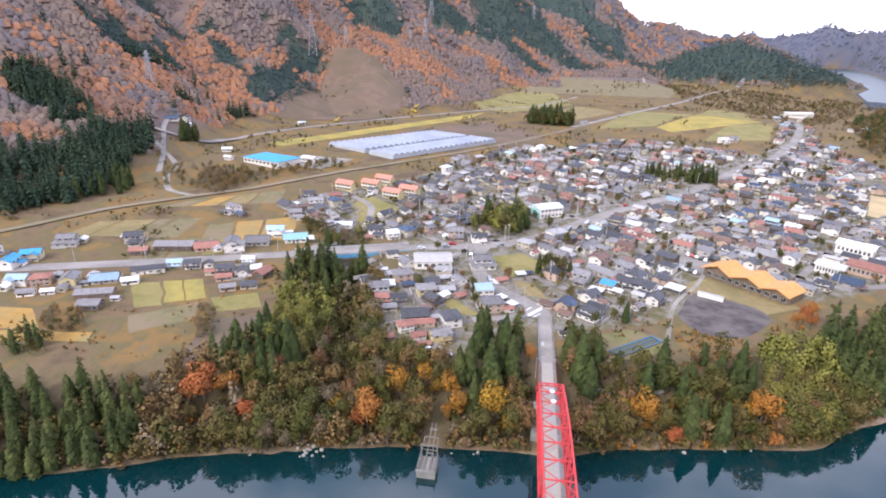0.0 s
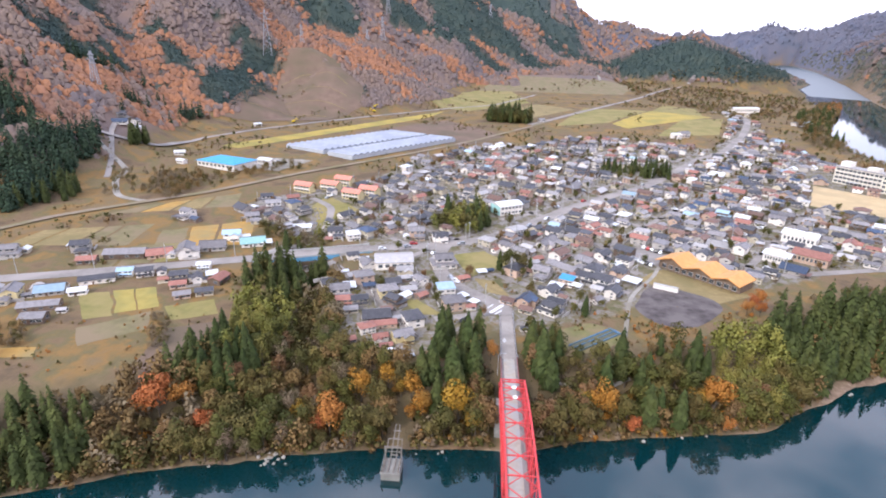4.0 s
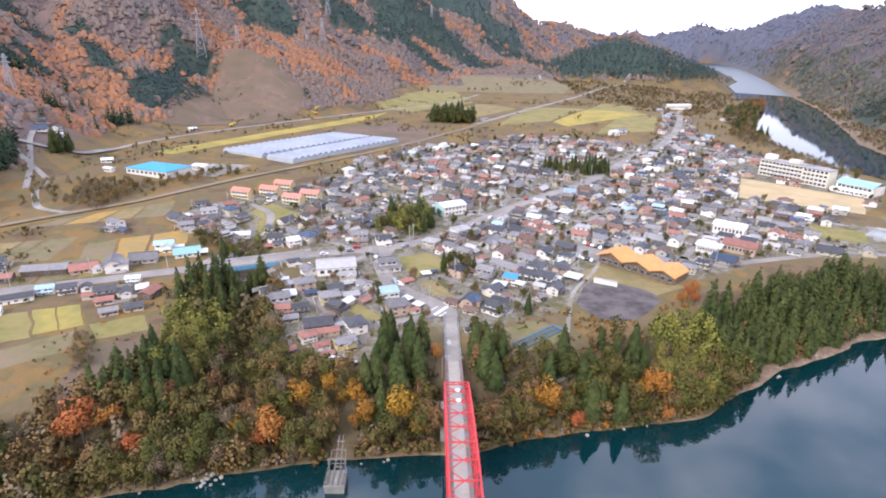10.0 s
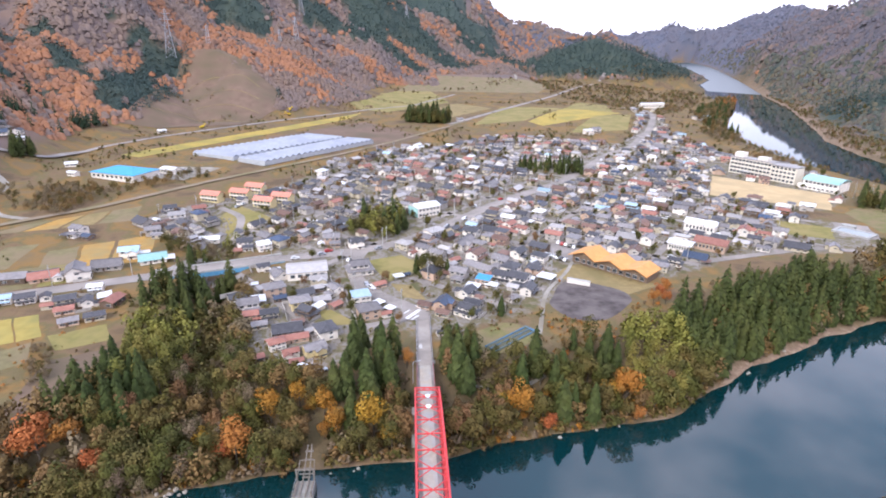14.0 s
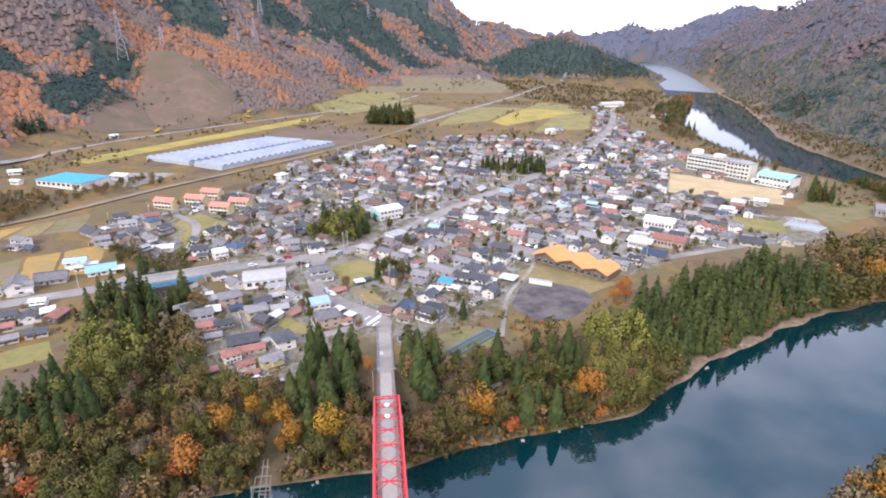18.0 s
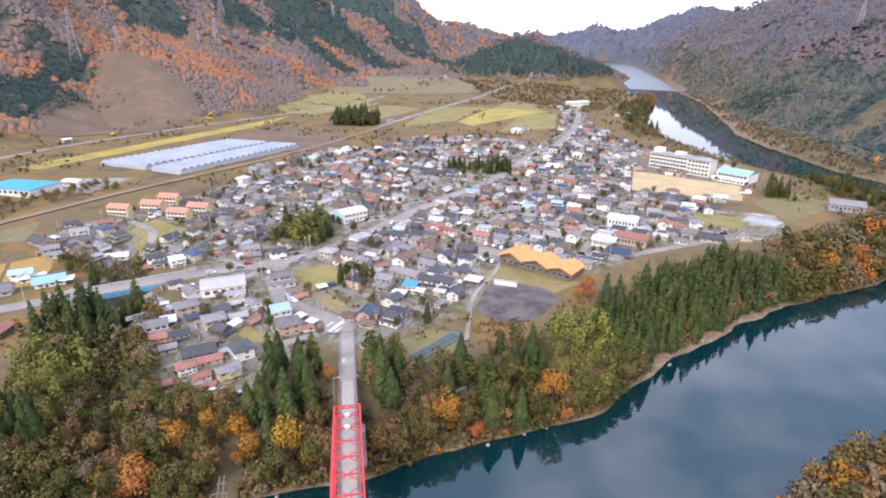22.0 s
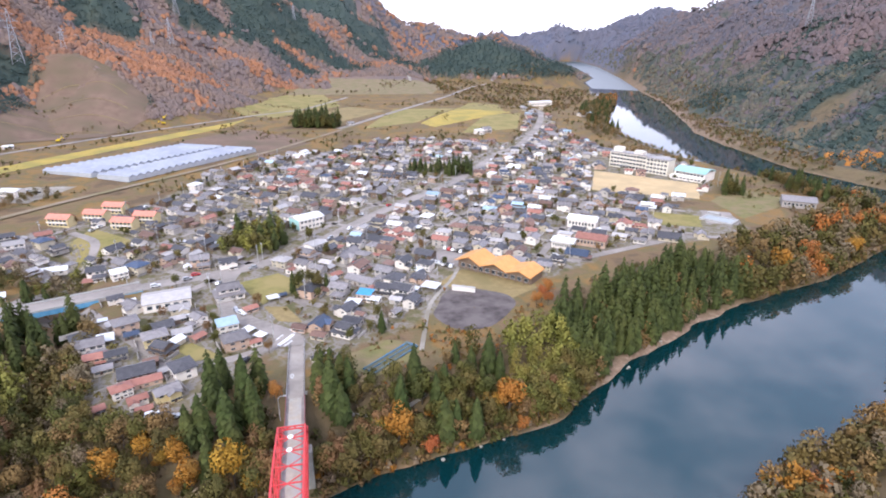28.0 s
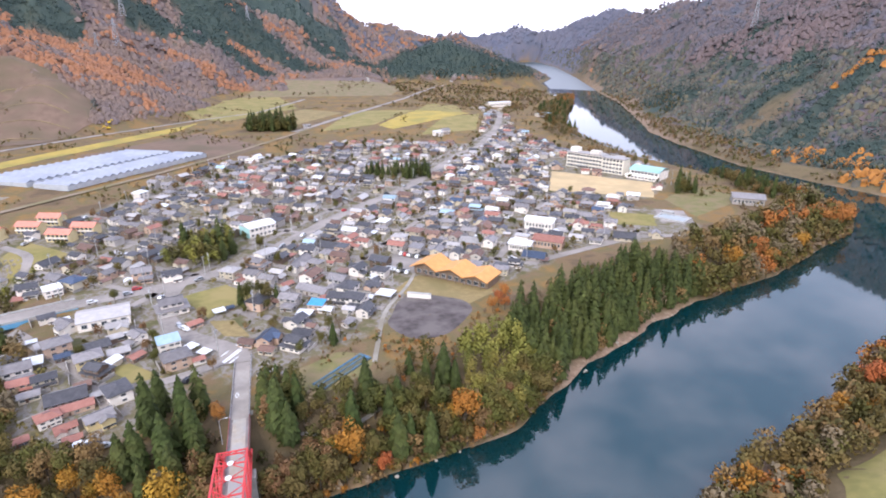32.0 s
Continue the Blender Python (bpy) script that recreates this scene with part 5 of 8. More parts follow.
def shape(kind):
    """The shared meshes of a house form: parts as (name, mesh, is_roof), and the walls' outline for windows."""
    if kind in SHAPES:
        return SHAPES[kind]
    W, R = WALLS["white"], ROOFS["slate"]
    parts, faces = [], []

    def body(w, d, h, x=0.0, y=0.0, z=0.0, gab=0.0):
        k = Kit().box(x - w / 2, x + w / 2, y - d / 2, y + d / 2, z - (0.6 if z == 0 else 0), z + h)
        if gab:
            for s in (-1, 1):
                q = x + s * w / 2
                k.solid([(q - 0.1, y - d / 2, z + h), (q + 0.1, y - d / 2, z + h), (q + 0.1, y + d / 2, z + h), (q - 0.1, y + d / 2, z + h)], [(q - 0.1, y - 0.05, z + h + gab), (q + 0.1, y - 0.05, z + h + gab), (q + 0.1, y + 0.05, z + h + gab), (q - 0.1, y + 0.05, z + h + gab)])
        parts.append(("wall", k.mesh("wall", W), "wall"))

    if kind == "gable2":
        w, d = 10.5, 7.4
        body(w, d, 5.6, gab=2.0)
        parts.append(("roof", Kit().gable(w, d, 5.62, 2.0, 0.65).mesh("roof", R), "roof"))
        parts.append(("ridge", Kit().beam((-w / 2 - 0.6, 0, 7.92), (w / 2 + 0.6, 0, 7.92), 0.36, 0.26).mesh("ridge", RIDGE_CAP), ""))
        parts.append(("porch_roof", Kit().shed(w * 0.9, 1.5, 2.7, 0.5, 0.3, y=-d / 2 - 0.95).mesh("porch_roof", R), "roof"))
        faces = [(w, d, 0, 0, 4.2), (w, d, 0, 0, 1.5)]
    elif kind == "hip2":
        w, d = 10.0, 8.4
        body(w, d, 5.7)
        parts.append(("roof", Kit().hip(w, d, 5.9, 2.2, 0.75, ridge=1.6).mesh("roof", R), "roof"))
        parts.append(("ridge", Kit().beam((-1.7, 0, 8.1), (1.7, 0, 8.1), 0.36, 0.3).mesh("ridge", RIDGE_CAP), ""))
        faces = [(w, d, 0, 0, 4.3), (w, d, 0, 0, 1.5)]
    elif kind == "farm":
        w, d = 13.5, 8.6
        body(w, d, 3.4, gab=2.9)
        parts.append(("roof", Kit().gable(w, d, 3.42, 2.9, 0.9).mesh("roof", R), "roof"))
        parts.append(("ridge", Kit().beam((-w / 2 - 0.8, 0, 6.66), (w / 2 + 0.8, 0, 6.66), 0.5, 0.36).mesh("ridge", RIDGE_CAP), ""))
        faces = [(w, d, 0, 0, 1.6)]
    elif kind == "wing":
        w, d = 9.0, 7.0
        body(w, d, 5.5, gab=1.9)
        body(6.0, 5.0, 2.8, 1.8, -5.9)
        parts.append(("roof", Kit().gable(w, d, 5.52, 1.9, 0.6).mesh("roof", R), "roof"))
        parts.append(("wing_roof", Kit().hip(6.0, 5.0, 3.0, 1.3, 0.55, x=1.8, y=-5.9, ridge=0.8).mesh("wing_roof", R), "roof"))
        parts.append(("ridge", Kit().beam((-w / 2 - 0.55, 0, 7.7), (w / 2 + 0.55, 0, 7.7), 0.34, 0.24).mesh("ridge", RIDGE_CAP), ""))
        faces = [(w, d, 0, 0, 4.2), (6.0, 5.0, 1.8, -5.9, 1.4)]
    elif kind == "skirt":
        w, d = 11.6, 8.8
        body(w, d, 2.9)
        body(w - 3.0, d - 2.6, 2.5, 0, 0.6, 3.2, 1.7)
        parts.append(("lower_roof", Kit().hip(w, d, 3.1, 1.0, 0.8, ridge=4.2).mesh("lower_roof", R), "roof"))
        parts.append(("roof", Kit().gable(w - 3.0, d - 2.6, 5.72, 1.7, 0.65, y=0.6).mesh("roof", R), "roof"))
        parts.append(("ridge", Kit().beam((-w / 2 + 0.9, 0.6, 7.72), (w / 2 - 0.9, 0.6, 7.72), 0.36, 0.26).mesh("ridge", RIDGE_CAP), ""))
        faces = [(w, d, 0, 0, 1.4), (w - 3.0, d - 2.6, 0, 0.6, 4.75)]
    elif kind in ("cross", "corner"):
        w, d, q = 10.0, 6.6, (1.9 if kind == "cross" else -2.6)
        body(w, d, 5.4, gab=2.0)
        k = Kit().box(q - 2.4, q + 2.4, -d / 2 - 2.6, -d / 2, -0.6, 4.9)
        k.solid([(q - 2.4, -d / 2 - 2.6, 4.9), (q + 2.4, -d / 2 - 2.6, 4.9), (q + 2.4, -d / 2 - 2.4, 4.9), (q - 2.4, -d / 2 - 2.4, 4.9)], [(q - 0.05, -d / 2 - 2.6, 6.35), (q + 0.05, -d / 2 - 2.6, 6.35), (q + 0.05, -d / 2 - 2.4, 6.35), (q - 0.05, -d / 2 - 2.4, 6.35)])
        parts.append(("bay_wall", k.mesh("bay_wall", W), "wall"))
        sec = [(q - 3.0, 4.55), (q, 6.4), (q + 3.0, 4.55), (q + 3.0, 4.77), (q, 6.66), (q - 3.0, 4.77)]
        parts.append(("bay_roof", Kit().solid([(x, -d / 2 - 3.2, z) for x, z in sec], [(x, 0.0, z) for x, z in sec]).mesh("bay_roof", R), "roof"))
        parts.append(("roof", Kit().gable(w, d, 5.42, 2.0, 0.65).mesh("roof", R), "roof"))
        parts.append(("ridge", Kit().beam((-w / 2 - 0.6, 0, 7.7), (w / 2 + 0.6, 0, 7.7), 0.36, 0.26).mesh("ridge", RIDGE_CAP), ""))
        p = -1.0 if kind == "cross" else 1.0
        body(w * 0.5, 3.0, 2.5, p * w * 0.2, d / 2 + 1.5)
        parts.append(("lean_to_roof", Kit().solid([(p * w * 0.2 - w * 0.28, d / 2 + 3.5, 2.35), (p * w * 0.2 - w * 0.28, d / 2 + 0.02, 3.4), (p * w * 0.2 + w * 0.28, d / 2 + 0.02, 3.4), (p * w * 0.2 + w * 0.28, d / 2 + 3.5, 2.35)][::-1], [(p * w * 0.2 - w * 0.28, d / 2 + 3.5, 2.53), (p * w * 0.2 - w * 0.28, d / 2 + 0.02, 3.58), (p * w * 0.2 + w * 0.28, d / 2 + 0.02, 3.58), (p * w * 0.2 + w * 0.28, d / 2 + 3.5, 2.53)][::-1]).mesh("lean_to_roof", R), "roof"))
        faces = [(w, d, 0, 0, 4.1), (4.8, d + 5.2, q, 0, 1.5)]
    elif kind == "flat":
        w, d = 9.0, 7.5
        body(w, d, 5.6)
        parts.append(("roof", Kit().shed(w, d, 5.6, 0.9, 0.35).mesh("roof", R), "roof"))
        faces = [(w, d, 0, 0, 4.1), (w, d, 0, 0, 1.4)]
    elif kind == "barn":
        w, d = 7.5, 5.2
        body(w, d, 2.9, gab=1.2)
        parts.append(("roof", Kit().gable(w, d, 2.92, 1.2, 0.45, 0.16).mesh("roof", R), "roof"))
        faces = [(w, d, 0, 0, 1.6)]
    elif kind == "hut":
        w, d = 4.6, 3.6
        body(w, d, 2.3, gab=0.9)
        parts.append(("roof", Kit().gable(w, d, 2.32, 0.9, 0.35, 0.14).mesh("roof", R), "roof"))
        faces = [(w, d, 0, 0, 1.4)]
    elif kind == "long":
        w, d = 19.0, 7.6
        body(w, d, 3.6, gab=1.9)
        parts.append(("roof", Kit().gable(w, d, 3.62, 1.9, 0.6).mesh("roof", R), "roof"))
        faces = [(w, d, 0, 0, 1.8)]
    elif kind == "carport":
        parts.append(("roof", Kit().shed(6.0, 5.0, 2.4, 0.25, 0.2, 0.14).mesh("roof", R), "roof"))
        for x in (-2.8, 2.8):
            for y in (-2.3, 2.3):
                parts.append(("post", Kit().box(x - 0.06, x + 0.06, y - 0.06, y + 0.06, -0.3, 2.62 if y > 0 else 2.4).mesh("post", steel), ""))
    SHAPES[kind] = (parts, faces)
    return SHAPES[kind]


STOREY = {"gable2": "two-storey", "hip2": "two-storey", "farm": "large single-storey", "wing": "two-storey", "skirt": "two-storey tiered", "flat": "two-storey", "cross": "two-storey", "corner": "two-storey", "barn": "low", "hut": "small", "long": "long low", "carport": "open"}
FORM = {"gable2": "gabled", "hip2": "hipped", "farm": "steep gabled", "wing": "gabled", "skirt": "double", "flat": "sloping", "cross": "cross-gabled", "corner": "L-shaped gabled", "barn": "gabled", "hut": "gabled", "long": "gabled", "carport": "flat"}
PLACES = []
FAR = []


def house(kind, x, y, turn, roof="slate", wall="white", near=False, s=1.0, windows=2, loose=False):
    parts, faces = shape(kind)
    if loose:
        m = pose(x, y, gz(x, y) + 0.05, 0, 0, turn) @ Matrix.Diagonal((s * 1.04, s * 1.04, s * 0.86, 1))
        for name, me, what in parts:
            if name != "ridge":
                FAR.append((me, m, ROOFS[roof] if what == "roof" else WALLS[wall] if what == "wall" else steel))
        for w, d, cx, cy, z in faces:
            for u in (-0.28, 0.2):
                FAR.append((WINDOW, m @ pose(cx + u * w, cy - d / 2, z) @ Matrix.Diagonal((2.0, 1, 1.3, 1)), None))
                FAR.append((WINDOW, m @ pose(cx + u * w, cy + d / 2, z, 0, 0, 180) @ Matrix.Diagonal((2.0, 1, 1.3, 1)), None))
        PLACES.append((x, y, 7 * s))
        return None
    what = {"barn": "shed", "hut": "shed", "carport": "carport", "long": "building"}.get(kind, "house")
    tone = {"silver": "silvery metal", "charcoal": "charcoal tiled", "slate": "slate-grey tiled", "brown": "brown tiled", "red": "faded red", "white": "white metal", "blue": "bright blue", "navy": "navy", "pale_blue": "pale blue", "teal": "teal", "orange": "orange", "coral": "coral"}[roof]
    walls = {"white": "white", "cream": "cream", "grey": "grey", "wood": "timber", "peach": "peach", "yellow": "pale yellow"}[wall]
    text = f"{STOREY[kind]} {what} with {tone} {FORM[kind]} roof" + ("" if kind == "carport" else f" and {walls} walls")
    root = thing(what, text, what, "houses of the town" if what == "house" else "", pose(x, y, gz(x, y) + 0.05, 0, 0, turn) @ Matrix.Diagonal((s * 1.04, s * 1.04, s * 0.86, 1)))
    for name, me, what2 in parts:
        if not near and name == "ridge" and windows < 3:
            continue
        part(name, me, root, material=ROOFS[roof] if what2 == "roof" else WALLS[wall] if what2 == "wall" else None)
    spots = []
    for w, d, cx, cy, z in faces:
        for u in (-0.3, 0.08, 0.34):
            spots.append((cx + u * w, cy - d / 2, z, 0, 1.9))
        spots.append((cx + w / 2, cy + 0.1 * d, z, 90, 1.7))
        spots.append((cx - w / 2, cy - 0.15 * d, z, -90, 1.7))
        spots.append((cx + 0.2 * w, cy + d / 2, z, 180, 1.8))
        spots.append((cx - 0.22 * w, cy + d / 2, z, 180, 1.8))
    if not near:
        turns = sorted(spots, key=lambda q: -math.cos(radians(turn + q[3])) * 10 + random.random())
        spots = turns[-0:][:windows]
    for px, py, pz, a, wd in spots:
        part("window", WINDOW, root, at=pose(px, py, pz, 0, 0, a) @ Matrix.Diagonal((wd, 1, 1.25, 1)))
    if near and faces:
        w, d, cx, cy, z = faces[-1]
        part("door", DOOR, root, at=pose(cx - 0.1 * w, cy - d / 2, 0.05, 0, 0, 0) @ Matrix.Diagonal((1.1, 1, 2.05, 1)))
    r = {"hut": 3.5, "barn": 5, "carport": 4.5, "long": 11, "farm": 8.5}.get(kind, 7) * s
    PLACES.append((x, y, r))
    return root


def far_material(m):
    """The same surface, varied piece by piece instead of object by object."""
    c = m.copy()
    n, l = c.node_tree.nodes, c.node_tree.links
    geo = next(q for q in n if q.bl_idname == "ShaderNodeNewGeometry")
    for q in [q for q in n if q.bl_idname == "ShaderNodeObjectInfo"]:
        for link in list(q.outputs["Random"].links):
            l.new(geo.outputs["Random Per Island"], link.to_socket)
    return c


def far_houses():
    """The far side of the town, joined."""
    cache, slots, vs, fs, ms, base = {}, [], [], [], [], 0
    for me, m, material in FAR:
        if me.name not in cache:
            me.calc_loop_triangles()
            v, t = np.empty(len(me.vertices) * 3), np.empty(len(me.loop_triangles) * 3, np.int32)
            me.vertices.foreach_get("co", v)
            me.loop_triangles.foreach_get("vertices", t)
            k = np.empty(len(me.loop_triangles), np.int32)
            me.loop_triangles.foreach_get("material_index", k)
            cache[me.name] = (v.reshape(-1, 3), t.reshape(-1, 3), k)
        v, t, k = cache[me.name]
        mm = np.array(m)
        vs.append(v @ mm[:3, :3].T + mm[:3, 3])
        fs.append(t + base)
        base += len(v)
        own = [material] if material else list(me.materials)
        for q in own:
            if q not in slots:
                slots.append(q)
        ms.append(np.array([slots.index(q) for q in own], np.int32)[k])
    me = array_mesh("far_houses", np.concatenate(vs), np.concatenate(fs), far_material(slots[0]))
    for q in slots[1:]:
        me.materials.append(far_material(q))
    me.polygons.foreach_set("material_index", np.concatenate(ms))
    return tagged(new("far_houses", me), "closely packed houses with grey, brown and red roofs", "houses", kind="stuff")


# houses by the bridge end and the street: form, x, y, turn, roof, wall, size
for *row, size in [
    ("cross", -71.9, 106.9, 26, "charcoal", "white", 0.53), ("cross", -62.5, 96.7, -47, "slate", "white", 0.69), ("hip2", -60.9, 80.9, 207, "slate", "peach", 0.75),
    ("carport", -71.4, 89.4, 19, "white", "grey", 0.53), ("farm", -75.8, 80.2, 32, "charcoal", "white", 0.53), ("carport", -73.7, 81.5, 28, "white", "grey", 0.42),
    ("wing", -67.9, 67, 18, "slate", "white", 0.82), ("gable2", -63.9, 58.8, 13, "red", "peach", 0.6), ("gable2", -57.9, 59.3, 18, "charcoal", "cream", 0.58),
    ("barn", -59.9, 52.2, 18, "slate", "cream", 0.69), ("farm", -48.8, 47.6, 16, "charcoal", "grey", 0.69), ("long", -45.5, 41.7, 18, "red", "peach", 0.51),
    ("hip2", -50.4, 37.3, 30, "red", "white", 0.52), ("corner", -44.4, 31.2, 25, "red", "white", 0.49),
]:
    house(*row, near=True, s=size)
for *row, size in [
    ("barn", -41.5, 26.4, 16, "red", "peach", 0.56), ("cross", -36.8, 32.7, 30, "slate", "yellow", 0.65), ("hip2", -34.7, 44.8, -62, "charcoal", "white", 0.72),
    ("carport", -40.8, 46.9, 23, "silver", "grey", 0.57), ("barn", -55.2, 30, 29, "red", "wood", 0.58), ("hip2", -48.1, 68, 22, "slate", "yellow", 0.72),
    ("farm", -48.7, 78.6, 24, "charcoal", "grey", 0.56), ("barn", -57.1, 74.4, 21, "navy", "wood", 0.67), ("barn", -40.1, 71.7, 16, "silver", "peach", 0.82),
    ("cross", -44.3, 90.5, 14, "silver", "cream", 0.66), ("wing", -36, 81, -51, "slate", "white", 0.6), ("flat", -24.6, 71.6, 17, "pale_blue", "white", 0.75),
    ("hip2", -20.6, 59.5, 201, "slate", "peach", 0.77), ("carport", -17.2, 69.1, -45, "white", "grey", 0.64),
]:
    house(*row, near=True, s=size)
for *row, size in [
    ("carport", -12.7, 63.8, -42, "white", "grey", 0.63), ("skirt", -27.8, 102.5, 17, "slate", "white", 0.91), ("barn", -18.1, 86.6, 32, "red", "peach", 0.67),
    ("carport", -9.9, 95.1, 21, "white", "white", 0.7), ("hut", -6.2, 97.9, 22, "navy", "wood", 0.6), ("barn", 1.2, 66, -30, "brown", "peach", 0.69),
    ("cross", 8, 65.3, 63, "navy", "peach", 0.69), ("barn", 7.9, 58.8, -30, "brown", "cream", 0.67), ("skirt", 17, 59.5, -38, "charcoal", "white", 0.68),
    ("hut", 6.1, 44.1, 16, "charcoal", "white", 0.59), ("hut", 9.2, 46.1, 22, "silver", "white", 0.44), ("cross", 18.7, 75.5, -128, "charcoal", "white", 0.67),
    ("barn", 20.3, 66.2, -30, "charcoal", "grey", 0.87), ("flat", 27.1, 87.3, -27, "blue", "peach", 0.65),
]:
    house(*row, near=True, s=size)
for *row, size in [
    ("carport", 21.8, 82.3, -26, "white", "grey", 0.91), ("wing", 17.2, 95.6, -30, "slate", "grey", 0.79), ("carport", 15.9, 90.9, -26, "white", "white", 0.7),
    ("long", 27.1, 103.6, -43, "slate", "grey", 0.73), ("barn", 16.2, 113.5, 36, "red", "cream", 0.71), ("gable2", 36.2, 91, -29, "charcoal", "white", 0.73),
    ("wing", 42.6, 87.4, -36, "charcoal", "white", 0.86), ("gable2", 44.6, 77.8, 58, "charcoal", "white", 0.63), ("hip2", 41.1, 99.9, -128, "charcoal", "white", 0.76),
    ("corner", 52.2, 99.4, -36, "charcoal", "peach", 0.63), ("carport", 55.3, 90.4, -37, "white", "white", 1.1), ("wing", 38.4, 108.6, -43, "slate", "grey", 0.85),
    ("barn", 36.9, 71.1, 42, "slate", "white", 0.62), ("barn", 13, 128.8, -40, "silver", "cream", 0.79),
]:
    house(*row, near=True, s=size)
for *row, size in [
    ("gable2", 26.9, 117.4, 54, "brown", "white", 0.81), ("cross", 21.2, 131.5, 55, "slate", "white", 0.76), ("wing", -45.5, 142.9, 8, "slate", "peach", 0.83),
    ("cross", -32.4, 137.1, 17, "charcoal", "white", 0.74), ("barn", 30.3, 84.3, -32, "white", "white", 0.68),
]:
    house(*row, near=True, s=size)
# farmhouses along the road west of the bridge
for *row, size in [
    ("skirt", -231.5, 89.3, 21, "slate", "grey", 0.85), ("wing", -203.9, 100.6, 21, "charcoal", "grey", 0.83), ("barn", -190.8, 86.6, 17, "red", "wood", 1),
    ("long", -178.3, 96.2, 12, "slate", "wood", 0.9), ("farm", -163.4, 99, 26, "red", "peach", 0.75), ("corner", -151.1, 100.9, 113, "slate", "white", 0.96),
    ("farm", -142.8, 111.2, 15, "slate", "grey", 0.81), ("cross", -140, 126.5, 15, "pale_blue", "white", 0.81), ("farm", -126.1, 119.4, 23, "teal", "white", 0.79),
    ("cross", -235.1, 60.2, -70, "blue", "white", 0.83), ("cross", -233.6, 71, 25, "blue", "cream", 0.75), ("corner", -215.9, 45.7, 12, "pale_blue", "white", 0.74),
]:
    house(*row, near=True, s=size)
for *row, size in [
    ("hip2", -207.7, 48.1, 29, "red", "peach", 0.68), ("gable2", -195.7, 49.7, -67, "slate", "yellow", 0.74), ("hut", -190, 50.2, 25, "slate", "white", 0.7),
    ("farm", -183.8, 55.1, 24, "pale_blue", "grey", 0.7), ("long", -177.6, 41.6, 20, "slate", "wood", 0.69), ("barn", -171.7, 31.7, 13, "slate", "wood", 1),
    ("hut", -167.4, 39.7, 15, "silver", "white", 0.66), ("barn", -172.6, 55.4, 27, "white", "white", 0.81), ("long", -172.8, 67.6, 27, "charcoal", "white", 0.67),
    ("gable2", -165.1, 75.6, 17, "pale_blue", "white", 0.58), ("gable2", -156.8, 76.1, 25, "charcoal", "white", 0.61), ("barn", -197.5, 40.2, 23, "white", "white", 0.63),
]:
    house(*row, near=True, s=size)
for *row, size in [
    ("barn", -204.8, 37.3, 26, "slate", "white", 0.76), ("gable2", -139.8, 73.6, 23, "charcoal", "cream", 0.64), ("barn", -136.4, 66.2, 23, "red", "peach", 0.82),
    ("corner", -131.2, 72.4, -62, "charcoal", "white", 0.56), ("barn", -129.7, 56.9, 28, "slate", "peach", 0.79), ("barn", -122.3, 60.8, 23, "charcoal", "cream", 0.85),
    ("barn", -122, 73.1, 82, "red", "wood", 1), ("gable2", -135.4, 86.8, 13, "white", "white", 0.51), ("wing", -180, 157, -22, "slate", "white", 0.78),
    ("barn", -172, 150, -27, "navy", "wood", 0.78), ("farm", -154, 173, -38, "charcoal", "grey", 0.78), ("wing", -142, 157, 24, "slate", "grey", 0.78),
]:
    house(*row, near=True, s=size)
for *row, size in [
    ("skirt", -147, 193, 22, "charcoal", "white", 0.78), ("gable2", -139, 182, 24, "silver", "white", 0.78), ("wing", -131, 195, 28, "red", "cream", 0.78),
    ("long", -116, 160, 10, "white", "white", 0.7), ("wing", -89, 140, 11, "charcoal", "white", 0.78), ("flat", -78, 134, 28, "white", "white", 0.7),
    ("wing", -245, 50, 11, "charcoal", "grey", 0.78), ("gable2", -255, 70, 13, "blue", "white", 0.78), ("farm", -268, 48, 26, "slate", "wood", 0.78),
    ("barn", -240, 28, 25, "pale_blue", "white", 0.78),
]:
    house(*row, near=True, s=size)


# ---- larger buildings ----
def rows_of_windows(root, x0, x1, y, z, count, turn=0.0, wd=None, ht=1.5):
    step = (x1 - x0) / count
    for i in range(count):
        part("window", WINDOW, root, at=pose(x0 + step * (i + 0.5), y, z, 0, 0, turn) @ Matrix.Diagonal((wd or step * 0.7, 1, ht, 1)))


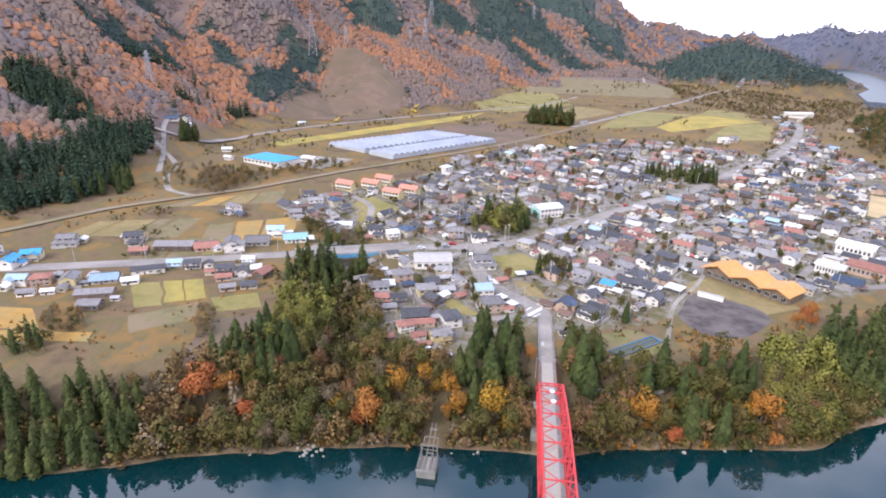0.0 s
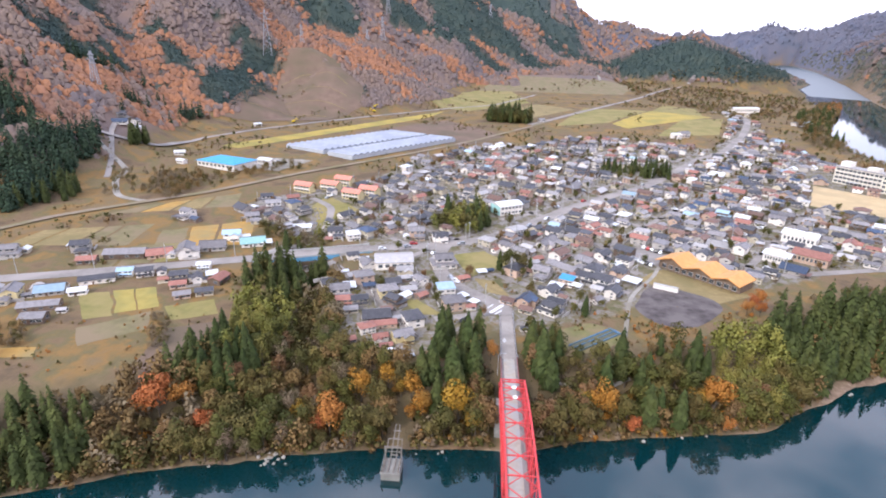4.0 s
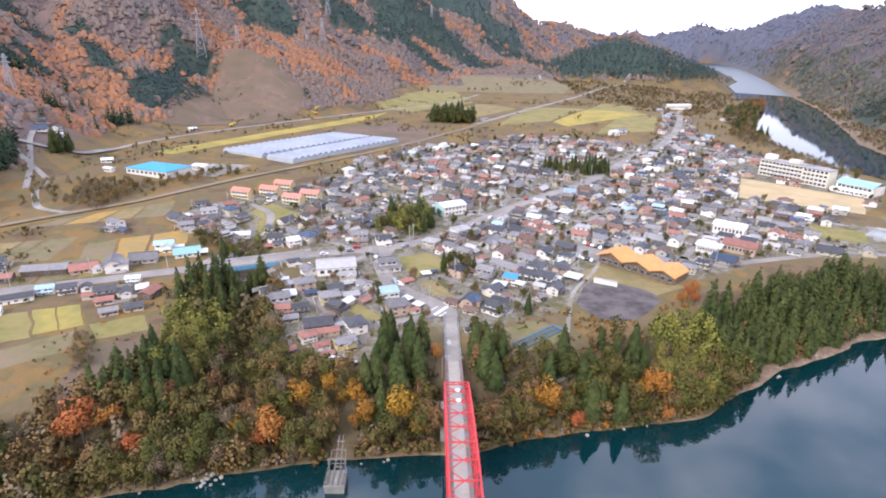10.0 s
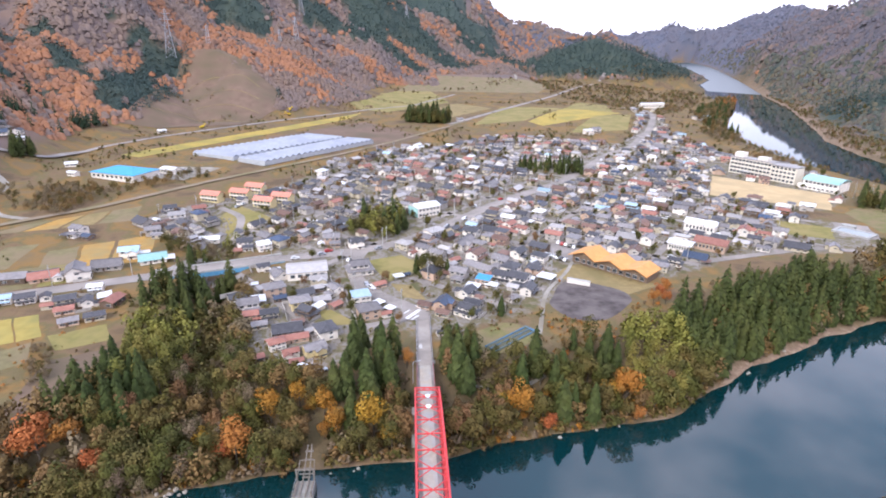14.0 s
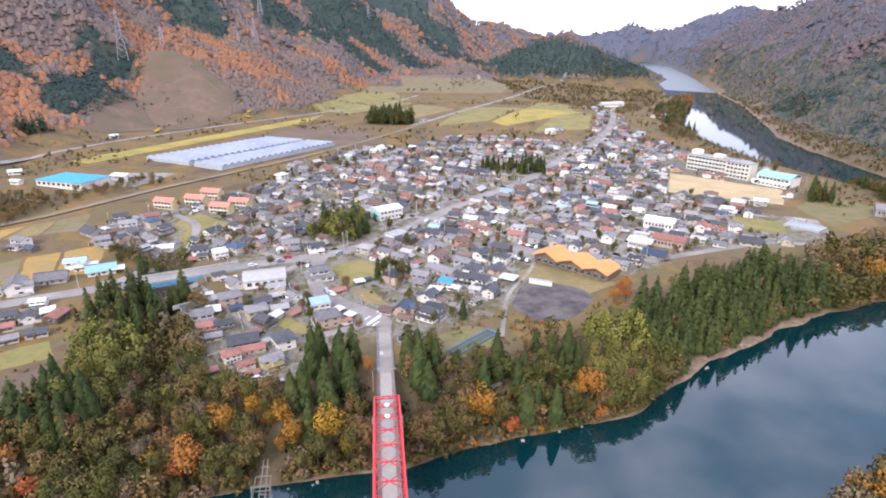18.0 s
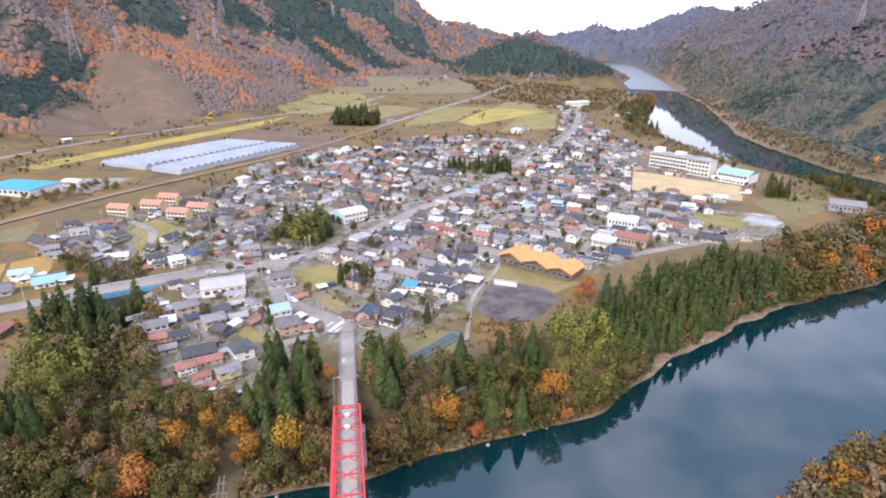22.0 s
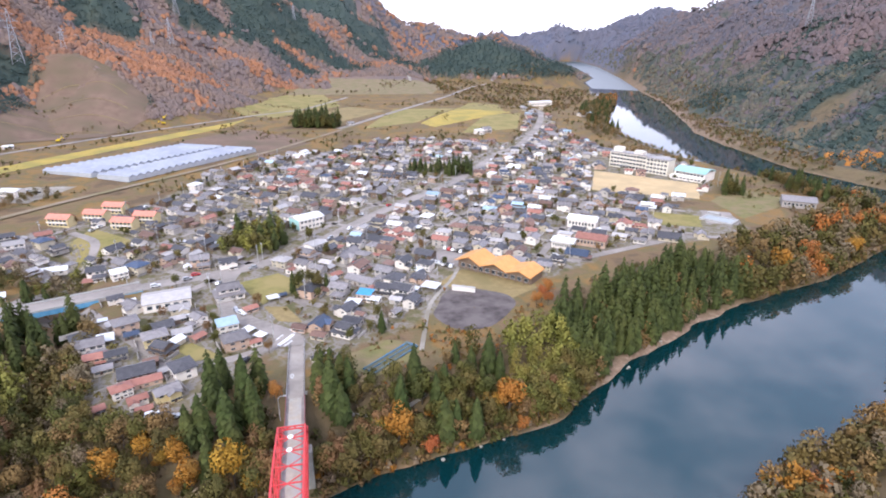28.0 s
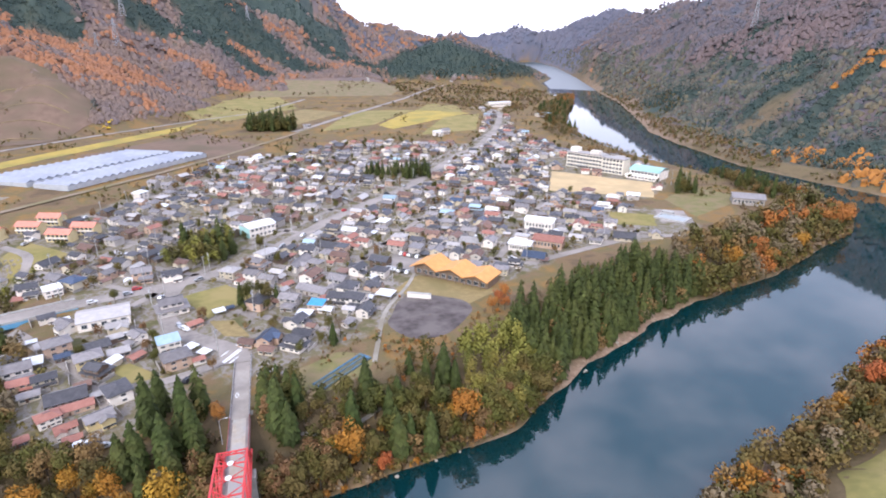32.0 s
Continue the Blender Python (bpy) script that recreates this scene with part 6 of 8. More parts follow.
def apartment(x, y, turn):
    root = thing("apartment_block", "two-storey cream apartment block with a coral red gabled roof", "apartment block", "apartment blocks in a cluster", pose(x, y, gz(x, y), 0, 0, turn))
    w, d = 13.0, 6.4
    k = Kit().box(-w / 2, w / 2, -d / 2, d / 2, -0.6, 4.7)
    for s in (-1, 1):
        k.solid([(s * w / 2 - 0.1, -d / 2, 4.7), (s * w / 2 + 0.1, -d / 2, 4.7), (s * w / 2 + 0.1, d / 2, 4.7), (s * w / 2 - 0.1, d / 2, 4.7)], [(s * w / 2 - 0.1, -0.05, 6.2), (s * w / 2 + 0.1, -0.05, 6.2), (s * w / 2 + 0.1, 0.05, 6.2), (s * w / 2 - 0.1, 0.05, 6.2)])
    part("wall", k.mesh("wall", WALLS["yellow"]), root)
    part("roof", Kit().gable(w, d, 4.72, 1.8, 0.5).mesh("roof", ROOFS["coral"]), root)
    for z in (1.3, 3.6):
        rows_of_windows(root, -w / 2 + 0.6, w / 2 - 0.6, -d / 2, z, 5, wd=1.7, ht=1.4)
        rows_of_windows(root, -w / 2 + 0.6, w / 2 - 0.6, d / 2, z, 3, 180, wd=1.4, ht=1.2)
    part("balcony", Kit().box(-w / 2 + 0.4, w / 2 - 0.4, -d / 2 - 1.0, -d / 2 - 0.9, 2.4, 3.1).box(-w / 2 + 0.4, w / 2 - 0.4, -d / 2 - 1.0, -d / 2, 2.25, 2.4).mesh("balcony", WALLS["white"]), root)
    PLACES.append((x, y, 8.5))


for x, y in ((-131, 219), (-115, 226), (-109, 240), (-96, 210), (-87, 220)):
    apartment(x, y, -20)


def school():
    root = thing("school_building", "four-storey cream concrete school with rows of windows", "school", m=pose(280, 291, 0, 0, 0, -60))
    w, d, h = 54.0, 10.0, 12.8
    part("wall", Kit().box(-w / 2, w * 0.14, -d / 2, d / 2, -0.5, h).box(w * 0.14, w / 2, -d / 2 - 3.0, d / 2 - 1.0, -0.5, h - 0.6).mesh("wall", mat("school_plaster", (0.70, 0.64, 0.52), (0.77, 0.71, 0.59), 0.85, 0.3)), root)
    part("roof", Kit().box(-w / 2 - 0.3, w * 0.14, -d / 2 - 0.3, d / 2 + 0.3, h, h + 0.5).box(w * 0.14 + 0.01, w / 2 + 0.3, -d / 2 - 3.3, d / 2 - 0.7, h - 0.6, h).mesh("roof", ROOFS["silver"]), root)
    part("roof_house", Kit().box(-w / 2 + 2, -w / 2 + 9, -3, 4, h + 0.5, h + 4).mesh("roof_house", WALLS["white"]), root)
    part("roof_house", Kit().box(-6, 2, -3, 3, h + 0.5, h + 3).mesh("roof_house", WALLS["white"]), root)
    for f in range(4):
        z = 1.8 + 3.1 * f
        rows_of_windows(root, -w / 2 + 0.8, w * 0.14 - 0.8, -d / 2, z, 11, wd=2.5, ht=1.8)
        rows_of_windows(root, w * 0.14 + 1, w / 2 - 0.6, -d / 2 - 3.0, z, 6, wd=2.2, ht=1.8)
        part("ledge", Kit().box(-w / 2, w * 0.14, -d / 2 - 0.45, -d / 2 - 0.01, z + 1.25, z + 1.45).mesh("ledge", WALLS["white"]), root)
    part("entrance_canopy", Kit().box(-w / 2 + 12, -w / 2 + 20, -d / 2 - 4, -d / 2 - 0.02, 3.0, 3.4).mesh("entrance_canopy", concrete), root)
    gym = thing("school_gymnasium", "white gymnasium with a pale turquoise curved roof", "gymnasium", m=pose(303, 252, 0, 0, 0, -60))
    w, d = 24.0, 18.0
    part("wall", Kit().box(-w / 2, w / 2, -d / 2, d / 2, -0.5, 6.4).box(-w / 2 - 2, w / 2, -d / 2 - 4, -d / 2, -0.5, 3.2).mesh("wall", WALLS["white"]), gym)
    arc = [(a * (d / 2 + 0.6), 6.4 + 2.6 * (1 - a * a)) for a in np.linspace(-1, 1, 9)]
    sec = [(y, z - 0.3) for y, z in arc] + arc[::-1]
    k = Kit().solid([(-w / 2 - 0.6, y, z) for y, z in sec][::-1], [(w / 2 + 0.6, y, z) for y, z in sec][::-1])
    part("roof", k.mesh("roof", ROOFS["teal"]), gym, "pale turquoise metal roof")
    rows_of_windows(gym, -w / 2 + 1, w / 2 - 1, -d / 2, 4.7, 8, wd=2.3, ht=2.0)
    rows_of_windows(gym, -w / 2, w / 2 - 1, -d / 2 - 4, 1.6, 8, wd=2.0, ht=1.2)
    PLACES.extend([(262, 330, 20), (276, 300, 25), (292, 275, 22), (308, 253, 24), (320, 235, 14)])
    net = thing("ball_net", "tall pale ball-stop net on steel poles", "net", m=pose(302, 226, 0, 0, 0, 28))
    for i in range(6):
        part("pole", Kit().tube((0, i * 5 - 12, 0), (0, i * 5 - 12, 12), 0.14, 0.1).mesh("pole", steel), net)
    for i in range(9):
        part("net_line", Kit().beam((0, -12, 1.3 + 1.3 * i), (0, 13, 1.3 + 1.3 * i), 0.04).mesh("net_line", steel), net)
    pool = thing("swimming_pool", "outdoor school pool with white concrete surround", "pool", m=pose(245, 150, 0.1, 0, 0, -58) @ Matrix.Diagonal((0.62, 0.7, 0.7, 1)))
    part("surround", Kit().box(-15, 15, -9, -6.5, -0.3, 1.4).box(-15, 15, 6.5, 9, -0.3, 1.4).box(-15, -12.5, -6.5, 6.5, -0.3, 1.4).box(12.5, 15, -6.5, 6.5, -0.3, 1.4).mesh("surround", concrete), pool)
    part("basin", Kit().box(-12.5, 12.5, -6.5, 6.5, -0.3, 1.0).mesh("basin", mat("pool_water_grey", (0.26, 0.30, 0.31), (0.32, 0.36, 0.37), 0.3, 0.2)), pool)
    part("changing_room", Kit().box(-15, -4, 9.2, 14, -0.3, 2.9).mesh("changing_room", concrete), pool)
    PLACES.append((245, 150, 17))


school()


def orange_hall():
    root = thing("nursery_school", "low nursery school with a zigzag orange roof and timber walls", "nursery school", m=pose(90, 103, 0, 0, 0, -48))
    part("wall", Kit().box(-19, 19, -5, 6, -0.5, 3.2).mesh("wall", WALLS["wood"]), root, "dark timber and glass walls")
    for i, (cx, w) in enumerate(((-13, 13.5), (0.5, 13.5), (13.0, 12.0))):
        k = Kit()
        a, b = cx - w / 2 - 0.4, cx + w / 2 + 0.4
        ya, yb = -7.2, 7.6
        top = 6.6 - 0.5 * i
        sec = [(a, 3.4), (cx + 0.8, top), (b, 3.4), (b, 3.75), (cx + 0.8, top + 0.4), (a, 3.75)]
        k.solid([(q, ya, z) for q, z in sec], [(q, yb, z) for q, z in sec])
        k.f = [tuple(reversed(f)) for f in k.f]
        part("roof_bay", k.mesh("roof_bay", ROOFS["orange"]), root, "orange metal roof bay")
        part("gable_wall", Kit().solid([(cx - w / 2 + 0.6, -5.1, 3.2), (cx + w / 2 - 0.6, -5.1, 3.2), (cx + w / 2 - 0.6, -4.9, 3.2), (cx - w / 2 + 0.6, -4.9, 3.2)], [(cx + 0.6, -5.1, top - 0.3), (cx + 1.0, -5.1, top - 0.3), (cx + 1.0, -4.9, top - 0.3), (cx + 0.6, -4.9, top - 0.3)]).mesh("gable_wall", WALLS["wood"]), root)
    rows_of_windows(root, -18, 18, -5, 1.5, 11, wd=2.2, ht=2.0)
    for i in range(9):
        x = -16.5 + 4.1 * i
        part("column", Kit().box(x - 0.1, x + 0.1, -6.9, -6.7, -0.3, 3.5).mesh("column", WALLS["wood"]), root)
    PLACES.extend([(80, 114, 11), (90, 103, 12), (100, 92, 11)])


orange_hall()


def hall(name, label, category, x, y, turn, w, d, h, roof, wall, rise=1.6, over=0.6, n=8, hipped=False, storeys=1):
    root = thing(name, label, category, m=pose(x, y, gz(x, y), 0, 0, turn))
    part("wall", Kit().box(-w / 2, w / 2, -d / 2, d / 2, -0.6, h).mesh("wall", WALLS[wall]), root)
    k = Kit()
    if hipped:
        k.hip(w, d, h + 0.2, rise, over)
    else:
        k.gable(w, d, h + 0.02, rise, over)
        for s in (-1, 1):
            q = s * (w / 2 - 0.12)
            part("gable_wall", Kit().solid([(q - 0.1, -d / 2, h), (q + 0.1, -d / 2, h), (q + 0.1, d / 2, h), (q - 0.1, d / 2, h)], [(q - 0.1, -0.05, h + rise), (q + 0.1, -0.05, h + rise), (q + 0.1, 0.05, h + rise), (q - 0.1, 0.05, h + rise)]).mesh("gable_wall", WALLS[wall]), root)
    part("roof", k.mesh("roof", ROOFS[roof]), root)
    for f in range(storeys):
        z = h * (f + 0.55) / storeys
        rows_of_windows(root, -w / 2 + 0.6, w / 2 - 0.6, -d / 2, z, n, wd=(w - 1.2) / n * 0.6, ht=min(1.8, h / storeys * 0.45))
        rows_of_windows(root, -w / 2 + 0.6, w / 2 - 0.6, d / 2, z, max(2, n // 2), 180, wd=1.6, ht=1.2)
    PLACES.append((x, y, max(w, d) / 2 + 2))
    return root


hall("works_hall", "factory hall with a bright blue hipped roof and white walls", "factory hall", -207, 268, -22, 38, 23, 4.4, "blue", "white", 2.8, 0.8, 9, True)
hall("works_annex", "small white factory annex", "shed", -181, 281, -22, 12, 8, 3.6, "white", "white", 0.9)
hall("site_hut", "white site hut at the works entrance", "hut", -243, 268, -22, 7, 4, 2.8, "white", "white", 0.6, n=3)
hall("warehouse", "white warehouse with a shallow pale roof beside the street", "warehouse", -51, 101, 12, 17, 12, 3.6, "silver", "white", 1.5, 0.5, 5)
clinic = hall("clinic", "two-storey white clinic with a mint green side wall", "clinic", 4, 194, 30, 16, 11, 5.8, "white", "white", 1.3, 0.4, 6, storeys=2)
part("side_cladding", Kit().box(-8.12, -8.02, -5.5, 5.5, 0.2, 5.7).mesh("side_cladding", mat("mint_cladding", (0.42, 0.70, 0.66), (0.48, 0.76, 0.72), 0.6, 0.5)), clinic, "mint green side wall")
hall("bus_garage", "white flat-roofed garage by the street", "garage", 8, 153, 40, 9, 7, 3.4, "silver", "white", 0.6, n=4)
hall("river_shed", "grey-roofed storage hall by the wood", "storage hall", 317, 166, -38, 19, 14, 4.6, "slate", "grey", 2.0)
hall("far_factory", "long white factory at the far end of town", "factory", 425, 862, 10, 46, 16, 8, "white", "white", 1.2, n=12)
hall("glass_hall", "low hall with a pale turquoise roof", "hall", 411, 652, 20, 24, 10, 4, "pale_blue", "white", 1.4)
hall("community_hall", "white-walled community hall with a slate roof", "community hall", 160, 158, -40, 16, 10, 5, "white", "white", 1.4)
hall("workshop", "workshop with a faded red roof", "workshop", 150, 128, -40, 15, 9, 4.2, "red", "peach", 1.8)
hall("workshop", "low workshop with a white metal roof", "workshop", 134, 128, -40, 11, 8, 3.8, "white", "white", 0.8)


def greenhouse():
    """Two blocks of ridge-and-furrow greenhouses."""
    a, u, v = Vector((-188, 345)), Vector((79, 101)) / 128.2, Vector((91, -49)) / 103.3
    skin = mat("greenhouse_film", (0.30, 0.32, 0.36), (0.36, 0.38, 0.42), 0.45, 0.3, spec=0.35, c3=(0.27, 0.29, 0.34), scale3=0.05)
    ends = mat("greenhouse_end_film", (0.40, 0.42, 0.44), (0.48, 0.50, 0.52), 0.5, 0.3)
    for name, v0, v1 in (("long", 0, 45), ("short", 50, 78)):
        root = thing("greenhouse", "large multi-span greenhouse block of pale blue-grey film", "greenhouse", "greenhouses by the railway")
        for i in range(20):
            p, q = a + u * (i * 6.4), a + u * (i * 6.4 + 6.3)
            z = max(gz(*(p + v * v0)), gz(*(p + v * v1))) - 0.2
            c = (p + q) / 2
            k = Kit()
            ends_xy = [v * v0, v * v1]
            sec = [(p, 2.6), (c, 4.3), (q, 2.6)]
            k.solid([(*(s + ends_xy[0]), z + h) for s, h in sec], [(*(s + ends_xy[1]), z + h) for s, h in sec])
            span = part("span", k.mesh("span", skin), root)
            for e in ends_xy:
                o = v * (0.05 if e is ends_xy[0] else -0.05)
                part("end_wall", Kit().solid([(*(p + e), z - 0.6), (*(q + e), z - 0.6), (*(q + e + o), z - 0.6), (*(p + e + o), z - 0.6)], [(*(p + e), z + 2.6), (*(q + e), z + 2.6), (*(q + e + o), z + 2.6), (*(p + e + o), z + 2.6)]).mesh("end_wall", ends), root)
        for s in (a, a + u * 128):
            part("side_wall", Kit().solid([(*(s + v * v0), z - 1.5), (*(s + v * v1), z - 1.5), (*(s + v * v1 + u * 0.1), z - 1.5), (*(s + v * v0 + u * 0.1), z - 1.5)], [(*(s + v * v0), z + 2.6), (*(s + v * v1), z + 2.6), (*(s + v * v1 + u * 0.1), z + 2.6), (*(s + v * v0 + u * 0.1), z + 2.6)]).mesh("side_wall", ends), root)


greenhouse()


def bed_cover():
    root = thing("garden_bed", "long garden bed edged with blue plastic sheeting", "garden bed", m=pose(30.8, 39.6, gz(30, 39), 0, 0, 39) @ Matrix.Diagonal((1.05, 1.15, 1, 1)))
    blue = mat("blue_sheet", (0.035, 0.10, 0.19), (0.06, 0.18, 0.30), 0.5, 0.8, c3=(0.09, 0.13, 0.12), scale3=0.35)
    soil = mat("bed_soil", (0.09, 0.085, 0.06), (0.13, 0.13, 0.08), 0.95, 1.2, bump=0.3)
    part("soil", Kit().solid([(-10, -2.4, -0.2), (10, -2.4, -0.2), (10, 2.4, -0.2), (-10, 2.4, -0.2)], [(-9.8, -2.2, 0.3), (9.8, -2.2, 0.3), (9.8, 2.2, 0.3), (-9.8, 2.2, 0.3)]).mesh("soil", soil), root, "dark tilled soil")
    for q, w in ((-1.9, 0.28), (0.1, 0.2), (1.9, 0.42)):
        part("sheet", Kit().solid([(-10.2, q - w, 0.1), (10.2, q - w, 0.1), (10.2, q + w, 0.1), (-10.2, q + w, 0.1)], [(-10, q - w * 0.6, 0.55), (10, q - w * 0.6, 0.55), (10, q + w * 0.6, 0.55), (-10, q + w * 0.6, 0.55)]).mesh("sheet", blue), root, "blue plastic sheet")
    part("end_sheet", Kit().box(9.4, 10.6, -2.2, 2.3, 0.0, 0.62).mesh("end_sheet", blue), root, "blue plastic sheet")
    wall = thing("white_wall", "low white block wall at the edge of the lot", "wall", m=pose(68.5, 86, gz(68, 86), 0, 0, -28))
    part("panel", Kit().box(-5, 5, -0.5, 0.5, -0.3, 2.2).mesh("panel", WALLS["white"]), wall)
    part("coping", Kit().box(-5.1, 5.1, -0.6, 0.6, 2.2, 2.35).mesh("coping", concrete), wall)


bed_cover()


# ---- pylons ----
def pylon(x, y, h, turn):
    root = thing("power_pylon", "tall grey steel lattice power pylon on the hillside", "pylon", "power pylons", pose(x, y, gz(x, y) - 0.5, 0, 0, turn))
    b = h * 0.09
    legs = [(-1, -1), (1, -1), (1, 1), (-1, 1)]

    def at(i, u):
        w = b * (1 - u) ** 1.1 + 0.6
        return (legs[i][0] * w, legs[i][1] * w, h * u)

    for i in range(4):
        k = Kit()
        for j in range(4):
            k.beam(at(i, j / 4), at(i, (j + 1) / 4), 0.4)
        part("leg", k.mesh("leg", pylon_steel), root)
    k = Kit()
    for j in range(8):
        for i in range(4):
            k.beam(at(i, j / 8), at((i + 1) % 4, (j + 1) / 8), 0.22).beam(at((i + 1) % 4, j / 8), at(i, (j + 1) / 8), 0.22)
    tagged(part("bracing", k.mesh("bracing", pylon_steel), root), kind="stuff")
    for u in (0.66, 0.78, 0.9):
        w = h * 0.13 * (1.15 - 0.4 * abs(u - 0.78) / 0.12)
        part("cross_arm", Kit().beam((-w, 0, h * u), (w, 0, h * u), 0.5, 0.5).beam((-w, 0, h * u), (0, 0, h * (u + 0.05)), 0.25).beam((w, 0, h * u), (0, 0, h * (u + 0.05)), 0.25).mesh("cross_arm", pylon_steel), root)
    PLACES.append((x, y, 12))


for x, y, h, a in ((-329, 684, 62, 20), (-284, 704, 28, 20), (-219, 1000, 44, 40), (-245, 978, 22, 30), (-244, 1212, 50, 30), (-375, 372, 32, 10), (-12, 1483, 36, 30), (841, 714, 48, 60)):
    pylon(x, y, h, a)


# ---- the rest of the town ----
ROADS = [np.array(r, float) for r in (HIGHWAY, MAIN, RAIL, NORTH_ROAD)]
OPEN = [np.array(p, float) for p in ([(206, 232), (240, 300), (296, 234), (266, 192)], [(62, 126), (72, 141), (84, 128), (73, 112)], [(-30, 116), (-9, 128), (5, 108), (-14, 90)], [(-120, 186), (-113, 214), (-84, 187), (-101, 154)],
                                     [(50, 66), (58, 96), (76, 110), (106, 84), (86, 42)], [(222, 118), (222, 150), (262, 196), (300, 150), (262, 110)], [(-40, 152), (-40, 188), (-4, 192), (-2, 152)], [(82, 332), (90, 344), (142, 324), (136, 294), (116, 300)], [(206, 150), (216, 176), (240, 160), (226, 140)], [(24, 24), (56, 46), (50, 66), (42, 68), (30, 58)])]


def free_spot(x, y, r):
    if any((x - a) ** 2 + (y - b) ** 2 < (r + c * 0.72) ** 2 for a, b, c in PLACES):
        return False
    X, Y = np.array([x]), np.array([y])
    if any(seg_dist(X, Y, r2)[0] < 8.2 for r2 in ROADS):
        return False
    return not any(inside(X, Y, p)[0] for p in OPEN)


ROOF_ODDS = ["charcoal"] * 17 + ["slate"] * 13 + ["silver"] * 6 + ["brown"] * 6 + ["red"] * 5 + ["white"] * 2 + ["navy"] * 2 + ["pale_blue"]
WALL_ODDS = ["white"] * 7 + ["cream"] * 5 + ["grey"] * 5 + ["wood"] * 4 + ["peach"] * 4
KIND_ODDS = ["gable2"] * 3 + ["cross"] * 4 + ["corner"] * 4 + ["hip2"] * 3 + ["wing"] * 4 + ["skirt"] * 4 + ["farm"] * 2 + ["flat"] * 2 + ["barn"] * 3
random.seed(11)
tilt = radians(-38)
eu, ev = np.array([math.cos(tilt), math.sin(tilt)]), np.array([-math.sin(tilt), math.cos(tilt)])
LANES = []
for i in range(-17, 30):
    v = i * 23.2
    run = []
    for u in np.arange(-420, 420, 6.0):
        x, y = np.array([100, 220]) + eu * u + ev * v
        if inside(np.array([x]), np.array([y]), TOWN)[0] and not any(inside(np.array([x]), np.array([y]), p)[0] for p in OPEN) and all((x - a) ** 2 + (y - b) ** 2 > c * c for a, b, c in PLACES if c > 9):
            run.append((x, y))
        else:
            if len(run) > 4:
                LANES.append(run)
            run = []
    if len(run) > 4:
        LANES.append(run)
for i in range(-5, 7):
    u = i * 62.0 + 14
    run = []
    for v in np.arange(-420, 620, 6.0):
        x, y = np.array([100, 220]) + eu * u + ev * v
        if inside(np.array([x]), np.array([y]), TOWN)[0] and not any(inside(np.array([x]), np.array([y]), p)[0] for p in OPEN) and all((x - a) ** 2 + (y - b) ** 2 > c * c for a, b, c in PLACES if c > 6):
            run.append((x, y))
        else:
            if len(run) > 4:
                LANES.append(run)
            run = []
LANES = [r for r in LANES if r[0][1] > 95]
for run in LANES:
    draped("town_lane", run, 3.6, asphalt, 0.12, "narrow grey asphalt lane between houses")
LOTS = []
for i in range(-36, 60):
    v = i * 11.6 + 5.8
    for j in range(-42, 42):
        u = j * 10.2 + random.uniform(-1.6, 1.6) + (i % 2) * 5
        if abs((u - 14 + 31) % 62 - 31) < 5.5:
            continue
        x, y = np.array([100, 220]) + eu * u + ev * (v + random.uniform(-1.2, 1.2))
        if not inside(np.array([x]), np.array([y]), TOWN)[0] or y < 60 or not free_spot(x, y, 4.2):
            continue
        if random.random() < 0.05:
            continue
        kind = random.choice(KIND_ODDS)
        LOTS.append((math.hypot(x, y + 130), kind, x, y, -38 + random.choice((0, 0, 90, 180, 180, -90)) + random.uniform(-5, 5), random.choice(ROOF_ODDS), random.choice(WALL_ODDS), random.uniform(0.58, 0.8)))
        PLACES.append((x, y, {"barn": 5, "farm": 8.5}.get(kind, 7) * LOTS[-1][-1]))
LOTS.sort()
for i, (far, kind, x, y, turn, roof, wall, s) in enumerate(LOTS):
    house(kind, x, y, turn, roof, wall, False, s, 5 if far < 300 else 3, loose=i >= 290)
far_houses()
# lean-tos and small sheds beside the nearer houses
random.seed(23)
for o in [o for o in scene.objects if o.name.split(".")[0] == "house"][:150]:
    a, q = random.uniform(0, 6.28), random.uniform(5.6, 7.0)
    x, y = o.location.x + q * math.cos(a), o.location.y + q * math.sin(a)
    if all((x - b) ** 2 + (y - c) ** 2 > (2.2 + r * 0.62) ** 2 for b, c, r in PLACES) and all(seg_dist(np.array([x]), np.array([y]), r)[0] > 7 for r in ROADS) and not any(inside(np.array([x]), np.array([y]), p)[0] for p in OPEN):
        house(random.choice(("hut", "hut", "carport")), x, y, math.degrees(o.rotation_euler.z) + random.choice((0, 90)), random.choice(("charcoal", "brown", "silver", "red", "white", "slate")), random.choice(("cream", "wood", "grey", "white")), False, random.uniform(0.75, 1.0), 1)
# farmsteads up the side valley and beyond
for row in [("farm", -320, 316, 20, "navy", "white", False, 0.8), ("gable2", -318, 334, 100, "charcoal", "white", False, 0.7), ("barn", -312, 326, 20, "white", "white", False, 0.8), ("gable2", -327, 328, 60, "charcoal", "grey", False, 0.7), ("gable2", 212, 512, 20, "slate", "white"),
            ("flat", 200, 500, 20, "white", "white"), ("barn", -265, 470, 40, "white", "white"), ("barn", -262, 300, 20, "white", "white"), ("hip2", 160, -90, 20, "charcoal", "white"), ("barn", 58, 576, 20, "slate", "white")]:
    house(*row, windows=4)


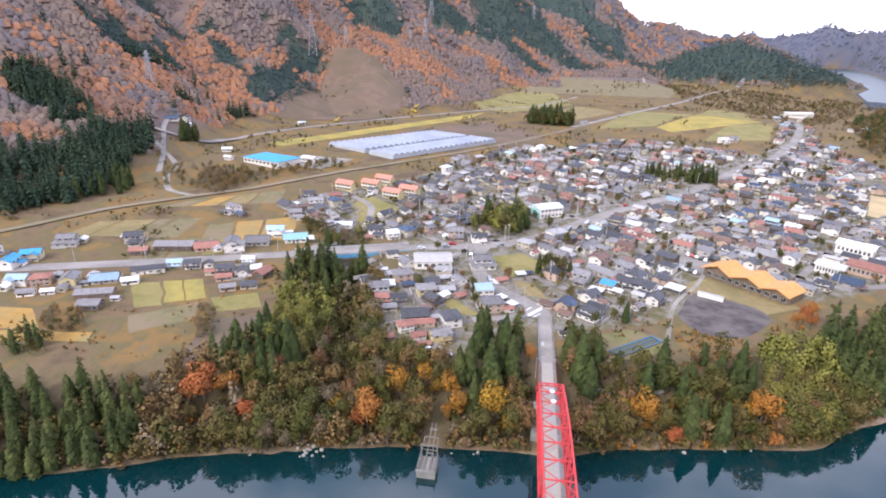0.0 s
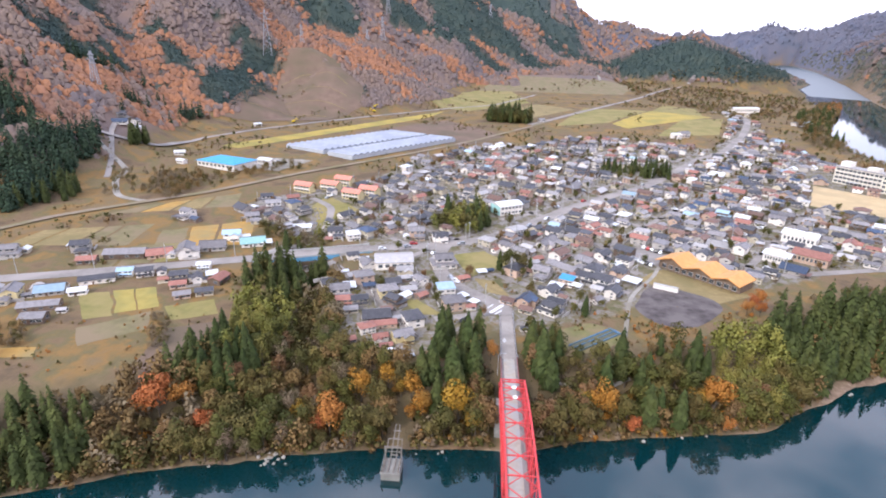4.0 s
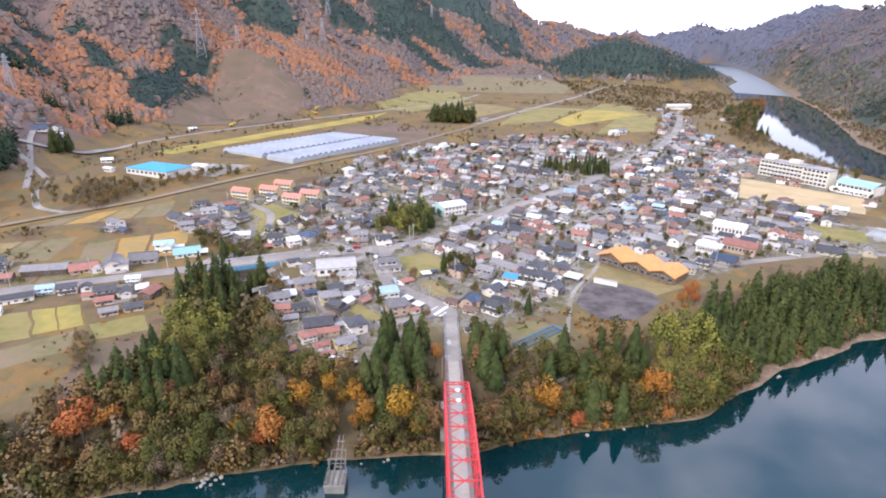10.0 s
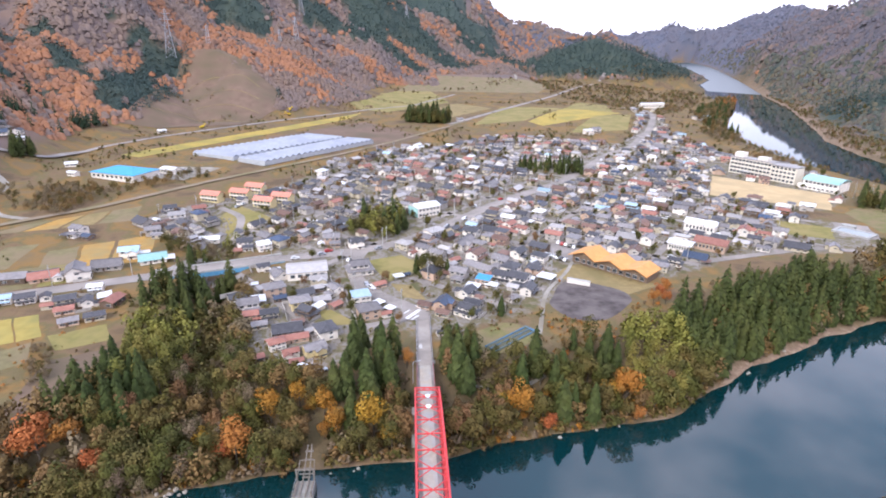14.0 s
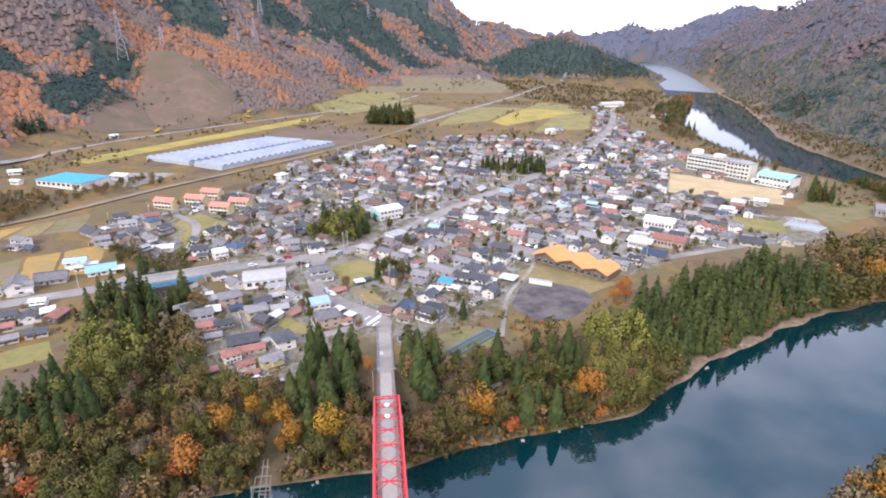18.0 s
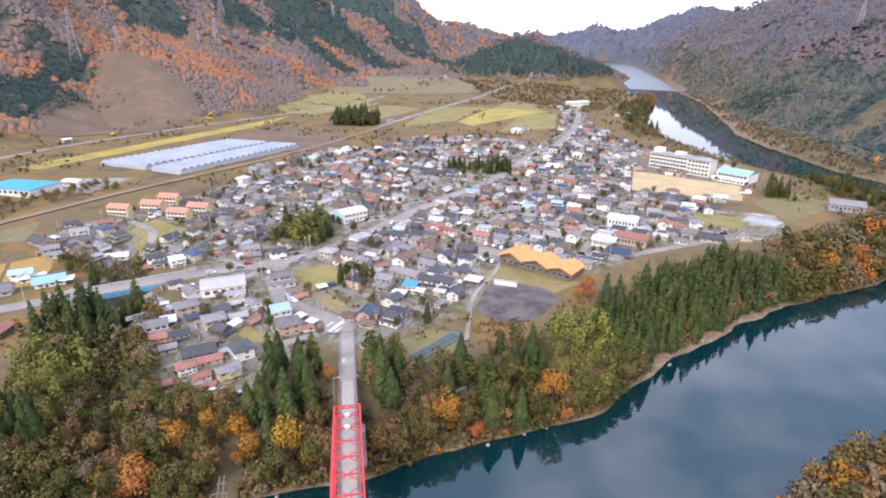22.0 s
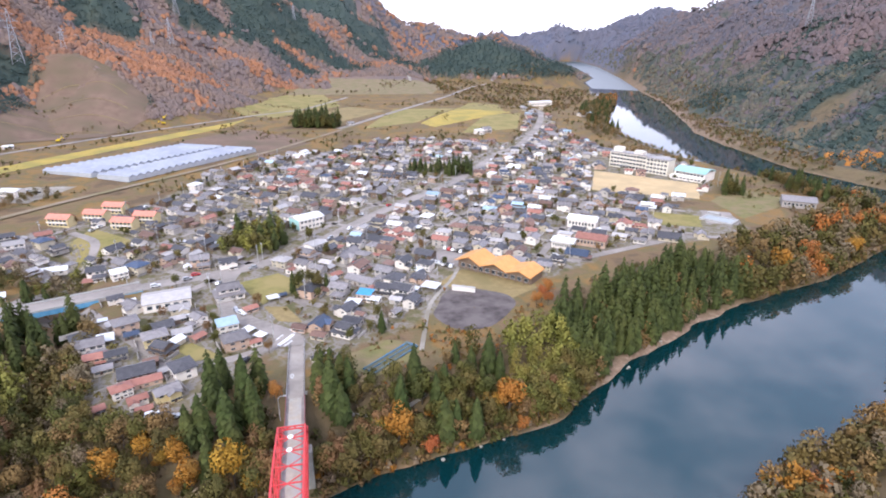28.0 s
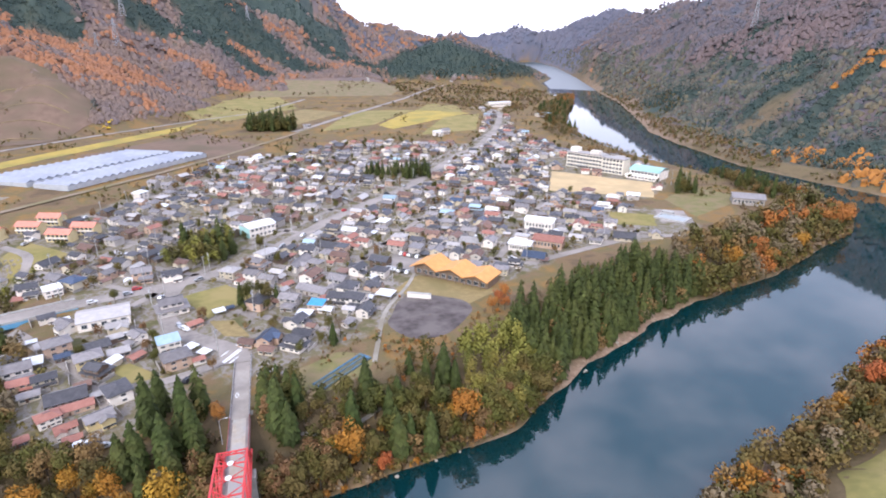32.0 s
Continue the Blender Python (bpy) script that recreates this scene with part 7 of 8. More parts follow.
# ---- cars ----
def car_meshes():
    k = Kit()
    k.solid([(-2.0, -0.8, 0.35), (2.0, -0.8, 0.35), (2.0, 0.8, 0.35), (-2.0, 0.8, 0.35)], [(-2.0, -0.82, 0.95), (1.9, -0.8, 0.85), (1.9, 0.8, 0.85), (-2.0, 0.82, 0.95)])
    k.solid([(-1.9, -0.76, 0.95), (0.9, -0.76, 0.9), (0.9, 0.76, 0.9), (-1.9, 0.76, 0.95)], [(-1.6, -0.62, 1.5), (0.2, -0.62, 1.5), (0.2, 0.62, 1.5), (-1.6, 0.62, 1.5)])
    g = Kit().solid([(-1.75, -0.775, 1.02), (0.75, -0.775, 1.0), (0.75, 0.775, 1.0), (-1.75, 0.775, 1.02)], [(-1.6, -0.66, 1.42), (0.3, -0.66, 1.42), (0.3, 0.66, 1.42), (-1.6, 0.66, 1.42)])
    w = Kit().tube((0, -0.1, 0), (0, 0.1, 0), 0.31, 0.31, 12)
    tyre = mat("tyre_rubber", (0.02, 0.02, 0.02), (0.03, 0.03, 0.03), 0.9)
    return k, g.mesh("window_band", glass), w.mesh("wheel", tyre)


CAR_PAINT = {"white": mat("car_white", (0.72, 0.72, 0.72), (0.78, 0.78, 0.78), 0.25, 1.0, spec=0.5), "silver": mat("car_silver", (0.42, 0.43, 0.45), (0.48, 0.49, 0.50), 0.3, 1.0, metal=0.5),
             "black": mat("car_black", (0.02, 0.02, 0.025), (0.03, 0.03, 0.035), 0.25, 1.0), "red": mat("car_red", (0.4, 0.03, 0.03), (0.45, 0.04, 0.04), 0.3, 1.0)}
CK, CAR_GLASS, WHEEL = car_meshes()
CAR_BODY = CK.mesh("body", CAR_PAINT["white"])


def car(x, y, turn, paint="white", lift=0.2):
    root = thing("car", f"{paint} parked compact car", "car", "parked cars", pose(x, y, gz(x, y) + lift, 0, 0, turn))
    part("body", CAR_BODY, root, material=CAR_PAINT[paint])
    part("window_band", CAR_GLASS, root)
    for cx in (-1.25, 1.25):
        for cy in (-0.74, 0.74):
            part("wheel", WHEEL, root, at=pose(cx, cy, 0.31))


for i in range(6):
    car(62.5 + 1.5 * i, 121.5 - 1.6 * i, 60, ("white", "white", "silver", "white", "black", "white")[i])
for i in range(5):
    car(73 + 1.6 * i, 138 - 1.7 * i, 62, ("white", "red", "silver", "black", "white")[i])
for x, y, a, p in ((-39, 24, 20, "white"), (-36, 23, 20, "black"), (-33, 22, 24, "silver"), (12, 163, 48, "white"), (4, 152, 48, "black"), (6, 154, 48, "white"), (-8, 141, 35, "white"), (-48, 125, 18, "silver"),
                   (-60, 120, 18, "white"), (-110, 212, 70, "white"), (-112, 206, 70, "silver"), (-150, 180, 20, "white"), (-147, 176, 20, "black"), (-16, 48, 60, "black"), (-40, 86, 20, "white"), (-174, 288, 30, "white"), (-168, 284, 30, "black")):
    car(x, y, a, p)

random.seed(41)
made = 0
for line in [HIGHWAY, MAIN] + LANES:
    pts = np.array(line, float)
    for (ax, ay), (bx, by) in zip(pts[:-1], pts[1:]):
        if made < 44 and random.random() < (0.10 if math.hypot(bx - ax, by - ay) < 8 else 0.9) and 70 < ay < 330 and -120 < ax < 260:
            u, s = random.random(), random.choice((-1, 1))
            w = math.hypot(bx - ax, by - ay)
            o = 2.0 if w < 8 else 2.4
            x, y = ax + u * (bx - ax) - s * o * (by - ay) / w, ay + u * (by - ay) + s * o * (bx - ax) / w
            if all((x - a) ** 2 + (y - b) ** 2 > (1.6 + c * 0.62) ** 2 for a, b, c in PLACES):
                car(x, y, math.degrees(math.atan2(by - ay, bx - ax)) + (0 if s > 0 else 180), random.choice(("white", "white", "white", "silver", "black", "silver", "red")))
                made += 1

def digger(x, y, turn):
    """A yellow excavator at rest beside the road works."""
    root = thing("excavator", "yellow tracked excavator parked on the dirt road", "excavator", "excavators at the road works", pose(x, y, gz(x, y) + 0.35, 0, 0, turn))
    yellow, tyre = mat("digger_yellow", (0.72, 0.50, 0.03), (0.78, 0.56, 0.05), 0.45, 1.0), mat("track_rubber", (0.03, 0.03, 0.03), (0.05, 0.05, 0.05), 0.9)
    for q in (-1.1, 1.1):
        part("track", Kit().solid([(-1.7, q - 0.3, 0), (1.7, q - 0.3, 0), (1.7, q + 0.3, 0), (-1.7, q + 0.3, 0)], [(-2.0, q - 0.3, 0.8), (2.0, q - 0.3, 0.8), (2.0, q + 0.3, 0.8), (-2.0, q + 0.3, 0.8)]).mesh("track", tyre), root)
    part("house_body", Kit().box(-2.2, 1.2, -1.3, 1.3, 1.0, 2.1).mesh("house_body", yellow), root)
    cab = part("cabin", Kit().solid([(0.0, 0.2, 2.1), (1.5, 0.2, 2.1), (1.5, 1.3, 2.1), (0.0, 1.3, 2.1)], [(0.1, 0.25, 3.1), (1.2, 0.25, 3.1), (1.2, 1.25, 3.1), (0.1, 1.25, 3.1)]).mesh("cabin", yellow), root)
    part("window", Kit().box(1.36, 1.44, 0.35, 1.15, 2.3, 2.85).mesh("window", glass), cab)
    part("boom", Kit().beam((1.2, -0.4, 1.9), (4.2, -0.4, 4.6), 0.45, 0.6).mesh("boom", yellow), root)
    part("arm", Kit().beam((4.2, -0.4, 4.6), (5.9, -0.4, 2.0), 0.35, 0.45).mesh("arm", yellow), root)
    part("bucket", Kit().solid([(5.4, -0.9, 0.9), (6.2, -0.9, 1.0), (6.2, 0.1, 1.0), (5.4, 0.1, 0.9)], [(5.6, -0.9, 2.0), (6.3, -0.9, 2.0), (6.3, 0.1, 2.0), (5.6, 0.1, 2.0)]).mesh("bucket", tyre), root)


for x, y, a in ((-235, 503, 60), (-159, 598, 220), (-161, 611, 40)):
    digger(x, y, a)

# ---- poles and garden walls ----
POLE = Kit().tube((0, 0, -0.5), (0, 0, 9.5), 0.17, 0.12, 8).mesh("post", concrete)
ARM = Kit().box(-0.9, 0.9, -0.06, 0.06, 8.7, 8.85).box(-0.7, 0.7, -0.06, 0.06, 8.0, 8.12).mesh("cross_arm", steel)
CAN = Kit().tube((0.34, 0, 6.7), (0.34, 0, 7.6), 0.26, 0.26, 10).mesh("transformer", frame_metal)
made = 0
for line, gap, o in [(HIGHWAY, 30, 4.9), (MAIN, 26, 4.6)] + [(r, 34, 2.2) for r in LANES]:
    run = 8.0
    for (ax, ay), (bx, by) in zip(line[:-1], line[1:]):
        w = math.hypot(bx - ax, by - ay)
        while run < w and made < 96:
            x, y = ax + (bx - ax) * run / w - o * (by - ay) / w, ay + (by - ay) * run / w + o * (bx - ax) / w
            run += gap
            if 62 < y < 420 and -240 < x < 300 and all((x - a) ** 2 + (y - b) ** 2 > (c * 0.55) ** 2 for a, b, c in PLACES):
                root = thing("utility_pole", "grey concrete utility pole with cross arms", "utility pole", "utility poles", pose(x, y, gz(x, y), 0, 0, math.degrees(math.atan2(by - ay, bx - ax)) + 90))
                part("post", POLE, root)
                part("cross_arm", ARM, root)
                if made % 3 == 0:
                    part("transformer", CAN, root)
                made += 1
        run -= w
random.seed(43)
BLOCK = mat("garden_block_wall", (0.36, 0.33, 0.30), (0.45, 0.42, 0.38), 0.9, 0.7, rand="object", spread=0.3)
for o in [o for o in scene.objects if o.name.split(".")[0] == "house"][:130]:
    a, b = random.uniform(5.2, 6.2), random.uniform(4.6, 5.4)
    s, q = random.choice((-1, 1)), random.choice((-1, 1))
    k = Kit().box(-a, a * 0.2, q * b - 0.09, q * b + 0.09, -0.6, 1.3).box(s * a - 0.09, s * a + 0.09, min(q * b, -q * b * 0.2), max(q * b, -q * b * 0.2), -0.6, 1.25)
    ob = tagged(new("garden_wall", k.mesh("garden_wall", BLOCK)), "low grey concrete block wall round a house plot", "wall", "garden walls")
    ob.matrix_basis = pose(o.location.x, o.location.y, gz(o.location.x, o.location.y), 0, 0, math.degrees(o.rotation_euler.z))

# ---- trees on the banks ----
random.seed(5)

# marked single trees, each standing clear of the wood on its river side
MARKS = (("rust", -53, -4.2, 1.25), ("rust", -103.2, -6.8, 1.45), ("rust", -97.8, -2.9, 1.05), ("rust", -87.8, -10, 0.8), ("rust", 37, 5.5, 0.7), ("rust", 66.5, 9.6, 0.55), ("rust", -5.9, 24.4, 0.62),
         ("gold", -63.7, 0.6, 0.75), ("gold", -46, 7.4, 1.1), ("gold", -38.1, 11.3, 0.85), ("gold", -30.6, 9.7, 0.95), ("gold", -26.4, 3.9, 1.05), ("gold", -15.4, 1, 1.3), ("gold", 28.3, 9.1, 1.3), ("gold", 63.7, 14.2, 1.4),
         ("cedar", -22.5, 24.2, 1.2), ("cedar", -24.8, 15.1, 1.1), ("cedar", -17.6, 15.6, 1.2), ("cedar", -21.8, 5.9, 1.0), ("cedar", -16, 9, 1.1), ("cedar", -27.5, 13.5, 1.0), ("cedar", -21.1, 32, 1.1),
         ("cedar", 10.6, 19.7, 1.4), ("cedar", 12.8, 17.2, 1.1), ("green", 37.8, 21.8, 1.35), ("cedar", 36, 23.5, 1.2), ("cedar", 42.2, 10, 1.15), ("cedar", 51.5, 9.2, 1.05), ("cedar", 30.6, 18.2, 1.1), ("cedar", 62.1, 31.1, 1.0), ("green", 19.7, 3.5, 1.1))
for key, x, y, size in MARKS:
    plant(key, x, y, size * 1.08)
    if key != "cedar" and size > 0.8:
        plant(key, x + random.choice((-1, 1)) * 3.4 * size, y + random.uniform(-1.5, 1.5), size * random.uniform(0.55, 0.75))
        plant("olive", x + random.uniform(-2, 2), y - 3.5 * size, size * 0.5)


def grow(poly, gap, seed, mix, lo=0.8, hi=1.15):
    """Plants a polygon with a mix of kinds, clear of houses, roads and the bridge."""
    keep = lambda X, Y: (shore(X, Y) > np.where((X > 104) & (X < 200) & (Y > 20), 2.6, 0.2)) & ~((np.abs(X) < 6.0) & (Y > -5) & (Y < 62)) & ~((np.abs(X + 32.5) < 4) & (Y < 4))
    for x, y in scatter(poly, gap, seed, keep):
        if all((x - a) ** 2 + (y - b) ** 2 > (c * 0.8) ** 2 for a, b, c in PLACES if abs(x - a) < 20) and not any(abs(x - a) < 2.9 * c and -6.5 * c < y - b < 2 for _, a, b, c in MARKS):
            key = random.choice(mix)
            size = random.uniform(lo, hi) * {"cedar": 1.12, "bamboo": 1.05}.get(key, 1.12)
            if -96 < x < 100 and y < 34 and (random.random() < 0.7 or key == "bamboo"):
                plant(key, x, y, size)
            else:
                LOOSE.setdefault(key, []).append((x, y, size))


grow([(-230, -68), (-146, -41), (-114, -28), (-120, -13), (-138, -11), (-160, -20), (-235, -46)], 4.4, 1, ["cedar"] * 8 + ["olive"], 0.7, 0.95)
grow([(-114, -27), (-78, -18), (-78, 4), (-98, 12), (-116, 0)], 4.3, 2, ["brown", "brown", "bare", "olive", "green", "olive", "brown"])
grow([(-80, -18), (-40, -10), (-36, 6), (-76, 8)], 4.0, 3, ["green", "olive", "green", "bare", "green", "olive"], 0.65, 1.0)
grow([(-107, 0), (-84, 3), (-80, 13), (-94, 22), (-102, 14)], 3.6, 4, ["cedar"], 0.75, 0.95)
grow([(-90, 14), (-74, 6), (-78, 30), (-84, 58), (-103, 56), (-95, 30)], 4.2, 5, ["bamboo", "bamboo", "bamboo", "green"], 0.85, 1.15)
grow([(-110, 66), (-84, 64), (-82, 96), (-106, 92)], 5.0, 6, ["cedar", "cedar", "cedar", "green"], 0.85, 1.1)
grow([(-74, 6), (-36, 6), (-37, 15), (-56, 22), (-62, 46), (-74, 62), (-84, 84), (-86, 58), (-79, 30)], 3.8, 7, ["bare", "bare", "green", "brown", "olive", "green", "olive"], 0.7, 1.0)
grow([(-72, 58), (-64, 26), (-58, 24), (-66, 70), (-78, 94)], 5.0, 71, ["bare", "brown", "olive"], 0.6, 0.9)
grow([(-36, -3), (-6, -2), (-6.5, 14), (-36, 16)], 3.6, 8, ["olive", "green", "green", "brown", "olive", "bare", "cedar"], 0.65, 1.0)
grow([(-25, 14), (-9, 12), (-10, 30), (-24, 34)], 4.4, 9, ["cedar", "cedar", "cedar", "green"], 0.85, 1.1)
grow([(7, 2), (26, 5), (28, 24), (7, 34)], 4.1, 10, ["green", "olive", "brown", "green", "bare"], 0.65, 1.0)
grow([(7, 24), (17, 22), (16, 34), (7, 40)], 5.0, 11, ["cedar", "cedar", "green"], 0.8, 1.0)
grow([(26, 5), (64, 11), (66, 28), (28, 26)], 4.1, 12, ["green", "olive", "green", "green", "brown", "olive", "green", "cedar"], 0.65, 1.0)
grow([(48, 24), (70, 26), (60, 42), (46, 40)], 5.0, 13, ["brown", "bare", "green", "cedar"], 0.5, 0.8)
grow([(64, 14), (84, 16), (101, 32), (92, 52), (84, 46), (70, 40)], 4.2, 14, ["bamboo"], 0.8, 1.15)
grow([(99, 28), (133, 46.5), (186, 70), (206, 77), (198, 94), (170, 89), (143, 77), (124, 68), (108, 62), (93, 52)], 4.0, 15, ["cedar"] * 16 + ["brown"], 0.86, 1.2)
grow([(110, 60), (145, 76), (172, 88), (200, 94), (196, 104), (160, 96), (126, 80), (106, 72)], 6.0, 151, ["bare", "olive", "brown", "green"], 0.35, 0.6)
grow([(150, 55), (186, 70), (190, 86), (160, 72)], 5.0, 16, ["bare", "brown", "brown"], 0.7, 0.9)
grow([(186, 67), (236, 80), (290, 95), (340, 118), (386, 144), (372, 168), (320, 142), (260, 118), (212, 104)], 6.0, 17, ["brown", "olive", "green", "green", "rust", "bare", "olive", "green", "bare", "green"], 1.1, 1.5)
grow([(384, 148), (394, 190), (392, 262), (372, 262), (340, 200), (344, 168)], 5.6, 18, ["cedar", "green", "olive", "brown"], 0.75, 1.05)
grow([(386, 262), (376, 349), (382, 430), (366, 430), (350, 330), (352, 262)], 8.0, 19, ["green", "olive", "brown", "bare"], 0.3, 0.5)
grow([(392, 520), (418, 560), (470, 682), (552, 820), (615, 918), (574, 920), (490, 800), (400, 650)], 6.6, 20, ["cedar", "green", "olive", "brown", "bare", "brown", "green"], 0.95, 1.35)
grow([(618, 925), (684, 1038), (718, 1094), (690, 1104), (632, 1020), (590, 940)], 8.0, 33, ["brown", "rust", "bare", "olive"], 0.8, 1.2)
grow([(330, 470), (384, 440), (392, 520), (360, 560)], 9.0, 34, ["bare", "brown", "green"], 0.5, 0.9)
# taller trees leaning over the water
grow([(8, -2.5), (25, 2), (58, 8), (82, 14), (98, 26), (94, 34), (78, 23), (56, 17), (24, 11), (8, 7)], 4.6, 41, ["olive", "green", "green", "brown", "olive"], 0.85, 1.15)
grow([(-112, -28), (-75, -14), (-43, -8), (-8, -4), (-8, 5), (-43, 2), (-75, -5), (-110, -18)], 4.8, 42, ["olive", "green", "green", "brown", "olive", "green"], 0.8, 1.1)
# south bank
grow([(92, -42), (128, -24), (150, -19), (176, -11), (217, 6), (300, 28), (296, 6), (224, -16), (172, -30), (142, -38), (106, -58)], 4.2, 21, ["olive", "olive", "green", "gold", "olive", "brown", "olive", "bare", "rust", "olive", "brown"], 0.75, 1.15)
# marked single trees, further along the bank and in the town
for key, x, y, s in (("rust", 97, 69, 0.6), ("rust", 101, 72, 0.66), ("rust", 93, 65, 0.55), ("rust", 98, 65, 0.5), ("gold", 232, 88, 1.2), ("rust", 258, 98, 1.2), ("rust", 262, 92, 1.0), ("gold", 290, 101, 1.2), ("rust", 354, 127, 1.5), ("rust", 346, 132, 1.3), ("rust", 372, 140, 1.4), ("rust", 200, -8, 1.1), ("rust", 215, -6, 0.9), 
                     ("green", 0.5, 98, 1.0), ("cedar", -2, 100, 0.75), ("green", 6, 103, 0.9), ("olive", 9, 98, 0.9), ("cedar", 30, 58, 0.6), ("bare", 33, 62, 0.8), ("cedar", -84, 94, 0.7), ("cedar", 12, 98, 0.6)):
    plant(key, x, y, s * 1.2 if key in ("gold", "rust") else s)
grow([(-38, 156), (-30, 180), (-10, 184), (-6, 158), (-20, 146)], 4.2, 22, ["green", "green", "bamboo", "green", "bamboo", "cedar"], 0.85, 1.15)
grow([(84, 332), (90, 340), (138, 322), (134, 298), (118, 302)], 6.0, 23, ["cedar", "cedar", "cedar", "green"], 0.6, 1.0)
grow([(-16, 570), (-2, 552), (22, 544), (38, 542), (44, 560), (30, 584), (2, 588)], 5.2, 24, ["cedar", "green", "green"], 1.0, 1.7)
grow([(288, 200), (300, 214), (310, 222), (302, 196)], 5.0, 25, ["cedar", "green"], 0.8, 1.1)
grow([(318, 300), (345, 300), (365, 420), (330, 420)], 8.0, 26, ["bare", "brown", "green"], 0.35, 0.6)
grow([(-215, 205), (-190, 222), (-150, 275), (-162, 284), (-205, 235)], 7.0, 27, ["bare", "olive", "brown"], 0.5, 0.8)
grow([(-250, 180), (-225, 190), (-215, 230), (-245, 250), (-262, 225)], 8.0, 28, ["bare", "olive"], 0.45, 0.7)
grow([(-278, 150), (-262, 160), (-258, 182), (-280, 190)], 7.0, 29, ["cedar"], 0.8, 1.1)
grow([(-302, 292), (-292, 286), (-286, 306), (-298, 312)], 4.6, 30, ["cedar"], 0.9, 1.2)
grow([(-80, 150), (-56, 160), (-58, 172), (-84, 170)], 6.5, 31, ["green", "bare", "olive"], 0.5, 0.8)
grow([(-110, 118), (-92, 124), (-94, 150), (-112, 146)], 6.0, 32, ["green", "bamboo", "bare", "cedar"], 0.6, 0.9)
grow([(-187, 27), (-167, 24), (-161, 14), (-175, 12)], 3.6, 35, ["bare", "brown", "olive"], 0.35, 0.6)
grow([(-133, 42), (-125, 39), (-115, 20), (-119, 16)], 3.4, 36, ["bare", "olive", "brown"], 0.25, 0.5)
grow([(-176, 4), (-166, 6), (-164, -2), (-174, -2)], 4.0, 37, ["green", "cedar"], 0.5, 0.75)
grow([(-234, 194), (-238, 236), (-215, 245), (-196, 220), (-205, 182)], 4.6, 38, ["bare", "olive", "brown", "bare"], 0.4, 0.7)
grow([(-134, -10), (-112, -3), (-106, -14), (-122, -18)], 3.8, 39, ["bare", "brown", "bare", "olive"], 0.5, 0.8)
grow([(-132, 146), (-114, 144), (-108, 128), (-126, 130)], 4.4, 40, ["green", "olive", "bare"], 0.5, 0.8)
g = np.random.default_rng(29)
c = g.uniform((-205, -6), (-106, 60), (420, 2))
for x, y in c[inside(c[:, 0], c[:, 1], np.array([(-200, 16), (-150, 40), (-126, 50), (-108, 40), (-112, 8), (-150, -2), (-190, -4)], float)) & (vnoise(c[:, 0], c[:, 1], 12, 73) > 0.42)]:
    SCRUB.setdefault(random.choice(("olive", "brown", "gold", "brown", "olive", "rust", "green")), []).append((x, y, random.uniform(0.08, 0.24)))
c = g.uniform((40, 24), (98, 66), (520, 2))
for x, y in c[inside(c[:, 0], c[:, 1], np.array([(44, 28), (66, 26), (72, 42), (92, 52), (98, 64), (88, 68), (76, 56), (60, 51), (50, 60), (46, 48)], float)) & (vnoise(c[:, 0], c[:, 1], 9, 74) > 0.3)]:
    SCRUB.setdefault(random.choice(("rust", "brown", "olive", "brown", "bare", "gold")), []).append((x, y, random.uniform(0.12, 0.3)))
# thickets under the bank trees
g = np.random.default_rng(19)
c = g.uniform((-112, -34), (104, 40), (2600, 2))
cd = shore(c[:, 0], c[:, 1])
ok = (cd > 1.0) & (cd < 34) & (np.abs(c[:, 0]) > 5.2) & (np.abs(c[:, 0] + 32.5) > 3.6) & ~inside(c[:, 0], c[:, 1], TOWN) & ~inside(c[:, 0], c[:, 1], np.array([(8, 30), (20, 24), (44, 34), (56, 48), (52, 92), (30, 70), (10, 50)], float)) & (c[:, 1] < 30)
for x, y in c[ok]:
    low = 0.45 if any(abs(x - a) < 3 * k and -7 * k < y - b < 2 for _, a, b, k in MARKS) else 1.0
    SCRUB.setdefault(random.choice(("olive", "brown", "green", "green", "olive", "bare")), []).append((x, y, low * random.uniform(0.25, 0.5)))
c = g.uniform((24, 24), (62, 92), (420, 2))
ok = ~inside(c[:, 0], c[:, 1], np.array(LOT)) & ~inside(c[:, 0], c[:, 1], np.array([(14, 38), (20, 31), (41, 41), (35, 50)], float)) & (seg_dist(c[:, 0], c[:, 1], np.array([(42.6, 46.1), (45.9, 58.1), (51.6, 73.8), (58, 88)], float)) > 2.5) & (vnoise(c[:, 0], c[:, 1], 9, 71) > 0.45)
for x, y in c[ok]:
    if all((x - a) ** 2 + (y - b) ** 2 > (q * 0.8) ** 2 for a, b, q in PLACES if abs(x - a) < 20):
        SCRUB.setdefault(random.choice(("olive", "brown", "rust", "brown", "olive", "green")), []).append((x, y, random.uniform(0.1, 0.26)))
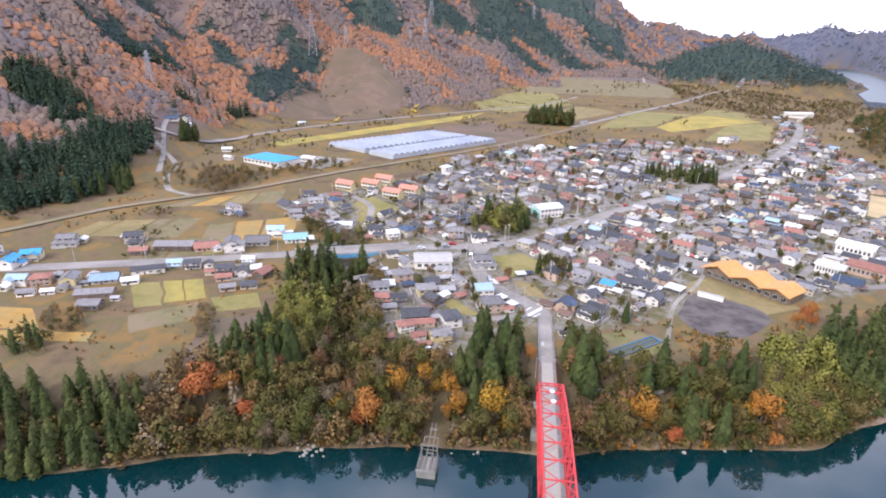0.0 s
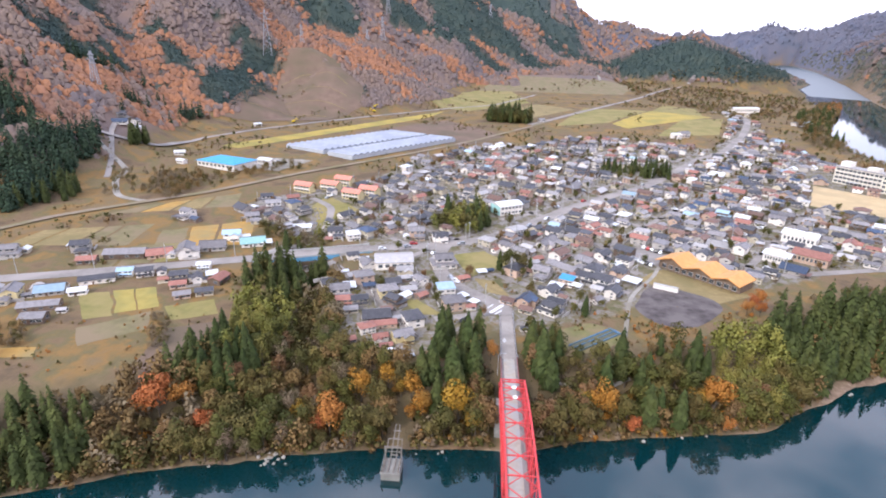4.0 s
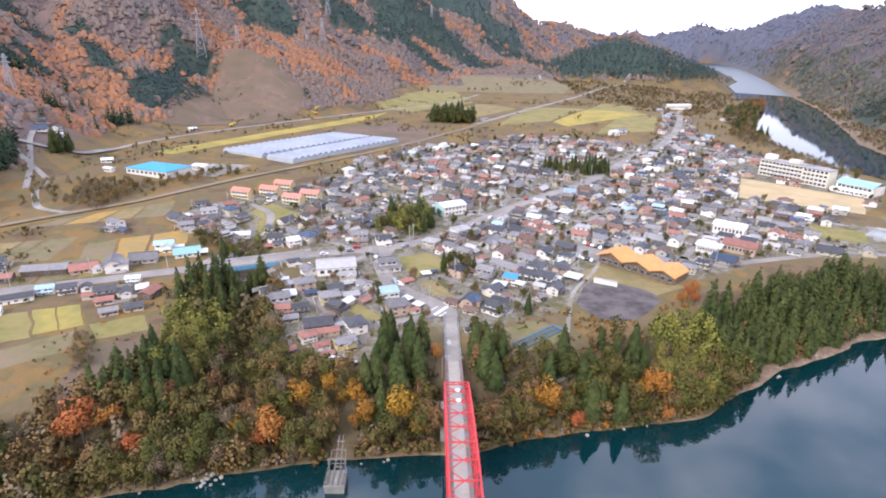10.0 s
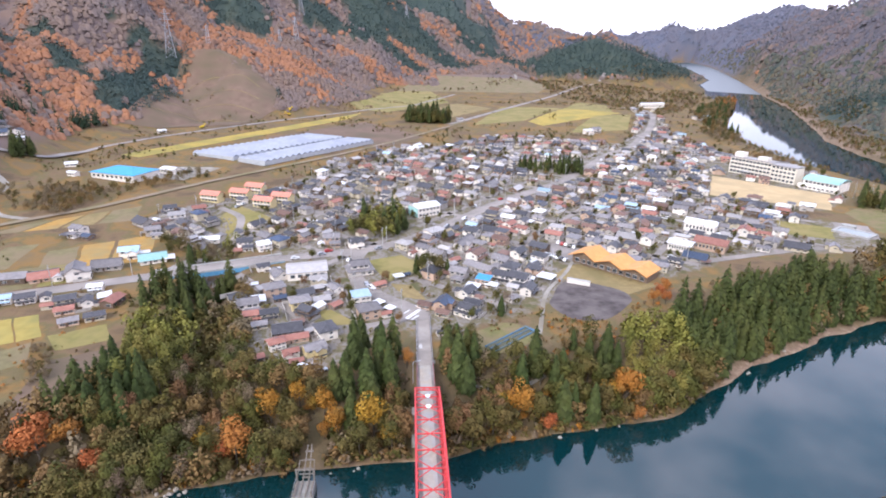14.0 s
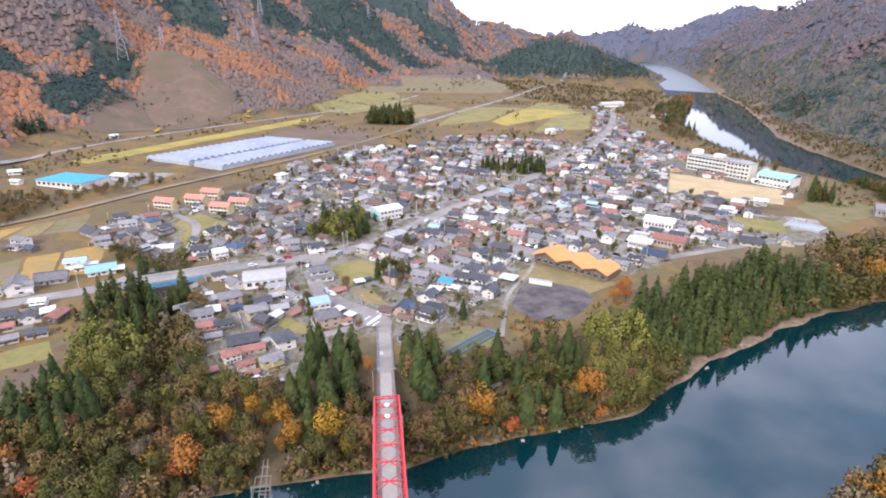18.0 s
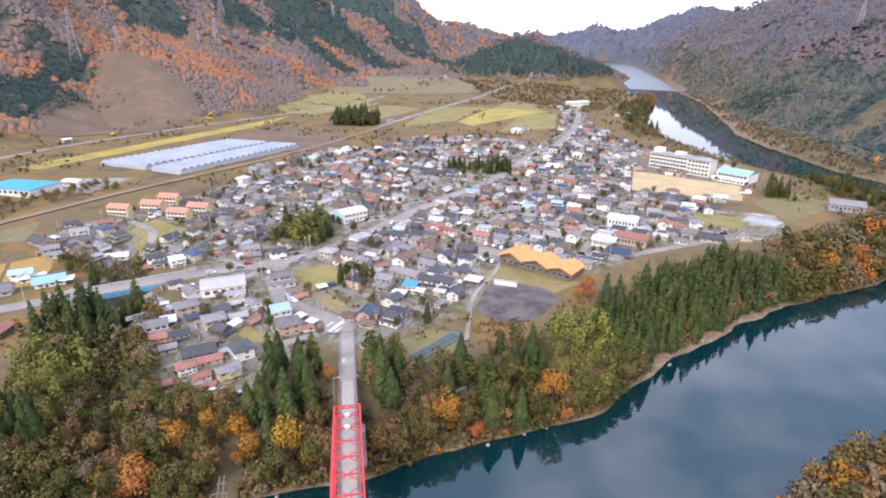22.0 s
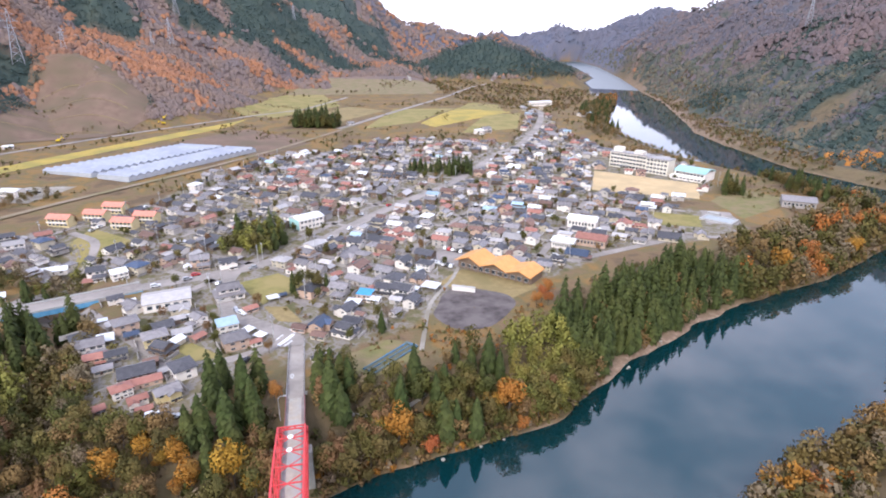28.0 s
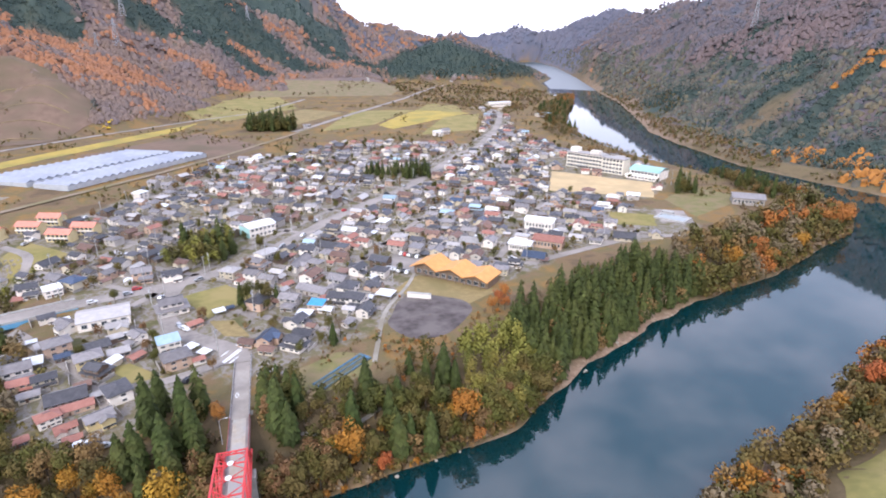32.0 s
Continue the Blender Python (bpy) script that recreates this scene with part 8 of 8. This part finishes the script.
for box, count, lo, hi, cut in (((280, 820, 720, 1420), 2600, 0.5, 1.15, 0.42), ((-120, 980, 340, 1500), 1300, 0.4, 0.9, 0.62), ((330, 560, 600, 960), 1300, 0.35, 0.9, 0.45), ((-330, 300, 60, 900), 1500, 0.3, 0.7, 0.68)):
    c = g.uniform(box[:2], box[2:], (count, 2))
    ok = (shore(c[:, 0], c[:, 1]) > 6) & (vnoise(c[:, 0], c[:, 1], 45, 81) * 0.6 + vnoise(c[:, 0], c[:, 1], 16, 82) * 0.4 > cut) & (terrain(c[:, 0], c[:, 1]) < 60)
    for r in ROADS + [np.array(BYPASS, float)]:
        ok &= seg_dist(c[:, 0], c[:, 1], r) > 7
    for x0, y0, x1, y1 in ((60, 535, 340, 860), (-245, 335, -60, 655), (-215, 285, -70, 450)):
        ok &= ~((c[:, 0] > x0) & (c[:, 0] < x1) & (c[:, 1] > y0) & (c[:, 1] < y1))
    for x, y in c[ok]:
        if all((x - a) ** 2 + (y - b) ** 2 > q * q for a, b, q in PLACES if abs(x - a) < 20 and abs(y - b) < 20):
            SCRUB.setdefault(random.choice(("bare", "brown", "olive", "bare", "green")), []).append((x, y, random.uniform(lo, hi)))
# low scrub along the water's edge
g = np.random.default_rng(9)
for (ax, ay), (bx, by) in zip(NORTH_SHORE[2:19], NORTH_SHORE[3:20]):
    for _ in range(int(math.hypot(bx - ax, by - ay) * 3.6)):
        u, o = g.random(), 0.6 + 15 * g.random() ** 1.4
        n = np.array([-(by - ay), bx - ax]) / math.hypot(bx - ax, by - ay)
        x, y = ax + u * (bx - ax) + n[0] * o, ay + u * (by - ay) + n[1] * o
        if abs(x) > 5.5 and abs(x + 32.5) > 4.5 and not (105 < x < 205 and o < 7):
            SCRUB.setdefault(random.choice(("brown", "olive", "bare", "brown", "olive", "green", "olive", "brown", "bare", "gold") if x < 100 else ("brown", "bare", "olive")), []).append((x, y, random.uniform(0.3, 0.62)))
for key, spots in LOOSE.items():
    p = np.array(spots)
    shapes = [cedar_shape(17, 12, 300 + i, 14, 2.7 + 0.3 * i) for i in range(3)] if key == "cedar" else [leafy_shape(240, 9, 310 + i, 11 if key == "bamboo" else 9.3, 2.9 if key == "bamboo" else 3.4, 0.68, 0, 0.9) for i in range(3)]
    wood_stuff({"cedar": "cedar_grove", "bamboo": "bamboo_grove"}.get(key, "mixed_wood"), shapes, p[:, :2], p[:, 2], KINDS[key]["mat"], {"cedar": "dark green cedar grove on the river terrace", "rust": "rust-orange autumn trees along the bank", "gold": "golden autumn trees along the bank", "olive": "ochre-green trees along the bank", "brown": "dry brown trees along the bank", "bare": "nearly bare grey-brown trees along the bank", "green": "green broadleaf trees along the bank", "bamboo": "yellow-green bamboo grove"}[key])
# rough scrub and hedges on open ground, and greenery between the houses
g = np.random.default_rng(13)
c = g.uniform((-330, 0), (420, 900), (26000, 2))
cd, cz = shore(c[:, 0], c[:, 1]), terrain(c[:, 0], c[:, 1])
town = inside(c[:, 0], c[:, 1], TOWN)
thick = vnoise(c[:, 0], c[:, 1], 38, 31) * 0.6 + vnoise(c[:, 0], c[:, 1], 13, 32) * 0.4
ok = (cd > 14) & ~((np.abs(c[:, 0] + 2) < 10) & (c[:, 1] < 72)) & (cz < 30) & np.where(town, g.random(len(c)) < 0.55, thick > 0.62)
for r in ROADS + [np.array(BYPASS, float)]:
    ok &= seg_dist(c[:, 0], c[:, 1], r) > 6.5
for q in OPEN[:8]:
    ok &= ~inside(c[:, 0], c[:, 1], q)
tidy = ("rice_field", "paddy", "lawn", "car_park", "sports_ground", "factory_yard", "school_yard", "bare_hillside", "sawmill_yard")
for ob in [o for o in scene.objects if o.name.split(".")[0] in tidy]:
    e = np.array([v.co[:2] for v in ob.data.vertices])
    k = int(round(math.sqrt(len(e))))
    e = e.reshape(k, k, 2)
    ok &= ~inside(c[:, 0], c[:, 1], np.array([e[0, 0], e[0, -1], e[-1, -1], e[-1, 0]])) | (thick > 0.74)
ok &= ~inside(c[:, 0], c[:, 1], np.array([(-190, 346), (-108, 448), (-78, 432), (-110, 300), (-140, 296)], float))
ok &= ~inside(c[:, 0], c[:, 1], np.array(LOT)) & ~inside(c[:, 0], c[:, 1], np.array([(14, 38), (20, 31), (40, 42), (34, 49)], float))
e = g.uniform((440, 60), (900, 1200), (17000, 2))
ed = shore(e[:, 0], e[:, 1])
for x, y in e[(ed > 4) & (ed < 75) & (e[:, 0] > 440 + 0.5 * np.maximum(0, e[:, 1] - 500)) & (vnoise(e[:, 0], e[:, 1], 30, 41) > 0.3)]:
    SCRUB.setdefault(random.choice(("olive", "brown", "bare", "bare", "green")), []).append((x, y, random.uniform(0.35, 0.8)))
taken = np.array(PLACES)
for x, y in c[ok]:
    if (np.hypot(taken[:, 0] - x, taken[:, 1] - y) > taken[:, 2] * 0.74).all():
        SCRUB.setdefault(random.choice(("olive", "bare", "brown", "olive", "green", "green")), []).append((x, y, random.uniform(0.12, 0.34) if random.random() < 0.8 else random.uniform(0.35, 0.6)))
for key, spots in SCRUB.items():
    p = np.array(spots)
    wood_stuff("scrub", [leafy_shape(30, 6, 330 + i, 7.5, 4.2, 1.7, 0, 1.0) for i in range(4)], p[:, :2], p[:, 2], KINDS[key]["mat"], "low scrub, hedges and garden bushes in autumn colours", "scrub")
# garden shrubs and small trees between the houses
g = np.random.default_rng(3)
spots = g.uniform((-150, 20), (330, 560), (4200, 2))
spots = spots[inside(spots[:, 0], spots[:, 1], TOWN)]
made = 0
for x, y in spots:
    if made < 400 and not (abs(x) < 7 and y < 66) and all((x - a) ** 2 + (y - b) ** 2 > (c * (0.76 if c < 9 else 1.15)) ** 2 for a, b, c in PLACES) and all(seg_dist(np.array([x]), np.array([y]), r)[0] > 6 for r in ROADS) and not any(inside(np.array([x]), np.array([y]), q)[0] for q in OPEN):
        plant(random.choice(("bush", "bush", "green", "green", "olive", "brown")), x, y, random.uniform(0.35, 0.7) if random.random() < 0.5 else random.uniform(0.8, 1.4) * 0.5)
        made += 1

# ---- woods on the hills ----
FAR_CEDAR = [cedar_shape(4, 5, 200 + i, 13, 4.6) for i in range(3)]
FAR_LEAFY = [canopy_shape(210 + i) for i in range(5)]
MID_CEDAR = [cedar_shape(10, 8, 220 + i, 16, 3.1 + 0.3 * i) for i in range(3)]

WEST_WOOD = np.array([(-420, 60), (-312, 92), (-276, 138), (-272, 168), (-286, 212), (-296, 252), (-318, 296), (-334, 304), (-420, 330)], float)


def hill_spots(x0, x1, y0, y1, gap, seed):
    g = np.random.default_rng(seed)
    X, Y = np.meshgrid(np.arange(x0, x1, gap), np.arange(y0, y1, gap))
    p = np.stack([X, Y], -1).reshape(-1, 2) + g.uniform(-0.5, 0.5, (X.size, 2)) * gap
    z = terrain(p[:, 0], p[:, 1])
    flatland = z < 15.5
    flatland &= ~inside(p[:, 0], p[:, 1], WEST_WOOD) & ~((p[:, 0] > 440 + 0.55 * np.maximum(0, p[:, 1] - 500)) & (p[:, 1] < 4700)) & ~(p[:, 1] > 1750)
    sd = shore(p[:, 0], p[:, 1])
    ok = ~flatland & (sd > np.where((p[:, 0] > 440) & (p[:, 1] > 230), np.where(p[:, 1] < 1000, 22 + 42 * vnoise(p[:, 0], p[:, 1], 70, 6), 10 + 18 * vnoise(p[:, 0], p[:, 1], 70, 6)), 8))
    bare = inside(p[:, 0], p[:, 1], np.array([(-306, 470), (-160, 510), (-184, 655), (-262, 706), (-300, 690)], float))
    valley = inside(p[:, 0], p[:, 1], np.array([(-278, 235), (-272, 276), (-292, 366), (-322, 356), (-332, 316), (-318, 286), (-296, 256)], float))
    return p[ok & ~bare & ~valley]


west = np.concatenate([hill_spots(-600, -240, -40, 480, 5.0, 1), hill_spots(-860, 0, 480, 1000, 5.6, 2), hill_spots(-860, 60, 1000, 1600, 9.5, 3), hill_spots(60, 800, 1250, 1650, 9.5, 4), hill_spots(60, 1150, 1650, 2700, 15, 41), hill_spots(-700, 60, 1600, 2600, 20, 5)])
near_wood = inside(west[:, 0], west[:, 1], np.array([(-470, -60), (-230, -60), (-230, 480), (-420, 480)], float))
dark = (cedar_here(west) ^ ((rng.random(len(west)) < 0.02) & (west[:, 0] < 300))) | (inside(west[:, 0], west[:, 1], WEST_WOOD) & (terrain(west[:, 0], west[:, 1]) < 17 + 18 * vnoise(west[:, 0], west[:, 1], 60, 61)))
russet = russet_here(west, rng.random(len(west))) & ~dark
grown = np.where(west[:, 1] > 1600, 1.6, np.where(west[:, 1] > 1000, 1.1, np.where(west[:, 1] < 480, 0.72, 0.78))) * rng.uniform(0.6, 1.3, len(west))
wood_stuff("hill_wood", FAR_LEAFY, west[russet], grown[russet], leaf_russet, "russet-orange autumn woods on the hill spurs")
sel = ~dark & ~russet
wood_stuff("hill_wood", FAR_LEAFY, west[sel], grown[sel], leaf_hill, "bare mauve-brown woods covering the hillside")
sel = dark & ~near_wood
# these far needles carry painted haze, unlike the plantation at the hill foot
wood_stuff("cedar_wood", FAR_CEDAR, west[sel], rng.uniform(0.8, 1.25, sel.sum()) * np.where(west[sel][:, 1] > 1000, 1.25, 0.85), leaf_cedar_haze, "dark green hillside cedar plantations with painted bluish haze")
sel = dark & near_wood
wood_stuff("cedar_wood", MID_CEDAR, west[sel], rng.uniform(0.8, 1.25, sel.sum()), leaf_cedar_mid, "tall dark green cedar plantation at the hill foot")
east = np.concatenate([hill_spots(440, 1000, 60, 900, 7.0, 6), hill_spots(600, 1500, 900, 1700, 12.5, 7), hill_spots(1000, 1250, 0, 900, 14, 8), hill_spots(1000, 2250, 1700, 2800, 19, 9), hill_spots(1100, 2900, 2800, 4800, 27, 10)])
east = east[rng.random(len(east)) > 0.75 * open_slope(east[:, 0], east[:, 1])]
dark = cedar_here(east) ^ (rng.random(len(east)) < np.where(east[:, 1] < 1200, 0.16, 0.05))
low = terrain(east[:, 0], east[:, 1]) < 62 + 60 * vnoise(east[:, 0], east[:, 1], 120, 51)
rust = russet_here(east, rng.random(len(east))) & low & ~dark & (east[:, 1] < 420)
wood_stuff("slope_wood", FAR_LEAFY, east[rust], rng.uniform(0.7, 1.1, rust.sum()), leaf_rust, "orange autumn trees low on the valley slope")
sel = ~dark & low & ~rust
wood_stuff("slope_wood", FAR_LEAFY, east[sel], rng.uniform(0.6, 1.15, sel.sum()) * np.where(east[sel][:, 1] > 1700, 1.5, np.where(east[sel][:, 1] > 900, 1.3, 0.9)), leaf_valley, "olive and brown woods on the lower valley slope")
# past this distance the leaf colour is mostly painted haze
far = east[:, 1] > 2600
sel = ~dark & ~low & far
wood_stuff("distant_wood", FAR_LEAFY, east[sel], rng.uniform(1.5, 2.3, sel.sum()), leaf_far_haze, "woods at the valley's end tinted with painted blue-grey haze")
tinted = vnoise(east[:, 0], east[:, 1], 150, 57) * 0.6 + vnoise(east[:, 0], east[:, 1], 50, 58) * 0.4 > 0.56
for brown, leaf, text in ((False, leaf_ridge, "mauve-brown bare woods on the far ridge, bluish painted haze"), (True, leaf_ridge_brown, "reddish brown woods on the far ridge")):
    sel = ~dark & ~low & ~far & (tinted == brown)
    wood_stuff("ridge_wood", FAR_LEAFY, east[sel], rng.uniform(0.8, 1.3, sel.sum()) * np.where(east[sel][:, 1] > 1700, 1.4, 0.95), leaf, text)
wood_stuff("slope_cedars", FAR_CEDAR, east[dark], rng.uniform(0.7, 1.15, dark.sum()) * np.where(east[dark][:, 1] > 1700, 1.6, 1.1), leaf_cedar_haze, "dark green cedar stands on the valley slope, painted bluish haze")
